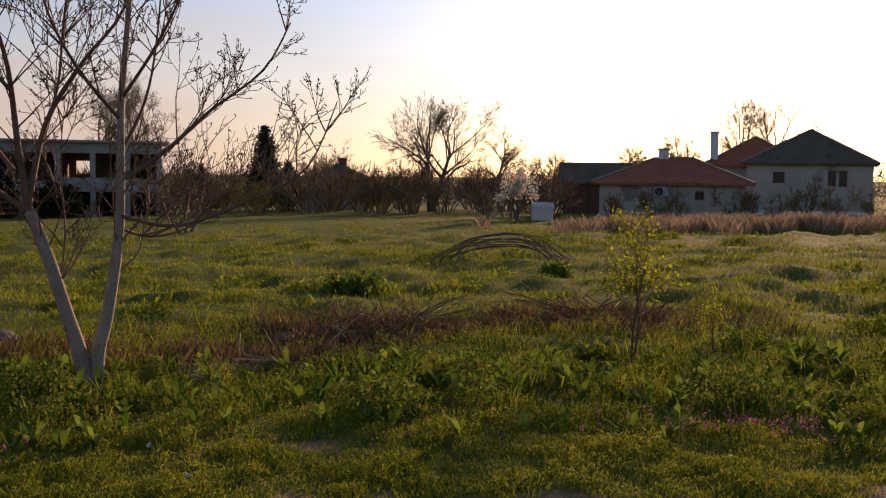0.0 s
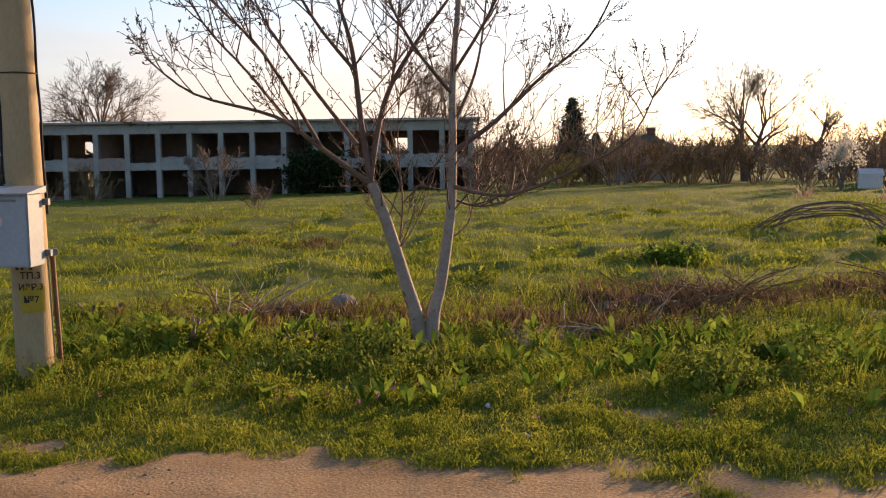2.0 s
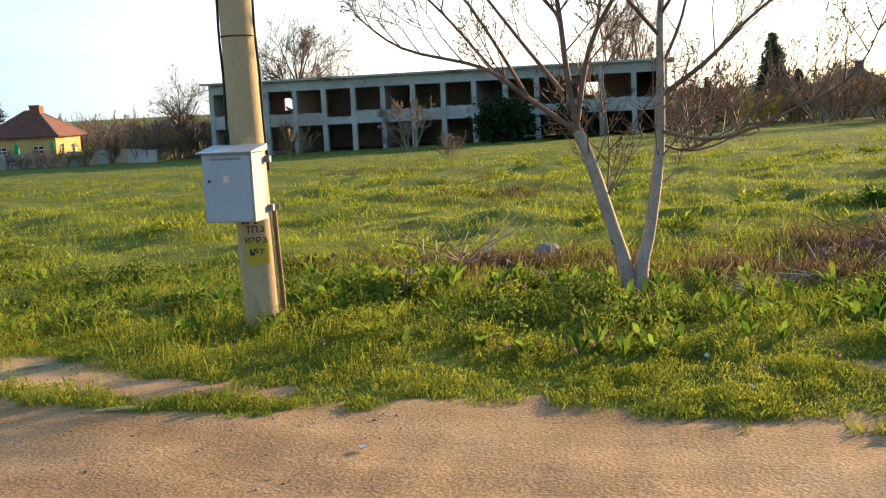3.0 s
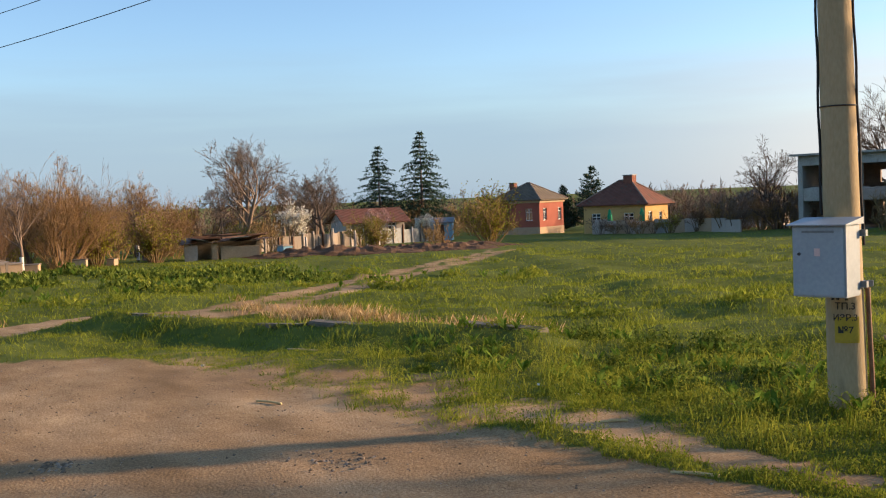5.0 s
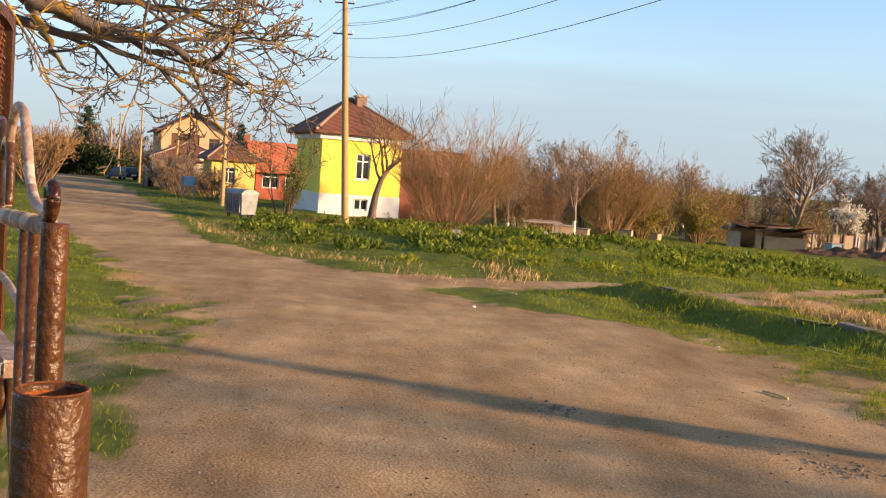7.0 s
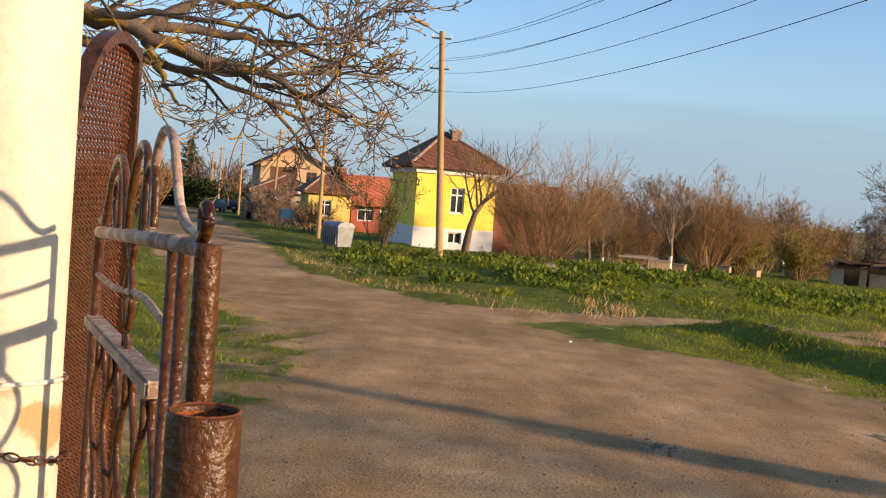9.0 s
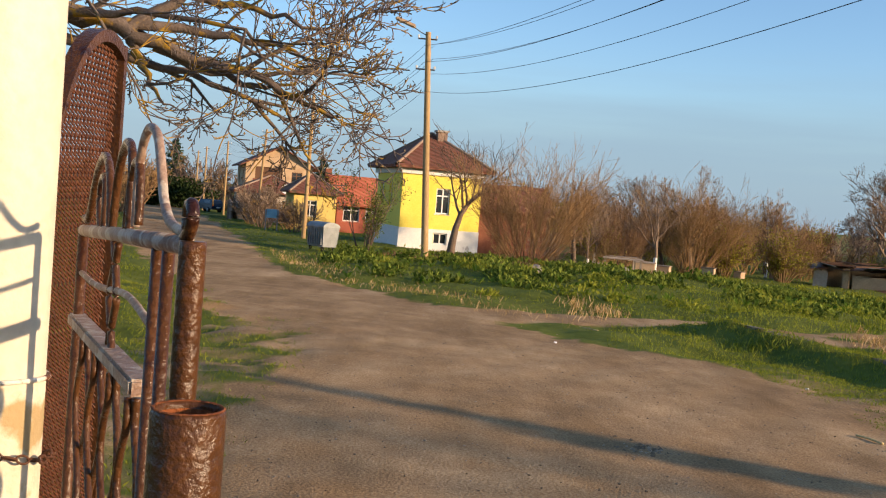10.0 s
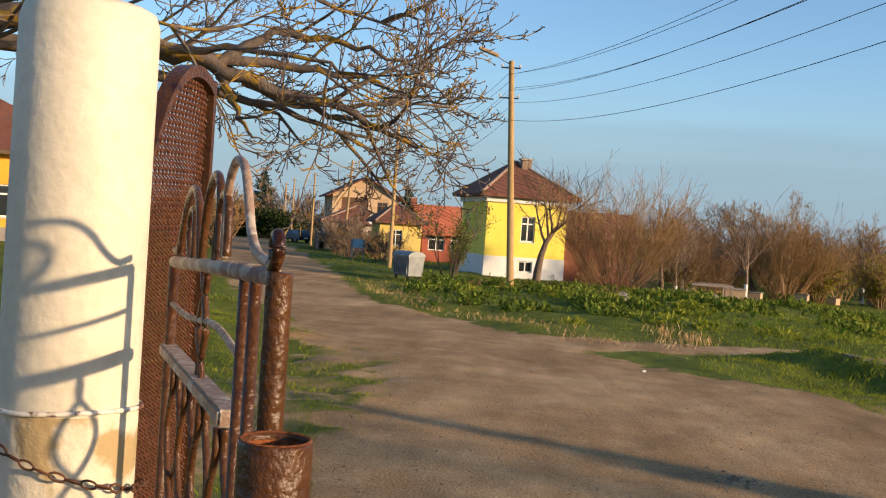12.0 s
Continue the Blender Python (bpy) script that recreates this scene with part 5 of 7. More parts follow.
            vert.co = Vector(((r + 0.006) * math.cos(ang) - 0.013, (r + 0.006) * math.sin(ang), z + vert.co.y))
        me.materials.clear()
        me.materials.append(INK)
        child("lettering", me, ob, "black stencilled letters")
    return ob


concrete_pole()


def meter_box():
    x, y = -5.47, 7.32
    turn = 37.0
    d = np.array([-math.sin(radians(turn)), math.cos(radians(turn))])
    right = np.array([math.cos(radians(turn)), math.sin(radians(turn))])
    c = np.array([x, y]) - d * 0.31 - right * 0.165
    ob = thing("meter_box", pose(c[0], c[1], 0.70, 0, 0, turn - 26), "light grey steel meter box strapped to the concrete pole", "meter box")
    body = part("body", boxed(-0.215, 0.215, -0.12, 0.14, 0, 0.555, bevel=0.006), METAL_GREY, ob)
    part("door", boxed(-0.205, 0.205, -0.131, -0.1205, 0.012, 0.54, bevel=0.004), METAL_GREY, ob, "flush grey steel door")
    bm = bmesh.new()
    vs = [bm.verts.new(p) for p in ((-0.24, -0.17, 0.558), (0.24, -0.17, 0.558), (0.24, 0.16, 0.558), (-0.24, 0.16, 0.558),
                                    (-0.24, -0.17, 0.566), (0.24, -0.17, 0.566), (0.24, 0.16, 0.612), (-0.24, 0.16, 0.612))]
    for q in ((3, 2, 1, 0), (4, 5, 6, 7), (0, 1, 5, 4), (1, 2, 6, 5), (2, 3, 7, 6), (3, 0, 4, 7)):
        bm.faces.new([vs[i] for i in q])
    part("lid", bm, METAL_GREY, ob, "sloping steel rain cover")
    part("label", boxed(-0.03, 0.015, -0.1345, -0.1314, 0.32, 0.38), PINK_LABEL, ob, "small faded pink sticker")
    t = Tubes()
    t.add([(-0.155, -0.140, 0.335), (-0.155, -0.130, 0.335)], [0.012, 0.014], 10)
    t.add([(-0.155, -0.141, 0.335), (-0.155, -0.140, 0.335)], [0.001, 0.012], 10)
    child("lock", t.mesh("lock", METAL_DARK), ob, "dark round lock")
    part("lettering_bar", boxed(-0.13, 0.13, -0.134, -0.1314, 0.50, 0.518), GALV, ob, "faint printed line")
    for u in (0.05, 0.09, 0.16):
        t = Tubes()
        t.add([(u, 0.0, 0.0), (u, 0.0, -0.03), (u, 0.0, -0.031)], [0.012, 0.012, 0.001], 8)
        child("cable_gland", t.mesh("cable_gland", METAL_DARK), ob, "black cable gland")
    part("bracket", boxed(-0.2, 0.26, 0.141, 0.18, 0.46, 0.51), GALV, ob, "galvanised fixing bracket")
    part("bracket", boxed(-0.2, 0.26, 0.141, 0.18, 0.06, 0.11), GALV, ob, "galvanised fixing bracket")


meter_box()


def wood_pole(x, y, h, label, lamp=0, r=0.12, lean=(0, 0)):
    ob = thing("utility_pole", pose(x, y, gz(x, y)), label, "pole", "utility poles")
    child("shaft", cylinder(0, 0, -0.4, h, r, r * 0.7, 14, lean, 4).mesh("shaft", WOOD_POLE), ob)
    for z in (h - 0.25, h - 1.35):
        t = Tubes()
        t.add([(lean[0] - 0.0, lean[1] - 0.35, z), (lean[0], lean[1] + 0.35, z)], [0.03, 0.03], 6)
        arm = child("crossarm", t.mesh("crossarm", METAL_DARK), ob, "dark steel crossarm")
        for s in (-0.33, 0.33):
            bm = bmesh.new()
            box(bm, lean[0] - 0.04, lean[0] + 0.04, lean[1] + s - 0.04, lean[1] + s + 0.04, z + 0.03, z + 0.14, 0.02)
            part("insulator", bm, PLASTIC_WHITE, arm, "white insulator")
    if lamp:
        t = Tubes()
        t.add([(lean[0], lean[1], h - 0.15), (lean[0], lean[1] - 0.3, h + 0.0), (lean[0], lean[1] - 0.55, h + 0.15)], [0.02, 0.02, 0.02], 6)
        arm = child("lamp_arm", t.mesh("lamp_arm", GALV), ob)
        part("lamp_head", boxed(-0.1, 0.1, -1.3, -0.5, -0.07, 0.07, bevel=0.04), CREAM_WALL, arm, "long pale street lamp head").matrix_basis = pose(lean[0], lean[1], h - 0.02, -20, 0, 0)
    return ob


wood_pole(-38.8, 0.05, 8.32, "weathered wooden utility pole with a street lamp", 1, 0.14, (0.0, -0.55))
wood_pole(-55.9, -6.4, 7.6, "weathered wooden utility pole by the road", 0, 0.12)
wood_pole(-89, -14.2, 7.8, "leaning wooden utility pole", 0, 0.12, (0.0, 0.35))
wood_pole(-108, -20.6, 7.6, "wooden utility pole with white foot", 0, 0.12)
wood_pole(-126, -26.5, 7.6, "wooden utility pole near the bend", 0, 0.12)
wood_pole(-140, -30.5, 7.6, "distant wooden utility pole", 0, 0.12)


def wire(a, b, sag, r=0.0068):
    t = Tubes()
    s = np.linspace(0, 1, 33)[:, None]
    p = np.array(a) * (1 - s) + np.array(b) * s
    p[:, 2] -= sag * 4 * (s * (1 - s))[:, 0]
    t.add(p, np.full(33, r), 5)
    return t.mesh("overhead_wire", RUBBER)


POLES = [(-5.55, 7.32, 5.05), (-38.8, -0.4, 5.4), (-55.9, -6.4, 4.6), (-89, -13.9, 4.2), (-108, -20.6, 4.0), (-126, -26.5, 3.7)]
for i, (p, q) in enumerate(zip(POLES, POLES[1:])):
    for dz, dy, sg in ((0.03, -0.12, 0.83), (0.68, 0.12, 0.82), (1.10, -0.14, 0.8), (1.22, 0.14, 0.8), (1.68, -0.2, 0.76), (1.76, 0.2, 0.76)):
        tagged(new("overhead_wire", wire((p[0], p[1] + dy, p[2] + dz), (q[0], q[1] + dy, q[2] + dz), sg)), "black overhead wire strung between poles", "wire", "overhead wires")

# ---- gate ----
LEAF_FAR, LEAF_NEAR = np.array([-1.83, -0.63]), np.array([-1.09, -0.30])
LEAF_DIR = (LEAF_NEAR - LEAF_FAR) / np.linalg.norm(LEAF_NEAR - LEAF_FAR)


def leaf_point(u, z, off=0.0):
    return (LEAF_FAR[0] + LEAF_DIR[0] * u - LEAF_DIR[1] * off, LEAF_FAR[1] + LEAF_DIR[1] * u + LEAF_DIR[0] * off, z)


def smooth_path(pts, n=8):
    q = np.array(pts, float)
    s = np.linspace(0, len(q) - 1, (len(q) - 1) * n + 1)
    i = np.clip(s.astype(int), 0, len(q) - 2)
    f = (s - i)[:, None]
    prev, nxt = q[np.maximum(i - 1, 0)], q[np.minimum(i + 2, len(q) - 1)]
    return 0.5 * (2 * q[i] + (q[i + 1] - prev) * f + (2 * prev - 5 * q[i] + 4 * q[i + 1] - nxt) * f ** 2 + (3 * q[i] - prev - 3 * q[i + 1] + nxt) * f ** 3)


def rod(name, pts, r, mat, parent, label="", sides=10, bend=True):
    t = Tubes()
    p = smooth_path(pts) if bend and len(pts) > 2 else np.array(pts, float)
    rad = np.full(len(p), r)
    p = np.concatenate([p[:1], p, p[-1:]])
    rad = np.concatenate([[0.0005], rad, [0.0005]])
    p[0] = p[1] + (p[1] - p[2]) * 1e-3
    p[-1] = p[-2] + (p[-2] - p[-3]) * 1e-3
    t.add(p, rad, sides)
    return child(name, t.mesh(name, mat), parent, label)


def ornamental_gate():
    ob = thing("ornamental_gate_leaf", Matrix(), "open wrought steel gate leaf in glossy brown paint", "gate")
    L = leaf_point
    rod("top_rail", [L(-0.01, 1.452), L(0.35, 1.469), L(0.79, 1.487)], 0.0095, RAIL_WORN, ob, "worn top rail with paint rubbed to bare steel", 14, False)
    a = np.array(L(0.0, 0))
    m = pose(a[0], a[1], 0, 0, 0, math.degrees(math.atan2(LEAF_DIR[1], LEAF_DIR[0])))
    bm = bmesh.new()
    box(bm, 0, 0.645, -0.014, 0.014, 1.299, 1.318, 0.003, m @ pose(0, 0, 0, 0, -1.2, 0))
    part("middle_rail", bm, RAIL_WORN, ob, "flat middle rail with flaking paint")
    bm = bmesh.new()
    box(bm, 0, 0.7, -0.016, 0.016, 0.14, 0.17, 0.003, m)
    part("bottom_rail", bm, RUST_PAINT, ob)
    for u, r in ((-0.01, 0.0085), (0.652, 0.0065), (0.712, 0.0065)):
        rod("stile", [L(u, -0.05), L(u, 0.8), L(u, 1.455 + 0.03 * u)], r, RUST_PAINT, ob, "", 12, False)
    rod("pivot_pipe", [L(0.807, -0.05, 0.003), L(0.807, 0.8, 0.003), L(0.807, 1.476, 0.003), L(0.807, 1.486, 0.003), L(0.807, 1.492, 0.003)], 0.0122, RUST_PAINT, ob, "thick pivot pipe with lumpy glossy paint", 20, False)
    # hoops over the top rail, the nearest running down into the finial
    rod("hoop", [L(0.50, 1.487), L(0.497, 1.535), L(0.51, 1.575), L(0.545, 1.597), L(0.580, 1.598), L(0.615, 1.585), L(0.645, 1.553), L(0.672, 1.522), L(0.715, 1.503), L(0.785, 1.498)], 0.0052, RAIL_WORN, ob, "tall hoop of round bar")
    rod("hoop", [L(0.31, 1.468), L(0.325, 1.52), L(0.355, 1.565), L(0.405, 1.586), L(0.445, 1.567), L(0.452, 1.52), L(0.455, 1.48)], 0.0056, RUST_PAINT, ob)
    rod("hoop", [L(0.43, 1.478), L(0.44, 1.52), L(0.465, 1.555), L(0.495, 1.562), L(0.515, 1.54), L(0.52, 1.49)], 0.0052, RUST_PAINT, ob)
    rod("hoop", [L(-0.005, 1.472), L(0.035, 1.471), L(0.07, 1.492), L(0.105, 1.53), L(0.145, 1.558), L(0.20, 1.57), L(0.25, 1.55), L(0.28, 1.51), L(0.29, 1.467)], 0.0058, RUST_PAINT, ob, "hoop sweeping down to the hinge stile")
    rod("hoop", [L(0.20, 1.463), L(0.175, 1.49), L(0.17, 1.52), L(0.19, 1.54), L(0.22, 1.535), L(0.23, 1.505), L(0.232, 1.464)], 0.0055, RUST_PAINT, ob)
    rod("finial_curl", [L(0.775, 1.488), L(0.803, 1.500), L(0.813, 1.513), L(0.807, 1.524), L(0.798, 1.523), L(0.794, 1.513), L(0.797, 1.503)], 0.0062, RUST_PAINT, ob, "curled finial at the gate's end")
    # scrolls between the rails
    for u in (0.34,):
        rod("scroll", [L(u, 1.458), L(u + 0.016, 1.43), L(u - 0.014, 1.39), L(u + 0.012, 1.35), L(u, 1.315)], 0.005, RUST_PAINT, ob)
        rod("scroll", [L(u + 0.04, 1.458), L(u + 0.026, 1.43), L(u + 0.05, 1.39), L(u + 0.024, 1.35), L(u + 0.04, 1.315)], 0.005, RUST_PAINT, ob)
    rod("cross_rod", [L(0.0, 1.385), L(0.2, 1.386), L(0.416, 1.402), L(0.52, 1.403), L(0.645, 1.392)], 0.0045, RAIL_WORN, ob)
    # paired bars that part and cross below the middle rail
    for u in (0.11, 0.26, 0.41, 0.56):
        for sgn in (-1, 1):
            pts = [L(u + sgn * (0.004 if k < 2 else 0.045 * math.sin((k - 1) * math.pi / 4)), 1.3 - k * 0.034, 0.004 * sgn) for k in range(34)]
            rod("waved_bar", pts, 0.0048, RUST_PAINT, ob)


ornamental_gate()


def gate_sleeve():
    x, y, _ = leaf_point(0.85, 0)
    ob = thing("steel_gate_sleeve", pose(x, y, 0), "short open steel pipe in glossy brown paint", "gate post")
    th = 0.0325
    z = 1.351
    turned("pipe", [(th, -0.25), (th, 0.6), (th, z - 0.004), (th - 0.001, z), (th - 0.0042, z), (th - 0.005, z - 0.004), (th - 0.005, 1.02), (0.001, 1.02)], RUST_PAINT, ob, "", 40)
    turned("rim", [(th - 0.0006, z + 0.0002), (th - 0.0024, z + 0.0014), (th - 0.0044, z + 0.0002)], RUST, ob, "rusty rim of the pipe", 40)
    turned("liner", [(th - 0.0053, z - 0.006), (th - 0.0053, 1.021)], RUST, ob, "rusty inside of the pipe", 40)


gate_sleeve()


def white_post():
    x, y, r = -1.915, -0.828, 0.117
    ob = thing("white_gate_post", pose(x, y, 0), "thick round white-painted gate post with a wire band", "gate post")
    t = Tubes()
    z = np.array([1.19, 1.2, 1.6, 1.84, 1.862, 1.872, 1.876])
    t.add(np.stack([z * 0, z * 0, z], 1), [r, r - 0.001, r - 0.002, r - 0.003, r - 0.010, r - 0.03, 0.002], 48)
    child("shaft", t.mesh("shaft", POST_WHITE), ob)
    t = Tubes()
    z = np.array([-0.3, 0.2, 0.7, 1.19])
    t.add(np.stack([z * 0, z * 0, z], 1), [r, r, r, r], 48)
    child("lower_shaft", t.mesh("lower_shaft", WORN_POST), ob, "lower shaft with flaking stained limewash")
    t = Tubes()
    th = np.linspace(0, 2 * np.pi, 41)
    t.add(np.stack([np.cos(th) * (r + 0.004), np.sin(th) * (r + 0.004), 1.195 + 0.004 * np.sin(th * 2)], 1), np.full(41, 0.0045), 6)
    child("wire_band", t.mesh("wire_band", BAND_PAINT), ob, "white-painted wire band with rust showing through")


white_post()


def mesh_gate():
    """Tall gate leaf with an arched flat-bar top and woven wire, standing open beyond the post."""
    a, b = np.array([-1.99, -0.98]), np.array([-2.75, -0.87])
    d = (b - a) / np.linalg.norm(b - a)
    wide = float(np.linalg.norm(b - a))
    ob = thing("mesh_gate_leaf", pose(a[0], a[1], 0, 0, 0, math.degrees(math.atan2(d[1], d[0]))), "tall brown gate leaf with arched top and woven wire mesh", "gate")

    def top(u):
        k = np.clip((u - 0.68) / 0.28, -1, 0.4)
        return 1.22 + 0.66 * np.sqrt(np.clip(1 - k ** 2, 0, 1))
    n = 60
    us = np.linspace(0.0, wide, n)
    bm = bmesh.new()
    rows = []
    for u in us:
        z = float(top(u))
        rows.append([bm.verts.new(p) for p in ((u, -0.02, z - 0.028), (u, 0.02, z - 0.028), (u, 0.02, z), (u, -0.02, z))])
    for p, q in zip(rows, rows[1:]):
        for i in range(4):
            bm.faces.new((p[i], p[(i + 1) % 4], q[(i + 1) % 4], q[i]))
    part("arched_top_bar", bm, RUST_PAINT, ob, "arched flat top bar")
    part("stile", boxed(wide - 0.002, wide + 0.014, -0.018, 0.018, 0.08, float(top(wide)) + 0.01), RUST_PAINT, ob)
    part("stile", boxed(-0.014, 0.002, -0.018, 0.018, 0.08, float(top(0)) + 0.01), RUST_PAINT, ob)
    part("bottom_bar", boxed(0.003, wide - 0.003, -0.015, 0.015, 0.1, 0.13), RUST_PAINT, ob)
    # woven wire: zigzag strands, one row each
    verts, faces, c = [], [], 0
    pitch, row = 0.018, 0.0135
    z = 0.14
    k = 0
    while z < 1.87:
        ok = us[top(us) > z + 0.03]
        if len(ok):
            u0 = max(float(ok.min()), 0.004)
            u = np.arange(u0, wide - 0.004, pitch / 2)
            s = np.where((np.arange(len(u)) + k) % 2, 1, -1)
            sagging = 0.004 * np.sin(u * 9 + z * 5)
            pts = np.stack([u, s * 0.004, z + s * row * 0.55 + sagging], 1)
            if len(pts) > 2:
                v, f = tube_arrays(pts, np.full(len(pts), 0.0027), 3)
                verts.append(v)
                faces.append(f + c)
                c += len(v)
        z += row
        k += 1
    child("wire_mesh", mesh_np("wire_mesh", np.concatenate(verts), np.concatenate(faces), MESH_BROWN), ob, "fine woven wire mesh in brown paint")


mesh_gate()


def chain():
    """A rusty chain slung round the post to the gate."""
    ob = thing("rusty_chain", Matrix(), "rusty steel chain slung round the white post", "chain")
    cx, cy, r = -1.915, -0.828, 0.130
    start, end = np.array([-1.83, -0.95, 1.165]), np.array([-2.03, -0.71, 1.045])
    a0, a1 = math.atan2(start[1] - cy, start[0] - cx), math.atan2(end[1] - cy, end[0] - cx)
    for i in range(19):
        t = i / 18
        a = a0 + (a1 - a0) * t
        z = start[2] + (end[2] - start[2]) * t - 0.02 * math.sin(math.pi * t)
        q = np.array([cx + (r + 0.004) * math.cos(a), cy + (r + 0.004) * math.sin(a), z])
        tan = np.array([-math.sin(a), math.cos(a), -0.35])
        tan /= np.linalg.norm(tan)
        out = np.array([math.cos(a), math.sin(a), 0])
        up = np.cross(out, tan)
        w = up if i % 2 else out * 0.8 + up * 0.3
        w = w / np.linalg.norm(w)
        th = np.linspace(0, 2 * np.pi, 13)
        p = q + np.outer(np.cos(th) * 0.0135, tan) + np.outer(np.sin(th) * 0.0065, w)
        tt = Tubes()
        tt.add(p, np.full(13, 0.0021), 6)
        child("link", tt.mesh("link", CHAIN_RUST), ob)


chain()

# ---- roadside things ----


KERB_STONE = material("mossy_dark_concrete", srgb("5d574c"), srgb("857c6e"), 0.95, 2, 20, 0.5, spots=srgb("4d4f2c"), spot_at=0.52, spot_scale=3)


def kerb_slabs():
    r = random.Random(4)
    line = [(-18.5, 5.4), (-16.0, 6.3), (-13.2, 7.45), (-10.8, 8.4)]
    cum = [0.0]
    for p, q in zip(line, line[1:]):
        cum.append(cum[-1] + math.hypot(q[0] - p[0], q[1] - p[1]))
    s = 0.0
    while s < cum[-1] - 0.5:
        ln = r.uniform(0.9, 1.5)
        if not (2.0 < s < 3.3 or 5.4 < s < 6.4):
            mid = min(s + ln / 2, cum[-1])
            x = float(np.interp(mid, cum, [p[0] for p in line]))
            y = float(np.interp(mid, cum, [p[1] for p in line]))
            ob = thing("kerb_slab", pose(x, y, gz(x, y), r.uniform(-3, 3), r.uniform(-2, 2), 21 + r.uniform(-4, 4)), "broken grey concrete kerb slab sunk in the turf", "kerb", "kerb slabs")
            part("slab", boxed(-ln / 2 + 0.03, ln / 2 - 0.03, -0.12, 0.12, -0.25, r.uniform(0.0, 0.06), bevel=0.02), KERB_STONE, ob)
        s += ln


kerb_slabs()


def rock(x, y, size, label, seed, mat=None, group=""):
    rng = np.random.default_rng(seed)
    bm = bmesh.new()
    bmesh.ops.create_icosphere(bm, subdivisions=3, radius=0.5)
    for v in bm.verts:
        n = noise.noise(v.co * 2.2 + Vector((seed, 0, 0))) * 0.28 + noise.noise(v.co * 6 + Vector((0, seed, 0))) * 0.07
        v.co *= 1 + n
        v.co = Vector((v.co.x * size[0], v.co.y * size[1], v.co.z * size[2] + size[2] * 0.28))
    me = bpy.data.meshes.new("rock")
    bm.to_mesh(me)
    bm.free()
    me.materials.append(mat or STONE)
    ob = new("rock", me)
    ob.matrix_world = spot(x, y, rng.uniform(0, 360))
    return tagged(ob, label, "rock", group)


rock(-4.38, 11.64, (0.36, 0.3, 0.28), "grey stone half sunk in the grass", 2)
rock(-3.75, 9.75, (0.5, 0.3, 0.14), "flat earthy stone in the weeds", 5, SOIL)
rock(-5.0, 9.6, (0.4, 0.25, 0.16), "brown clod of earth", 6, SOIL)
rock(-7.9, 6.8, (0.26, 0.2, 0.12), "dark stone at the road edge", 7, SOIL)
rock(-1.9, 9.6, (0.7, 0.25, 0.08), "grey flat stone by the tree", 8)
rock(-33, 3.5, (0.5, 0.4, 0.35), "pale stone on the bank", 9)
rock(-34, 6.5, (0.5, 0.4, 0.35), "pale stone on the bank", 10)


def waste_container():
    x, y = -39.2, -3.8
    ob = thing("waste_container", spot(x, y, 37, 0.86), "dented galvanised steel waste container", "waste container")
    bm = bmesh.new()
    vs = box(bm, -0.68, 0.68, -0.4, 0.4, 0.16, 1.0)
    for v in vs:
        if v.co.z < 0.5:
            v.co.x *= 0.9
            v.co.y *= 0.85
    part("body", bm, GALV, ob)
    for i in range(7):
        u = -0.54 + i * 0.18
        part("rib", boxed(u - 0.025, u + 0.025, -0.42, -0.37, 0.25, 0.95), GALV, ob)
    t = Tubes()
    th = np.linspace(0, math.pi, 13)
    bm = bmesh.new()
    for k in range(12):
        a, b = th[k], th[k + 1]
        q = [(-0.7, -math.cos(a) * 0.43, 1.0 + math.sin(a) * 0.22), (0.7, -math.cos(a) * 0.43, 1.0 + math.sin(a) * 0.22),
             (0.7, -math.cos(b) * 0.43, 1.0 + math.sin(b) * 0.22), (-0.7, -math.cos(b) * 0.43, 1.0 + math.sin(b) * 0.22)]
        bm.faces.new([bm.verts.new(p) for p in q])
    bmesh.ops.remove_doubles(bm, verts=bm.verts, dist=1e-4)
    for sx in (-0.7, 0.7):
        bm.faces.new([bm.verts.new((sx, -math.cos(a) * 0.43, 1.0 + math.sin(a) * 0.22)) for a in th])
    part("lid", bm, GALV, ob, "rounded steel lid")
    for sx in (-0.5, 0.5):
        for sy in (-0.28, 0.28):
            tt = Tubes()
            tt.add([(sx, sy - 0.03, 0.08), (sx, sy + 0.03, 0.08)], [0.08, 0.08], 12)
            child("wheel", tt.mesh("wheel", RUBBER), ob)


waste_container()


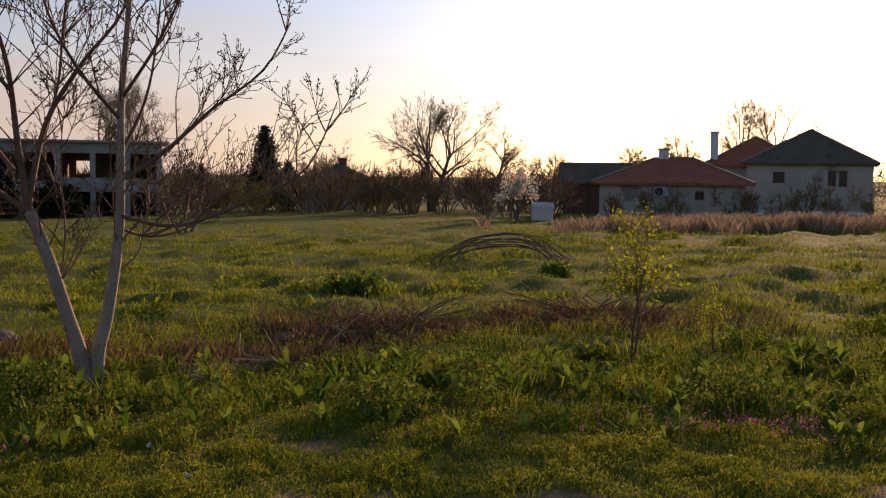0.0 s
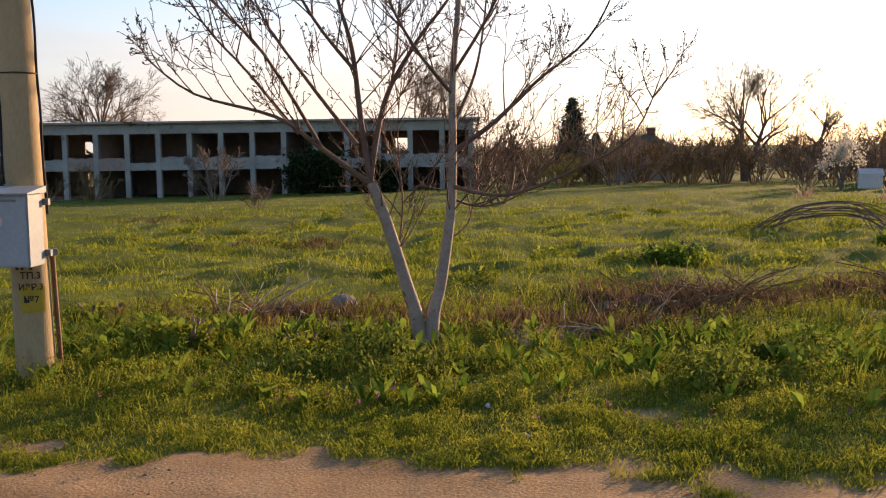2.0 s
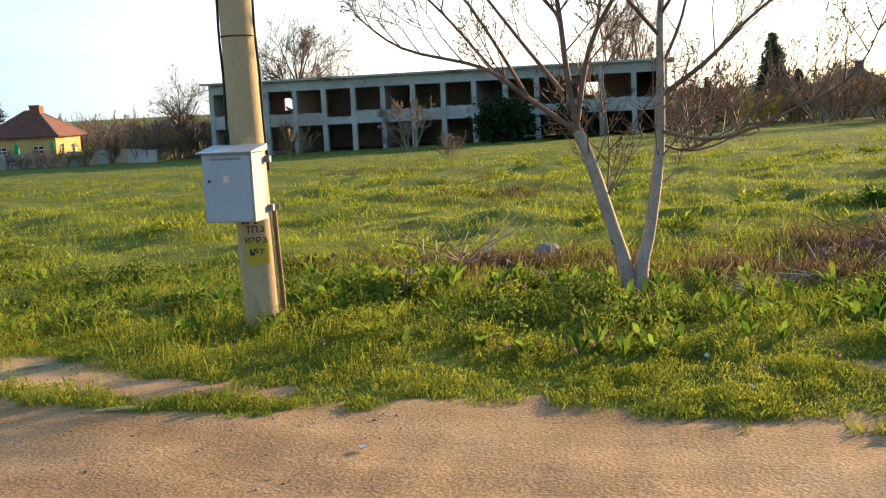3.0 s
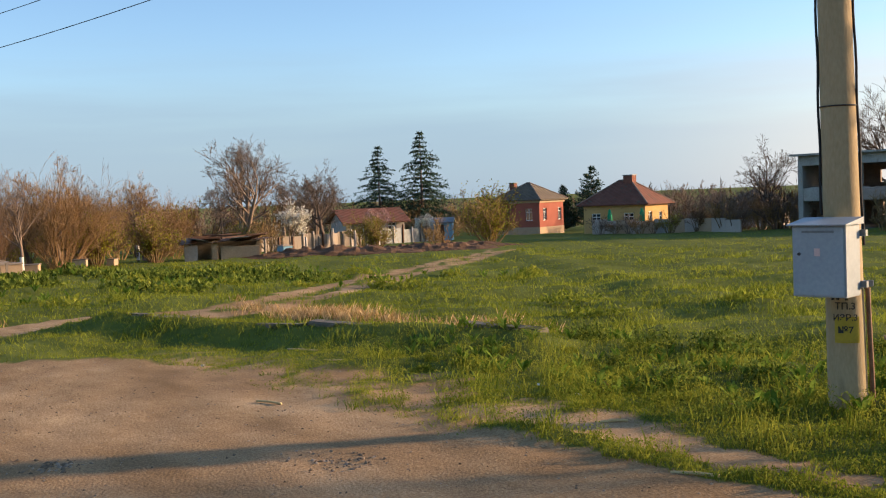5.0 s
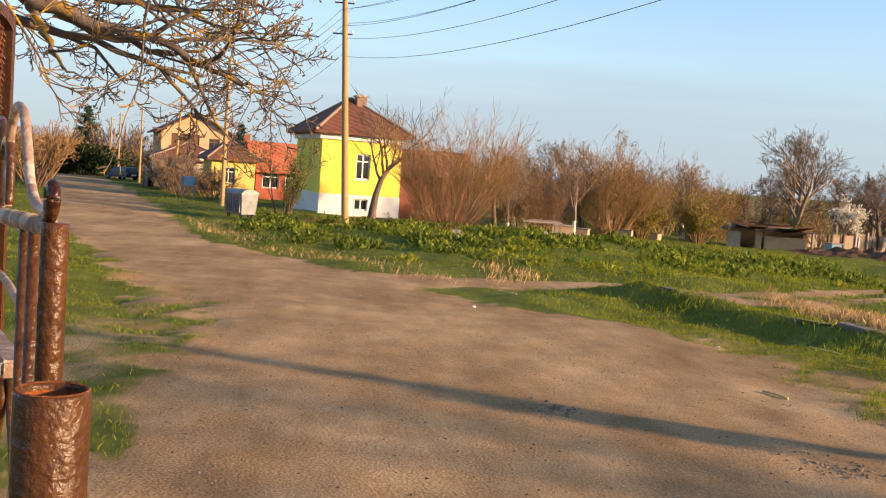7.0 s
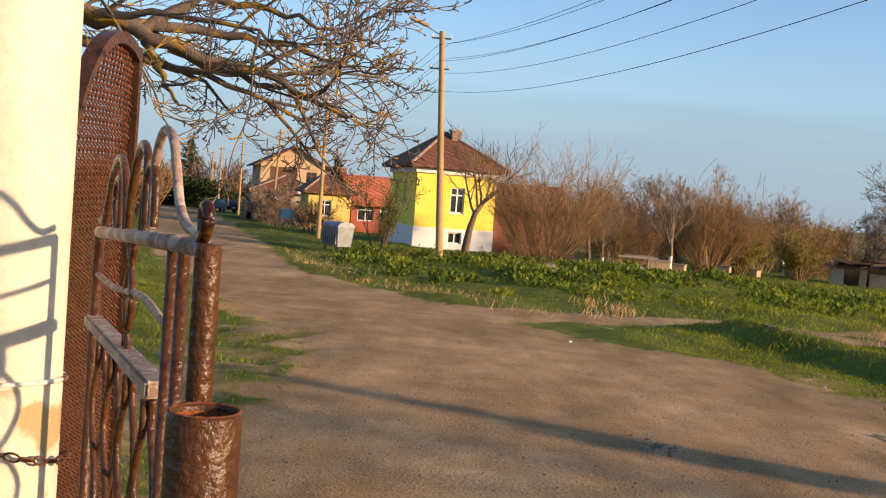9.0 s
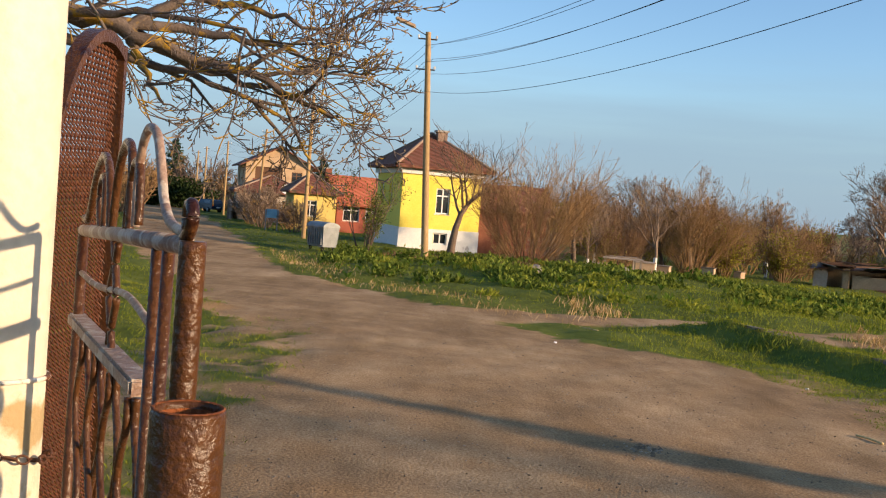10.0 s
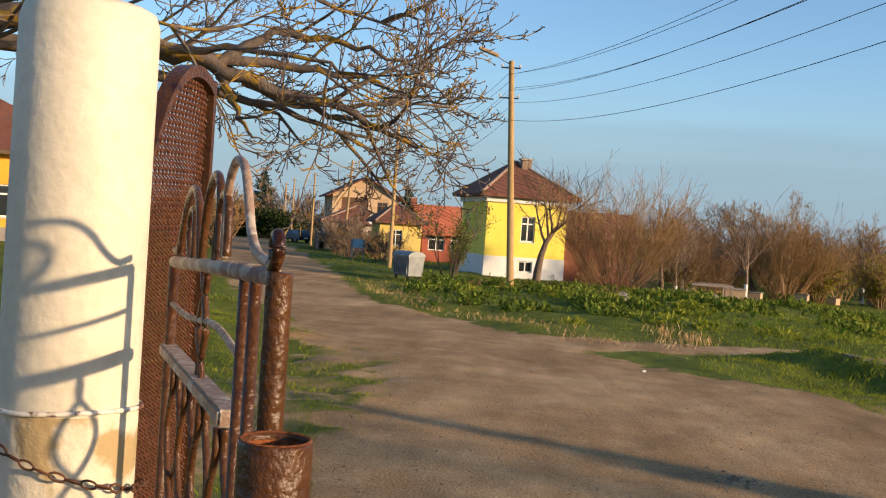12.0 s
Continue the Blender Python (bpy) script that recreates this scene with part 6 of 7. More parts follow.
def car(x, y, rot, paint, label):
    """An estate car seen mostly from behind."""
    ob = thing("car", spot(x, y, rot), label, "car", "parked cars")
    bm = bmesh.new()
    prof = [(-2.2, 0.35), (-2.25, 0.75), (-2.1, 0.95), (-1.85, 1.38), (-1.6, 1.45), (0.2, 1.45), (0.95, 0.98), (2.0, 0.85), (2.2, 0.6), (2.2, 0.3)]
    left = [bm.verts.new((px, -0.85 if pz < 1.0 else -0.68, pz)) for px, pz in prof]
    right = [bm.verts.new((px, 0.85 if pz < 1.0 else 0.68, pz)) for px, pz in prof]
    bm.faces.new(left)
    bm.faces.new(right[::-1])
    for i in range(len(prof)):
        j = (i + 1) % len(prof)
        bm.faces.new((left[j], left[i], right[i], right[j]))
    bmesh.ops.bevel(bm, geom=list(bm.edges), offset=0.05, segments=2, affect="EDGES", clamp_overlap=True)
    part("body", bm, paint, ob)
    bm = bmesh.new()
    q = [(-2.12, -0.58, 1.0), (-2.12, 0.58, 1.0), (-1.9, 0.55, 1.33), (-1.9, -0.55, 1.33)]
    vs = [bm.verts.new((a - 0.012 - k, b, c)) for k in (0, 0.01) for a, b, c in q]
    for f in ((0, 1, 2, 3), (7, 6, 5, 4), (0, 4, 5, 1), (1, 5, 6, 2), (2, 6, 7, 3), (3, 7, 4, 0)):
        bm.faces.new([vs[i] for i in f])
    part("rear_window", bm, GLASS, ob, "dark rear window")
    for sy in (-1, 1):
        bm = bmesh.new()
        vs = [bm.verts.new((a, sy * (b + k), c)) for k in (0, 0.012) for a, b, c in ((-1.8, 0.79, 1.03), (0.75, 0.79, 1.03), (0.15, 0.69, 1.38), (-1.65, 0.69, 1.38))]
        for f in ((0, 1, 2, 3), (7, 6, 5, 4), (0, 4, 5, 1), (1, 5, 6, 2), (2, 6, 7, 3), (3, 7, 4, 0)):
            bm.faces.new([vs[i] for i in f])
        part("side_window", bm, GLASS, ob, "dark side windows")
        part("tail_lamp", boxed(-2.275, -2.2, sy * 0.7 - 0.1, sy * 0.7 + 0.1, 0.72, 0.92), LAMP_RED, ob, "red tail lamp")
        for wx in (-1.4, 1.4):
            tt = Tubes()
            tt.add([(wx, sy * 0.66, 0.31), (wx, sy * 0.67, 0.31), (wx, sy * 0.86, 0.31), (wx, sy * 0.87, 0.31)], [0.2, 0.31, 0.31, 0.2], 18)
            w = child("wheel", tt.mesh("wheel", RUBBER), ob)
            tt = Tubes()
            tt.add([(wx, sy * 0.86, 0.31), (wx, sy * 0.874, 0.31), (wx, sy * 0.875, 0.31)], [0.2, 0.18, 0.002], 14)
            child("rim", tt.mesh("rim", GALV), w)
    part("number_plate", boxed(-2.285, -2.262, -0.26, 0.26, 0.55, 0.66), PLASTIC_WHITE, ob, "plain white plate")
    part("bumper", boxed(-2.3, -2.15, -0.82, 0.82, 0.34, 0.5, bevel=0.04), RUBBER, ob)


car(-120.5, -24.9, 226, CAR_BLUE, "dark blue estate car parked at the roadside")
car(-136, -30.2, 212, CAR_RED, "dark red car parked near the bend")

# ---- sapling, cane heap, brush ----
rs = np.random.default_rng(400)
plant("sapling", tree_meshes(401, 1.45, 0.014, [(7, 10, 0.42, 38, 0.02, 0.06), (4, 4, 0.5, 40, 0.05, 0.12), (3, 0, 0, 0, 0.04, 0.15)], BARK_FAR, TWIG_RED, 0.003, ((0.02, 0, 1), (0.16, 0.05, 1)), 4,
                            (LEAF_YELLOW, 5, 0.045, 0.028, 0.04)), spot(2.18, 9.8), "thin sapling with fresh yellow-green leaves", "tree")
plant("sapling", tree_meshes(402, 1.0, 0.01, [(6, 8, 0.42, 38, 0.02, 0.08), (3, 4, 0.5, 40, 0.05, 0.12), (3, 0, 0, 0, 0.04, 0.15)], BARK_FAR, TWIG_RED, 0.003, ((0.1, 0, 1), (-0.2, 0.05, 1)), 4,
                            (LEAF_YELLOW, 4, 0.04, 0.025, 0.04)), spot(3.0, 9.9, 0, 0.62), "small bushy sapling with fresh leaves", "tree")


def cane_heap():
    ob = thing("cane_heap", spot(2.5, 24.8), "heap of bent bare canes arching over the grass", "brush heap")
    for i in range(16):
        u0, u1 = -1.5 + rs.normal() * 0.25, 1.35 + rs.normal() * 0.25
        h = rs.uniform(0.3, 0.68)
        dy = rs.normal(size=4) * 0.3
        pts = [(u0, dy[0], 0.0), (u0 * 0.55, dy[1], h * 0.8), (0.1, dy[2], h), (u1 * 0.6, dy[3], h * 0.72), (u1, dy[0], -0.02)]
        rod("cane", pts, 0.012, BARK_FAR, ob, "", 5)


cane_heap()


def brush(x, y, n, size, label, seed, mat, flat=0.5):
    """Loose bare sticks lying and standing in a heap."""
    r = np.random.default_rng(seed)
    ob = thing("brush_heap", spot(x, y), label, "brush heap")
    for i in range(n):
        a = r.uniform(0, 6.283)
        base = r.normal(size=2) * size * 0.35
        ln = size * r.uniform(0.5, 1.2)
        el = r.uniform(0.05, flat)
        d = np.array([math.cos(a) * math.cos(el), math.sin(a) * math.cos(el), math.sin(el)])
        p = np.array([base[0], base[1], 0.01])
        pts = [p, p + d * ln * 0.5 + r.normal(size=3) * 0.03, p + d * ln + r.normal(size=3) * 0.05]
        rod("stick", pts, r.uniform(0.004, 0.009), mat, ob, "", 5)
        q = pts[1]
        e = d + r.normal(size=3) * 0.6
        e[2] = abs(e[2])
        rod("stick", [q, q + e * ln * 0.2, q + e * ln * 0.35], 0.004, mat, ob, "", 4)


PALE_STICK = material("bleached_sticks", srgb("8f8474"), srgb("b8ab98"), 0.85, 8, 60, 0.2)
brush(-4.9, 10.3, 22, 0.75, "heap of bleached dead branches in the weeds", 411, PALE_STICK, 0.9)
brush(-5.5, 10.9, 12, 0.8, "dead branches among dark weeds", 412, LEAF_DEAD, 0.9)
brush(-1.2, 9.9, 8, 0.8, "dry branches lying by the tree", 413, PALE_STICK, 0.25)
brush(-0.2, 12.0, 60, 1.0, "tangled heap of reddish-brown brush", 414, TWIG_RED, 0.5)
brush(2.4, 12.8, 50, 1.0, "tangled heap of reddish-brown brush", 415, TWIG_RED, 0.5)
brush(-45.0, 72.0, 16, 1.6, "heap of planks and branches by the derelict building", 416, LEAF_DEAD, 0.4)
brush(-11.8, 26.5, 18, 1.0, "brown brush heap on the field", 417, LEAF_DEAD, 0.5)

# dense leafy weed clumps
for x, y, sx, sy, sz, sd in ((-0.78, 17.4, 1.5, 0.9, 0.62, 1), (2.9, 19.6, 1.1, 0.8, 0.55, 2), (4.0, 10.3, 1.3, 0.7, 0.34, 3), (-4.75, 8.5, 1.1, 0.7, 0.42, 4), (-7.2, 10.9, 1.0, 0.6, 0.36, 5), (1.9, 10.1, 0.9, 0.5, 0.3, 6),
                             (-3.7, 8.6, 0.8, 0.5, 0.3, 7), (5.6, 11.6, 1.6, 0.8, 0.36, 8)):
    leaf_mass("weed_clump", spot(x, y, sd * 40, 1.0, -0.06), "dense dark green clump of leafy weeds", (sx, sy, sz), int(1500 * sx * sz / 0.5), 0.05 + 0.0012 * y, LEAF_WEED if sd > 3 else LEAF_DOCK, 950 + sd, "weeds")

# ---- allotment: ruined shed, fence, heaps, hives ----


def ruined_shed():
    ob = thing("ruined_shed", spot(-63.2, 26.2, 66), "ruined low shed of pale blocks with a collapsed sheet roof", "shed")
    r = random.Random(8)
    blocks = material("pale_mud_blocks", srgb("8f7c62"), srgb("b8a282"), 0.95, 1.5, 14, 0.5)
    part("wall", boxed(-0.2, 2.2, -1.2, -0.9, -0.5, 0.85, bevel=0.03), blocks, ob)
    part("wall", boxed(-2.4, -1.6, -1.2, -0.9, -0.5, 1.0, bevel=0.03), GREY_WALL, ob)
    part("wall", boxed(-2.4, 2.2, 1.6, 1.9, -0.5, 1.2, bevel=0.03), blocks, ob)
    part("wall", boxed(2.0, 2.3, -0.9, 1.6, -0.5, 1.1, bevel=0.03), blocks, ob)
    part("wall", boxed(-2.4, -2.1, -0.9, 1.6, -0.5, 1.1, bevel=0.03), GREY_WALL, ob)
    part("pillar", boxed(-0.75, -0.35, -1.25, -0.85, -0.5, 1.2, bevel=0.03), blocks, ob)
    for i in range(7):
        o = part("roof_sheet", boxed(-0.55, 0.55, -1.7, 1.7, 0, 0.03), GALV if i % 3 == 1 else WOOD_DARK, ob, "loose roof sheet")
        o.matrix_basis = pose(-2.3 + i * 0.78, r.uniform(-0.2, 0.2), 1.22 + 0.035 * (i % 3), r.uniform(-9, 4), r.uniform(-9, 9), r.uniform(-16, 16))
    for i in range(5):
        o = part("rafter", boxed(-1.6, 1.6, -0.05, 0.05, 0, 0.09), WOOD_DARK, ob, "loose rafter")
        o.matrix_basis = pose(r.uniform(-1.5, 1.5), r.uniform(-1.2, 0.8), 1.36 + 0.03 * i, 0, r.uniform(-4, 4), r.uniform(-30, 30))


ruined_shed()


def fence_run(x0, y0, x1, y1, label, posts, boards=True, h=1.5, mat=None):
    ln = math.hypot(x1 - x0, y1 - y0)
    turn = math.degrees(math.atan2(y1 - y0, x1 - x0))
    ob = thing("garden_fence", pose(x0, y0, gz((x0 + x1) / 2, (y0 + y1) / 2), 0, 0, turn), label, "fence")
    r = random.Random(int(ln * 10))
    for i in range(posts):
        u = ln * i / (posts - 1)
        k = r.uniform(-0.15, 0.25)
        part("post", boxed(u - 0.07, u + 0.07, -0.07, 0.07, -0.6, h + k), r.choice((WOOD_GREY, WOOD_DARK, WOOD_GREY, GREY_WALL)), ob)
    if boards:
        n = int(ln / 1.6)
        for i in range(n):
            part("panel", boxed(ln * i / n + 0.01, ln * (i + 1) / n - 0.01, 0.075, 0.1, -0.3, h * r.uniform(0.82, 0.95)), mat or WOOD_GREY, ob)


fence_run(-74.5, 31.0, -82, 47.0, "grey board fence with uneven posts", 14)
fence_run(-84.5, 50, -89.5, 60.5, "grey patched sheet fence", 8, True, 1.6, GALV)
fence_run(-68.5, 31.5, -74, 44.0, "row of pale posts along the plot", 10, False, 1.3)
fence_run(-88, -16.4, -102, -18.2, "dark board fence by the roadside", 8, True, 1.7, WOOD_DARK)


def block_wall():
    ob = thing("boundary_wall", pose(-84.5, 77.2, gz(-78, 78), 0, 0, 8), "patched pale boundary wall of stone and blocks", "wall")
    r = random.Random(2)
    u = 0.0
    while u < 17:
        w = r.uniform(1.2, 2.0)
        part("panel", boxed(u, u + w - 0.02, 0, 0.22, -0.8, r.uniform(1.25, 1.5)), r.choice((GREY_WALL, CREAM_WALL, CONCRETE)), ob)
        u += w


block_wall()


def parasol(x, y):
    ob = thing("folded_parasol", spot(x, y), "folded green parasol on its pole", "parasol", "folded parasols")
    child("pole", cylinder(0, 0, 0, 2.7, 0.03, 0.03, 8).mesh("pole", WOOD_DARK), ob)
    t = Tubes()
    t.add([(0, 0, 1.1), (0, 0, 1.4), (0, 0, 2.0), (0, 0, 2.6), (0, 0, 2.66)], [0.22, 0.3, 0.26, 0.12, 0.02], 9)
    child("canopy", t.mesh("canopy", GREEN_CLOTH, False), ob)


parasol(-85.0, 80.3)
parasol(-81.4, 81.6)


def heap_of_soil(x, y, sx, sy, h, rot, label, seed):
    n = 44
    bm = bmesh.new()
    g = [[bm.verts.new((sx * (i / n - 0.5), sy * (j / n - 0.5), 0)) for j in range(n + 1)] for i in range(n + 1)]
    for i in range(n + 1):
        for j in range(n + 1):
            v = g[i][j]
            e = max(0, 1 - (2 * i / n - 1) ** 2) * max(0, 1 - (2 * j / n - 1) ** 2)
            v.co.z = h * e * (0.4 + 0.55 * abs(noise.noise(Vector((v.co.x * 0.9 + seed, v.co.y * 1.1, 0)))) + 0.25 * noise.noise(Vector((v.co.x * 2.3, v.co.y * 2.3 + seed, 3)))) + 0.05 * noise.noise(Vector((v.co.x * 4, v.co.y * 4, seed))) * (e > 0.05) - 0.1 * (e <= 0)
    for i in range(n):
        for j in range(n):
            bm.faces.new((g[i][j], g[i + 1][j], g[i + 1][j + 1], g[i][j + 1]))
    me = bpy.data.meshes.new("earth_mound")
    bm.to_mesh(me)
    bm.free()
    me.materials.append(SOIL)
    ob = new("earth_mound", me)
    ob.matrix_world = spot(x, y, rot)
    tagged(ob, label, "earth mound", "earth mounds")


heap_of_soil(-59, 31.5, 12, 3, 0.9, 60, "long heap of dark dug soil", 1)
heap_of_soil(-57, 38.0, 9, 3, 0.8, 62, "heap of brown soil and rubble", 2)
heap_of_soil(-65, 44, 14, 3, 0.8, 60, "long heap of dark soil", 3)
heap_of_soil(-4.8, 10.4, 1.7, 1.1, 0.14, 10, "patch of dug earth with litter", 4)
heap_of_soil(-0.2, 12.1, 2.6, 1.3, 0.15, 5, "low mound of bare brown earth", 5)
heap_of_soil(2.6, 12.8, 2.6, 1.2, 0.12, -8, "low mound of bare brown earth", 6)
heap_of_soil(-47, 2.5, 5, 2.5, 0.35, 20, "strip of dug garden soil by the house", 7)


def hive(x, y, s, label, mat):
    ob = thing("garden_box", spot(x, y, random.Random(int(x * 10)).uniform(0, 90)), label, "box", "garden boxes")
    part("body", boxed(-s, s, -s * 0.8, s * 0.8, 0, s * 1.4, bevel=0.02), mat, ob)
    part("lid", boxed(-s * 1.1, s * 1.1, -s * 0.9, s * 0.9, s * 1.403, s * 1.55, bevel=0.01), WOOD_GREY, ob)


for x, y, s in ((-49.0, 10.3, 0.45), (-49.6, 11.3, 0.35), (-44.4, 7.4, 0.25), (-58.1, 15.8, 0.35), (-59.6, 18.0, 0.25)):
    hive(x, y, s, "whitish wooden box among the orchard trees", CREAM_WALL)
hive(-66, 31.8, 0.45, "light blue barrel-like box by the shed", BLUE_SHEET)


def garden_table(x, y, rot):
    ob = thing("garden_table", spot(x, y, rot), "rough wooden table among the orchard trees", "table")
    part("tabletop", boxed(-0.9, 0.9, -0.4, 0.4, 0.68, 0.73), WOOD_GREY, ob)
    for sx in (-0.8, 0.8):
        for sy in (-0.3, 0.3):
            part("leg", boxed(sx - 0.04, sx + 0.04, sy - 0.04, sy + 0.04, 0, 0.678), WOOD_GREY, ob)


garden_table(-47.5, 9.0, 80)
garden_table(-52.5, 9.8, 95)

house("kiosk", "small white hut in the thicket", spot(8.6, 64.5, 0), 1.2, 1.2, 0.85, WHITE_WALL, WHITE_WALL, "gable", 0.25, 0.06)
house("garden_hut", "small light blue garden hut", spot(-91.0, 62.0, 50), 2.4, 2.2, 2.0, BLUE_SHEET, GALV, "gable", 0.4, 0.2, doors=[("f", 0.7, 0.9, 1.7)])


def satellite_dish(x, y, z, rot):
    ob = thing("satellite_dish", pose(x, y, z, 0, 0, rot), "pale satellite dish fixed to the house", "satellite dish")
    t = Tubes()
    s = np.linspace(0.02, 1, 8)
    t.add(np.stack([s ** 2 * 0.1, s * 0, s * 0], 1) * np.array([1, 0, 0]), s * 0.45, 20)
    child("dish", t.mesh("dish", PLASTIC_WHITE), ob)
    rod("arm", [(0, 0, 0), (-0.3, 0, -0.2), (-0.42, 0, -0.3)], 0.02, GALV, ob)


satellite_dish(-92.0, -12.2, gz(-92, -12) + 3.0, 0)


def balcony_parts():
    part("balcony_railing", boxed(4.51, 4.56, -2.5, 0.5, 3.0, 3.95), RED_BRICK, bh, "reddish balcony parapet")


balcony_parts()


def air_conditioner(x, y, z, rot):
    ob = thing("air_conditioner", pose(x, y, z, 0, 0, rot), "grey air-conditioning unit on the wall", "air conditioner")
    part("case", boxed(-0.42, 0.42, -0.3, 0, 0, 0.6, bevel=0.02), METAL_GREY, ob)
    t = Tubes()
    t.add([(-0.1, -0.301, 0.3), (-0.1, -0.312, 0.3), (-0.1, -0.313, 0.3)], [0.24, 0.23, 0.002], 18)
    child("fan_grille", t.mesh("fan_grille", METAL_DARK), ob, "dark fan grille")


c0 = pose(16.2, 62.6, gz(16.2, 62.6), 0, 0, -16) @ Vector((-0.6, -3.0, 1.35))
air_conditioner(c0.x, c0.y, c0.z, -16)
c0 = spot(-43.5, -23.2, 114) @ Vector((3.6, -4.0, 1.9))
air_conditioner(c0.x, c0.y, c0.z, 114)

# sign, white posts and gate by the far low house
ob = thing("roadside_sign", spot(-66, -9.6, -80), "pale green sign board on two posts", "sign")
part("board", boxed(-0.42, 0.42, -0.02, 0.02, 0.75, 1.3), BLUE_SHEET, ob)
for u in (-0.36, 0.36):
    part("post", boxed(u - 0.04, u + 0.04, 0.021, 0.09, -0.3, 1.3), GALV, ob)

# ---- road litter: gravel patches, sticks, scraps ----


def scraps():
    r = np.random.default_rng(500)
    straw = material("straw_and_wood_chips", srgb("b59a66"), srgb("d6bd88"), 0.85, 9, 60, 0.1)
    for x, y, a, ln in ((-9.35, 4.0, 20, 0.32), (-17.9, 2.8, 40, 0.5), (-11.6, 5.9, 35, 0.6), (-4.8, 4.75, 30, 0.3), (-20.0, 3.4, 10, 0.5), (-6.4, 5.6, 60, 0.22), (-13, 6.2, 25, 0.5)):
        ob = thing("stick", pose(x, y, gz(x, y) + 0.012, 0, 0, a), "pale dry stick lying on the ground", "stick", "sticks on the ground")
        rod("shaft", [(-ln / 2, 0, 0), (0, 0.01, 0.004), (ln / 2, 0, 0)], 0.012, straw, ob, "", 6)
    for x, y in ((-1.6, 6.7), (-7.6, 6.3), (-8.3, 6.4), (-2.9, 4.4), (-15.0, 1.9), (-1.2, 5.9), (2.0, 6.2), (-12.5, 4.6)):
        me = bpy.data.meshes.new("litter")
        bm = bmesh.new()
        bmesh.ops.create_icosphere(bm, subdivisions=1, radius=1)
        for v in bm.verts:
            v.co = Vector((v.co.x * 0.03, v.co.y * 0.02, v.co.z * 0.012 + 0.008)) + Vector(r.normal(size=3) * 0.006)
        bm.to_mesh(me)
        bm.free()
        me.materials.append(PLASTIC_WHITE)
        o = new("litter", me)
        o.matrix_world = spot(x, y, r.uniform(0, 360), 1, 0.01)
        tagged(o, "crumpled scrap of white litter", "litter", "litter")


scraps()


def gravel():
    """Pebbles in the two worn hollows and scattered over the road."""
    r = np.random.default_rng(510)
    px = np.concatenate([r.normal(-8.0, 0.14, 70), r.normal(-6.7, 0.2, 80), r.uniform(-26, -2.5, 4200)])
    py = np.concatenate([r.normal(1.7, 0.12, 70), r.normal(3.3, 0.15, 80), r.uniform(-3, 5.6, 4200)])
    ok = dirt(px, py) > 0.6
    px, py = px[ok], py[ok]
    s = r.uniform(0.004, 0.013, len(px)) * np.where(np.arange(len(px)) < 140, 1.7, 1.0)
    pz = ground_z(px, py)
    base = np.array([(1, 0, 0), (0, 1, 0), (-1, 0, 0), (0, -1, 0), (0, 0, 0.8), (0.7, 0.7, 0.35), (-0.7, 0.7, 0.35)])
    faces = np.array([(0, 5, 4), (5, 1, 4), (1, 6, 4), (6, 2, 4), (2, 3, 4), (3, 0, 4)])
    v = (np.stack([px, py, pz], 1)[:, None] + (base[None] + r.normal(size=(len(px), 7, 3)) * 0.18) * s[:, None, None]).reshape(-1, 3)
    f = (faces[None] + 7 * np.arange(len(px))[:, None, None]).reshape(-1, 3)
    tagged(new("gravel", mesh_np("gravel", v, f, material("road_gravel", srgb("75644f"), srgb("a8957c"), 0.9, 3, 20, 0.2, island=0.6))), "loose pebbles on the earth road", "gravel", kind="stuff")


gravel()

# ---- grass and weeds ----


def polar_points(rng, n, r0, r1, a0, a1, keep=0.45):
    """Points with even density over the view: yaw and log of distance are even."""
    r = np.exp(rng.uniform(np.log(r0), np.log(r1), n))
    a = np.radians(rng.uniform(a0, a1, n))
    x, y = -np.sin(a) * r, np.cos(a) * r
    d = dirt(x, y)
    ok = d < keep * rng.uniform(0.3, 1.2, n)
    return x[ok], y[ok], r[ok]


def blades(rng, x, y, h, w, lean=0.35):
    """Curved grass blades, two triangles wide at the foot and pointed: quads with a bent tip."""
    n = len(x)
    z = ground_z(x, y) - 0.01
    a = rng.uniform(0, 2 * np.pi, n)
    b = rng.uniform(0, 2 * np.pi, n)
    dx, dy = np.cos(a) * w / 2, np.sin(a) * w / 2
    lx, ly = np.cos(b) * h * lean * rng.random(n), np.sin(b) * h * lean * rng.random(n)
    v = np.stack([np.stack([x - dx, y - dy, z], 1), np.stack([x + dx, y + dy, z], 1),
                  np.stack([x + lx * 0.4 + dx * 0.7, y + ly * 0.4 + dy * 0.7, z + h * 0.6], 1), np.stack([x + lx, y + ly, z + h], 1)], 1).reshape(-1, 3)
    return v, np.arange(4 * n).reshape(n, 4)


def stuff(name, v, f, mat, label, category):
    tagged(new(name, mesh_np(name, v, f, mat)), label, category, kind="stuff")


rg = np.random.default_rng(100)
x, y, r = polar_points(rg, 330000, 8.5, 95, -32, 112)
patch = 0.7 + 0.55 * wave(x, y, 6.5, 1.3) + 0.4 * wave(x, y, 2.1, 0.4)
tall = np.clip(patch, 0.4, 1.35)
size = np.clip(r / 14, 0.7, 4.0)
near = np.clip((r - 8) / 8, 0.55, 1)
worn = 1 - 0.75 * np.exp(-((x + 10) / 6.5) ** 2 - ((y - 5.2) / 2.6) ** 2) - 0.4 * np.exp(-((x + 18) / 8) ** 2 - ((y - 1.5) / 2.5) ** 2) - 0.6 * np.exp(-((x + 9) / 9) ** 2 - ((y + 2.6) / 2.0) ** 2)
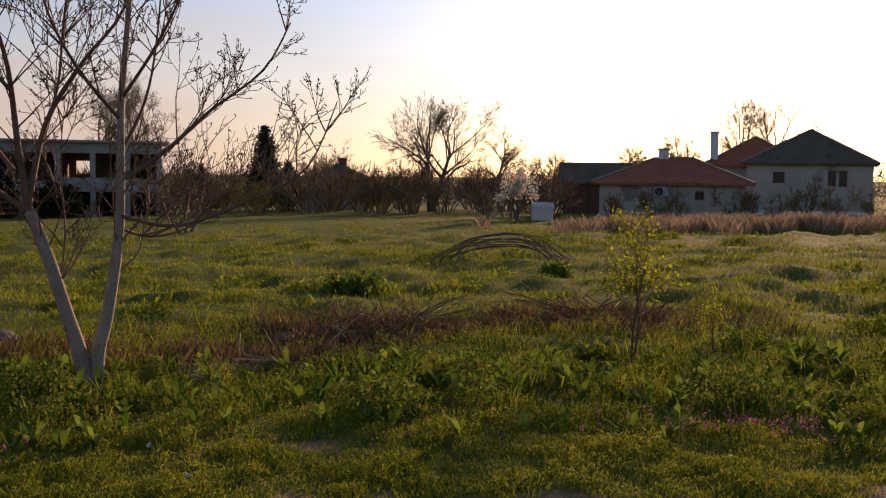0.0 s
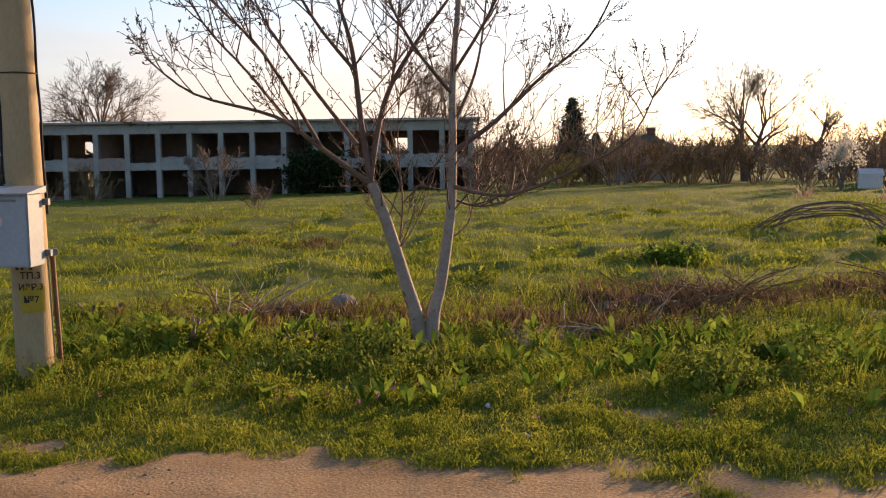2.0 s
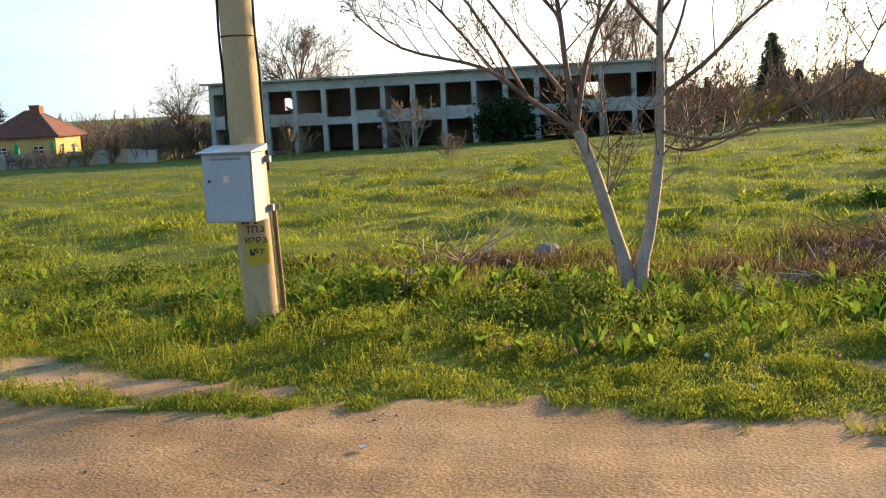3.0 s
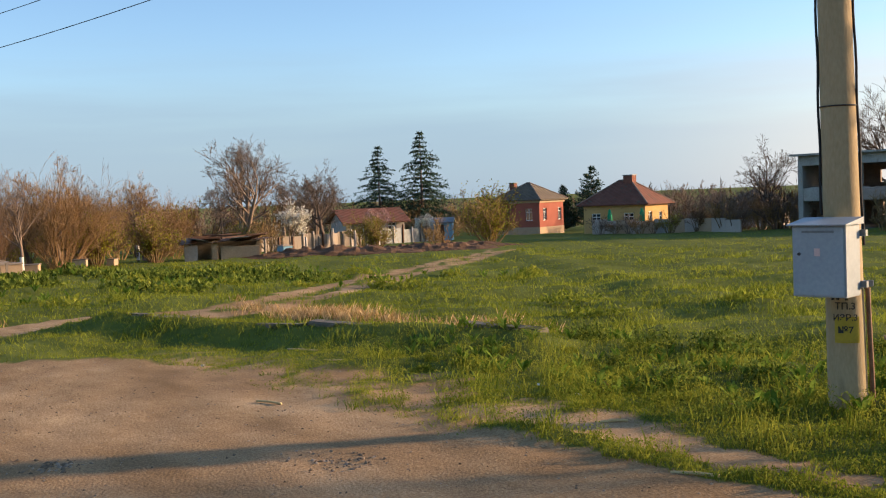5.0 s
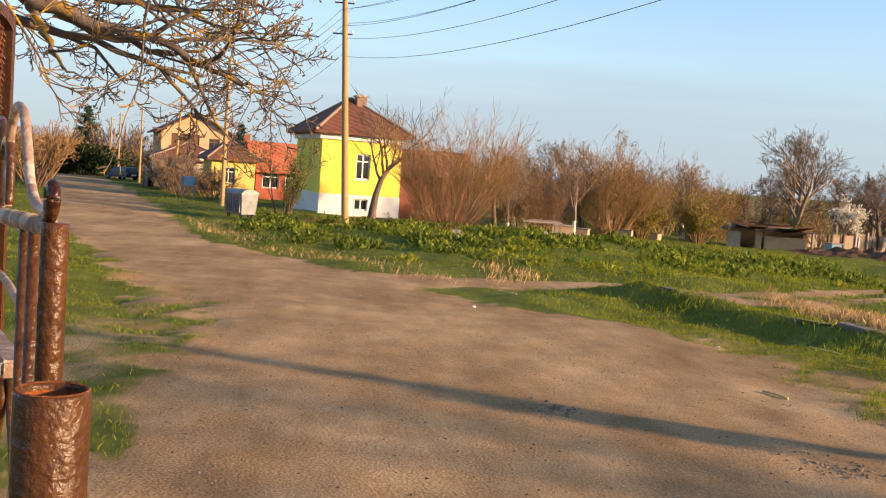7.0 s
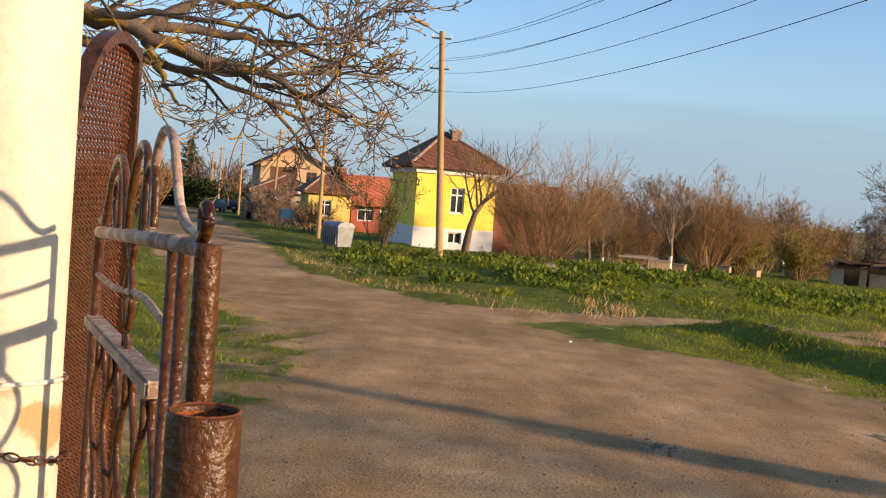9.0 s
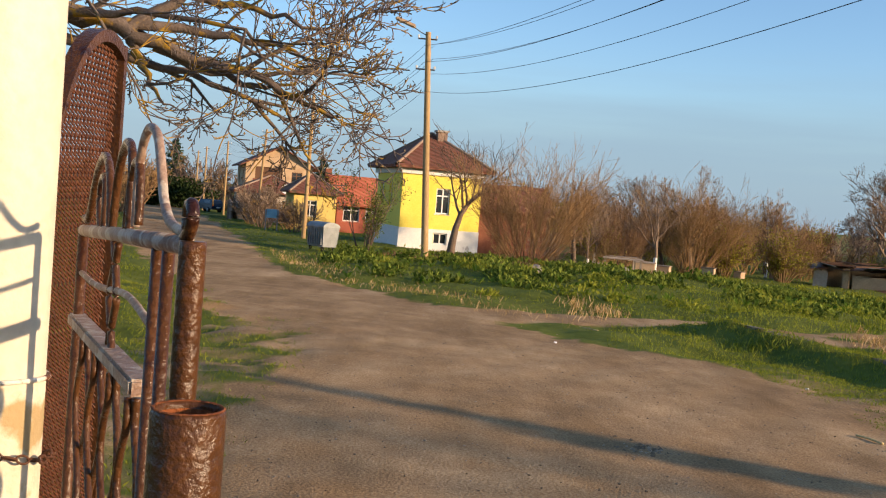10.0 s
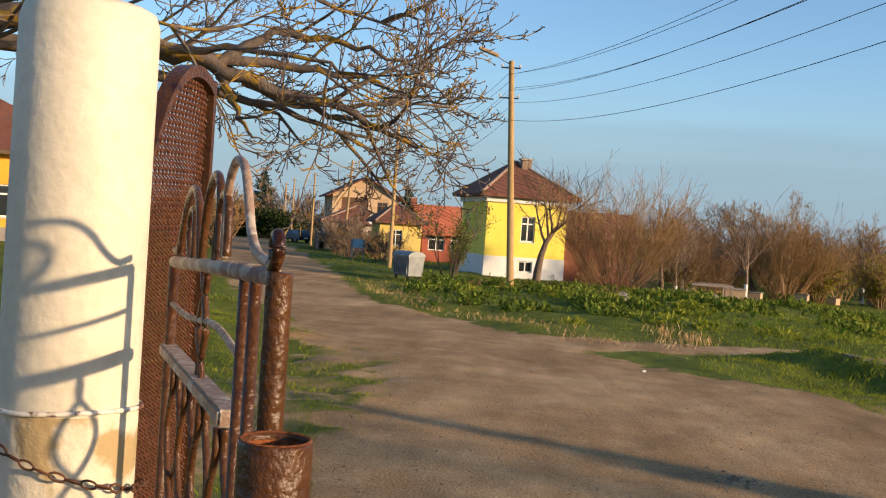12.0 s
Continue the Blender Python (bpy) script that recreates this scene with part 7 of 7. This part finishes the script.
worn = np.maximum(worn - 0.6 * np.exp(-((x + 15) / 5) ** 2 - ((y - 4.2) / 2.6) ** 2), 0.2) * (1 - 0.4 * np.clip((-3.5 - x) / 2, 0, 1) * np.clip((19 - r) / 4, 0, 1))
h = 0.062 * tall * near * worn * (0.55 + 0.45 * size ** 0.5) * rg.uniform(0.5, 1.3, len(x))
stuff("field_grass", *blades(rg, x, y, h, 0.0085 * size * rg.uniform(0.6, 1.4, len(x)), 1.3), LEAF_GRASS, "uneven spring grass over the field", "grass")

# finer undergrowth near the verge
x, y, r = polar_points(rg, 130000, 8.5, 32, -32, 80)
stuff("short_grass", *blades(rg, x, y, 0.042 * np.clip(r / 12, 0.8, 2) * rg.uniform(0.5, 1.4, len(x)), 0.007 * np.clip(r / 12, 0.7, 2.5), 0.9), LEAF_GRASS, "short dense grass under the taller blades", "grass")

# sparse turf by the gate and on the worn strip
x, y = rg.uniform(-20, -4.0, 120000), rg.uniform(-5.2, 7.5, 120000)
ok = (dirt(x, y) < rg.uniform(0.1, 0.75, len(x))) & ((y < -0.8) | (y > 4.0))
x, y = x[ok], y[ok]
stuff("worn_turf", *blades(rg, x, y, rg.uniform(0.02, 0.055, len(x)), 0.0055, 1.2), LEAF_WEED, "sparse short turf on trodden earth", "grass")

# scattered darker, taller clumps
cx, cy, cr = polar_points(rg, 420, 9, 60, -32, 75, 0.2)
k = rg.integers(0, len(cx), 42000)
wide = 0.10 + 0.012 * cr[k]
x, y = cx[k] + rg.normal(size=len(k)) * wide, cy[k] + rg.normal(size=len(k)) * wide * 0.8
h = (0.09 + 0.0022 * cr[k]) * rg.uniform(0.5, 1.3, len(k))
stuff("grass_clumps", *blades(rg, x, y, h, 0.007 * np.clip(cr[k] / 12, 0.8, 3.5), 0.7), LEAF_GRASS, "darker taller clumps of grass", "grass")


def hummock(x, y):
    """Height of the leafy weed cover in the verge: rounded hummocks with gaps."""
    return np.clip(0.5 + 0.75 * wave(x, y, 1.25, 2.2) + 0.4 * wave(x, y, 0.52, 6.0), 0.05, 1.5)


# low leafy weeds along the road edge
x, y, r = polar_points(rg, 420000, 4.4, 14, -34, 72, 0.7)
dens = np.clip(0.35 + 0.65 * hummock(x, y), 0.05, 1)
ok = rg.random(len(x)) < dens
x, y, r = x[ok], y[ok], r[ok]
rise = 0.055 + 0.13 * np.clip((r - 6.6) / 2.0, 0, 1)
c = np.stack([x, y, ground_z(x, y) + rise * 1.15 * hummock(x, y) * np.clip(1.1 - dirt(x, y) * 1.4, 0.1, 1) * rg.random(len(x)) ** 0.45], 1)
v, f = leaf_quads(rg, c, 0.020, 0.011, up=0.5)
stuff("low_weeds", v, f, LEAF_WEED, "yellow-green low leafy weeds along the road edge", "weeds")

# dense short grass right up to the road edge
x, y, r = polar_points(rg, 150000, 4.6, 10.5, -34, 74, 0.7)
stuff("edge_grass", *blades(rg, x, y, rg.uniform(0.025, 0.085, len(x)) * (0.5 + 0.6 * hummock(x, y)), 0.0055, 0.8), LEAF_WEED, "short dense grass along the road edge", "grass")

# thin stalks above the weeds
x, y, r = polar_points(rg, 26000, 6.2, 13, -34, 70, 0.35)
ok = hummock(x, y) > 0.6
x, y, r = x[ok], y[ok], r[ok]
stuff("verge_grass", *blades(rg, x, y, rg.uniform(0.08, 0.24, len(x)) * np.clip((r - 5) / 3, 0.3, 1), 0.006, 0.35), LEAF_WEED, "thin weed stalks above the low cover", "grass")


def dock_plants(n, seed, area, size, name, label, mat, upright=0.9, gaps=0.5, lean=0.65):
    """Rosettes of broad pointed leaves."""
    rng = np.random.default_rng(seed)
    vs, fs, k = [], [], 0
    for i in range(n):
        px, py = rng.uniform(area[0], area[1]), rng.uniform(area[2], area[3])
        if dirt(px, py) > 0.35 or rng.random() > lean + gaps * float(wave(px, py, 2.6, 5.0)):
            continue
        pz = gz(px, py)
        for j in range(rng.integers(6, 12)):
            a = rng.uniform(0, 6.283)
            ln = size * rng.uniform(0.55, 1.25)
            wd = ln * rng.uniform(0.2, 0.3)
            d = np.array([math.cos(a), math.sin(a)])
            s = np.array([-d[1], d[0]])
            el = upright * rng.uniform(0.7, 1.25)
            prof = ((0.0, 0.03, 0.0), (0.35, 0.8, 0.42), (0.7, 0.85, 0.8), (1.0, 0.05, 0.95))
            rows = []
            for t, w, up in prof:
                reach = ln * (t * math.cos(el) + 0.12 * t * t)
                hgt = ln * up * math.sin(el)
                for q in (-1, 1):
                    rows.append((px + d[0] * reach + s[0] * q * wd * w / 2, py + d[1] * reach + s[1] * q * wd * w / 2, pz + hgt + 0.01))
            vs += rows
            for t in range(3):
                fs.append((k + 2 * t, k + 2 * t + 1, k + 2 * t + 3, k + 2 * t + 2))
            k += 8
    stuff(name, vs, fs, mat, label, "weeds")


dock_plants(560, 201, (-12, 7, 6.6, 9.8), 0.17, "dock_weeds", "clumps of broad-leaved dock in the verge", LEAF_DOCK)
dock_plants(200, 202, (-7, 6, 8.0, 9.9), 0.23, "dock_weeds", "taller clumps of dock leaves", LEAF_DOCK)
dock_plants(700, 203, (-46, -25, -3, 20), 0.23, "bank_weeds", "dense dark green leaves on the bank", LEAF_DOCK, 0.9, 1.0, 0.35)
dock_plants(620, 204, (-42, -31, 0, 16), 0.28, "bank_weeds", "upright broad leaves on the bank", LEAF_DARK, 1.1, 1.1, 0.4)


def weed_mounds(n, seed, area, radius, high, leaf, mat, name, label, per=260):
    """Rounded leafy mounds of uneven size, thick with small leaves."""
    rng = np.random.default_rng(seed)
    cs = []
    for i in range(n):
        px, py = rng.uniform(area[0], area[1]), rng.uniform(area[2], area[3])
        if dirt(px, py) > 0.25 or wave(px, py, 4.1, seed) < -0.15:
            continue
        k = rng.uniform(0.45, 1.2)
        d = rng.normal(size=(int(per * k), 3))
        d /= np.linalg.norm(d, axis=1, keepdims=True)
        d[:, 2] = np.abs(d[:, 2])
        d *= rng.uniform(0.55, 1.05, (len(d), 1)) * (0.85 + 0.3 * np.sin(d[:, :1] * 5 + i) * np.cos(d[:, 1:2] * 4 + i))
        q = d * np.array([radius * k * rng.uniform(0.8, 1.5), radius * k, high * k * rng.uniform(0.6, 1.2)])
        q[:, 2] += ground_z(px + q[:, 0], py + q[:, 1])
        q[:, 0] += px
        q[:, 1] += py
        cs.append(q)
    v, f = leaf_quads(rng, np.concatenate(cs), leaf, leaf * 0.42, up=0.7)
    stuff(name, v, f, mat, label, "weeds")


weed_mounds(150, 211, (-43, -25, -3, 17), 0.7, 0.34, 0.17, LEAF_DARK, "leafy_weeds", "mounds of dark leafy weeds on the bank", 200)
weed_mounds(120, 212, (-52, -22, -2, 22), 0.6, 0.25, 0.14, LEAF_WEED, "leafy_weeds", "low yellow-green mounds of weeds", 150)
weed_mounds(95, 213, (-11, 6, 7.4, 10.6), 0.34, 0.24, 0.055, LEAF_DARK, "verge_weeds", "dark green leafy mounds in the verge", 520)
weed_mounds(90, 214, (-12, 7, 6.2, 9.0), 0.30, 0.16, 0.034, LEAF_WEED, "verge_weeds", "low yellow-green mounds in the verge", 620)
weed_mounds(120, 215, (-16, 12, 12, 40), 0.6, 0.22, 0.10, LEAF_GRASS, "field_weeds", "soft green mounds in the field", 260)

# dry grass tufts and dead weed patches
def tufts(n, seed, spots, h, mat, name, label, w=0.008):
    rng = np.random.default_rng(seed)
    xs, ys = [], []
    for cx, cy, sx, sy, k in spots:
        m = int(n * k)
        centres = rng.normal(size=(max(m // 25, 1), 2)) * (sx, sy) + (cx, cy)
        pick = centres[rng.integers(0, len(centres), m)] + rng.normal(size=(m, 2)) * (0.12 + 0.1 * h)
        xs.append(pick[:, 0])
        ys.append(pick[:, 1])
    xs, ys = np.concatenate(xs), np.concatenate(ys)
    stuff(name, *blades(rng, xs, ys, h * rng.uniform(0.4, 1.2, len(xs)), w, 0.7), mat, label, "grass")


tufts(2600, 301, ((-17.2, 8.9, 1.4, 0.35, 1), (-13.2, 9.2, 0.7, 0.4, 0.5), (-21.6, 3.6, 1.2, 0.4, 0.15)), 0.17, LEAF_DRY,
      "dry_grass", "tufts of straw-coloured dry grass", 0.010)
t = rg.random(1500)
x = np.interp(t, [0, 0.35, 0.5, 1], [-17.8, -22.7, -25.7, -34]) + rg.normal(size=1500) * 0.5 - 0.5
y = np.interp(t, [0, 0.35, 0.5, 1], [1.3, -1.7, -3.4, -5.4]) + np.abs(rg.normal(size=1500)) * 0.8 + 0.35
stuff("dry_stalks", *blades(rg, x, y, rg.uniform(0.03, 0.15, 1500), 0.0035, 0.8), LEAF_DRY, "scattered straw stalks along the grassy road edge", "grass")
tufts(2400, 302, ((-0.4, 12.2, 1.0, 0.6, 1), (2.4, 12.6, 1.1, 0.7, 1), (-4.9, 10.6, 0.8, 0.5, 0.8), (-1.6, 10.3, 0.9, 0.3, 0.6), (-9.0, 22, 0.8, 0.5, 0.3), (-20, 36, 1.2, 0.6, 0.3), (-44.5, 1.2, 1.6, 1.2, 0.7), (-41, -0.6, 1.5, 0.7, 0.4), (-36, 3.0, 1.5, 0.8, 0.3)), 0.2, LEAF_DEAD,
      "dead_weeds", "patches of brown dead weed stalks", 0.012)
tufts(9000, 303, ((11.5, 43.5, 2.6, 1.5, 0.5), (17, 42.5, 2.6, 1.5, 0.5)), 0.62, material("reddish_dry_reeds", srgb("8f7a62"), srgb("b8a286"), 0.9, 1, 6, 0.0, translucent=0.3, island=0.6),
      "dry_reeds", "stand of reddish dry reeds", 0.008)


def far_woods():
    """A belt of leafless woodland along the horizon: many fine upright twigs."""
    rng = np.random.default_rng(320)
    n = 52000
    a = np.radians(rng.uniform(-40, 118, n))
    r = rng.uniform(150, 185, n)
    x, y = -np.sin(a) * r, np.cos(a) * r
    top = 4.6 + 1.7 * wave(a * 100, r * 0.1, 5.0, 1.0) + 1.0 * wave(a * 100, r * 0.1, 1.7, 3.0)
    z = ground_z(x, y) + np.maximum(top, 2.2) * rng.uniform(0, 0.9, n)
    v, f = leaf_quads(rng, np.stack([x, y, z], 1), 1.7, 0.10, up=1.6)
    stuff("far_woods", v, f, BARK_FAR, "distant belt of leafless woodland along the horizon", "trees")


far_woods()

# purple dead-nettle in flower along the verge
rf = np.random.default_rng(330)
x = np.concatenate([rf.normal(2.3, 0.45, 70), rf.normal(-3.0, 1.6, 30)])
y = np.concatenate([rf.normal(6.8, 0.22, 70), rf.normal(6.6, 0.3, 30)])
v, f = leaf_quads(rf, np.repeat(np.stack([x, y, ground_z(x, y) + 0.10], 1), 5, axis=0) + rf.normal(size=(500, 3)) * 0.012, 0.026, 0.012, up=1.2)
stuff("dead_nettle", v, f, material("purple_flowers", srgb("7c4a66"), srgb("a06c88"), 0.8, 4, 20, 0.0, translucent=0.4, island=0.5), "small purple flower spikes in the verge", "flowers")
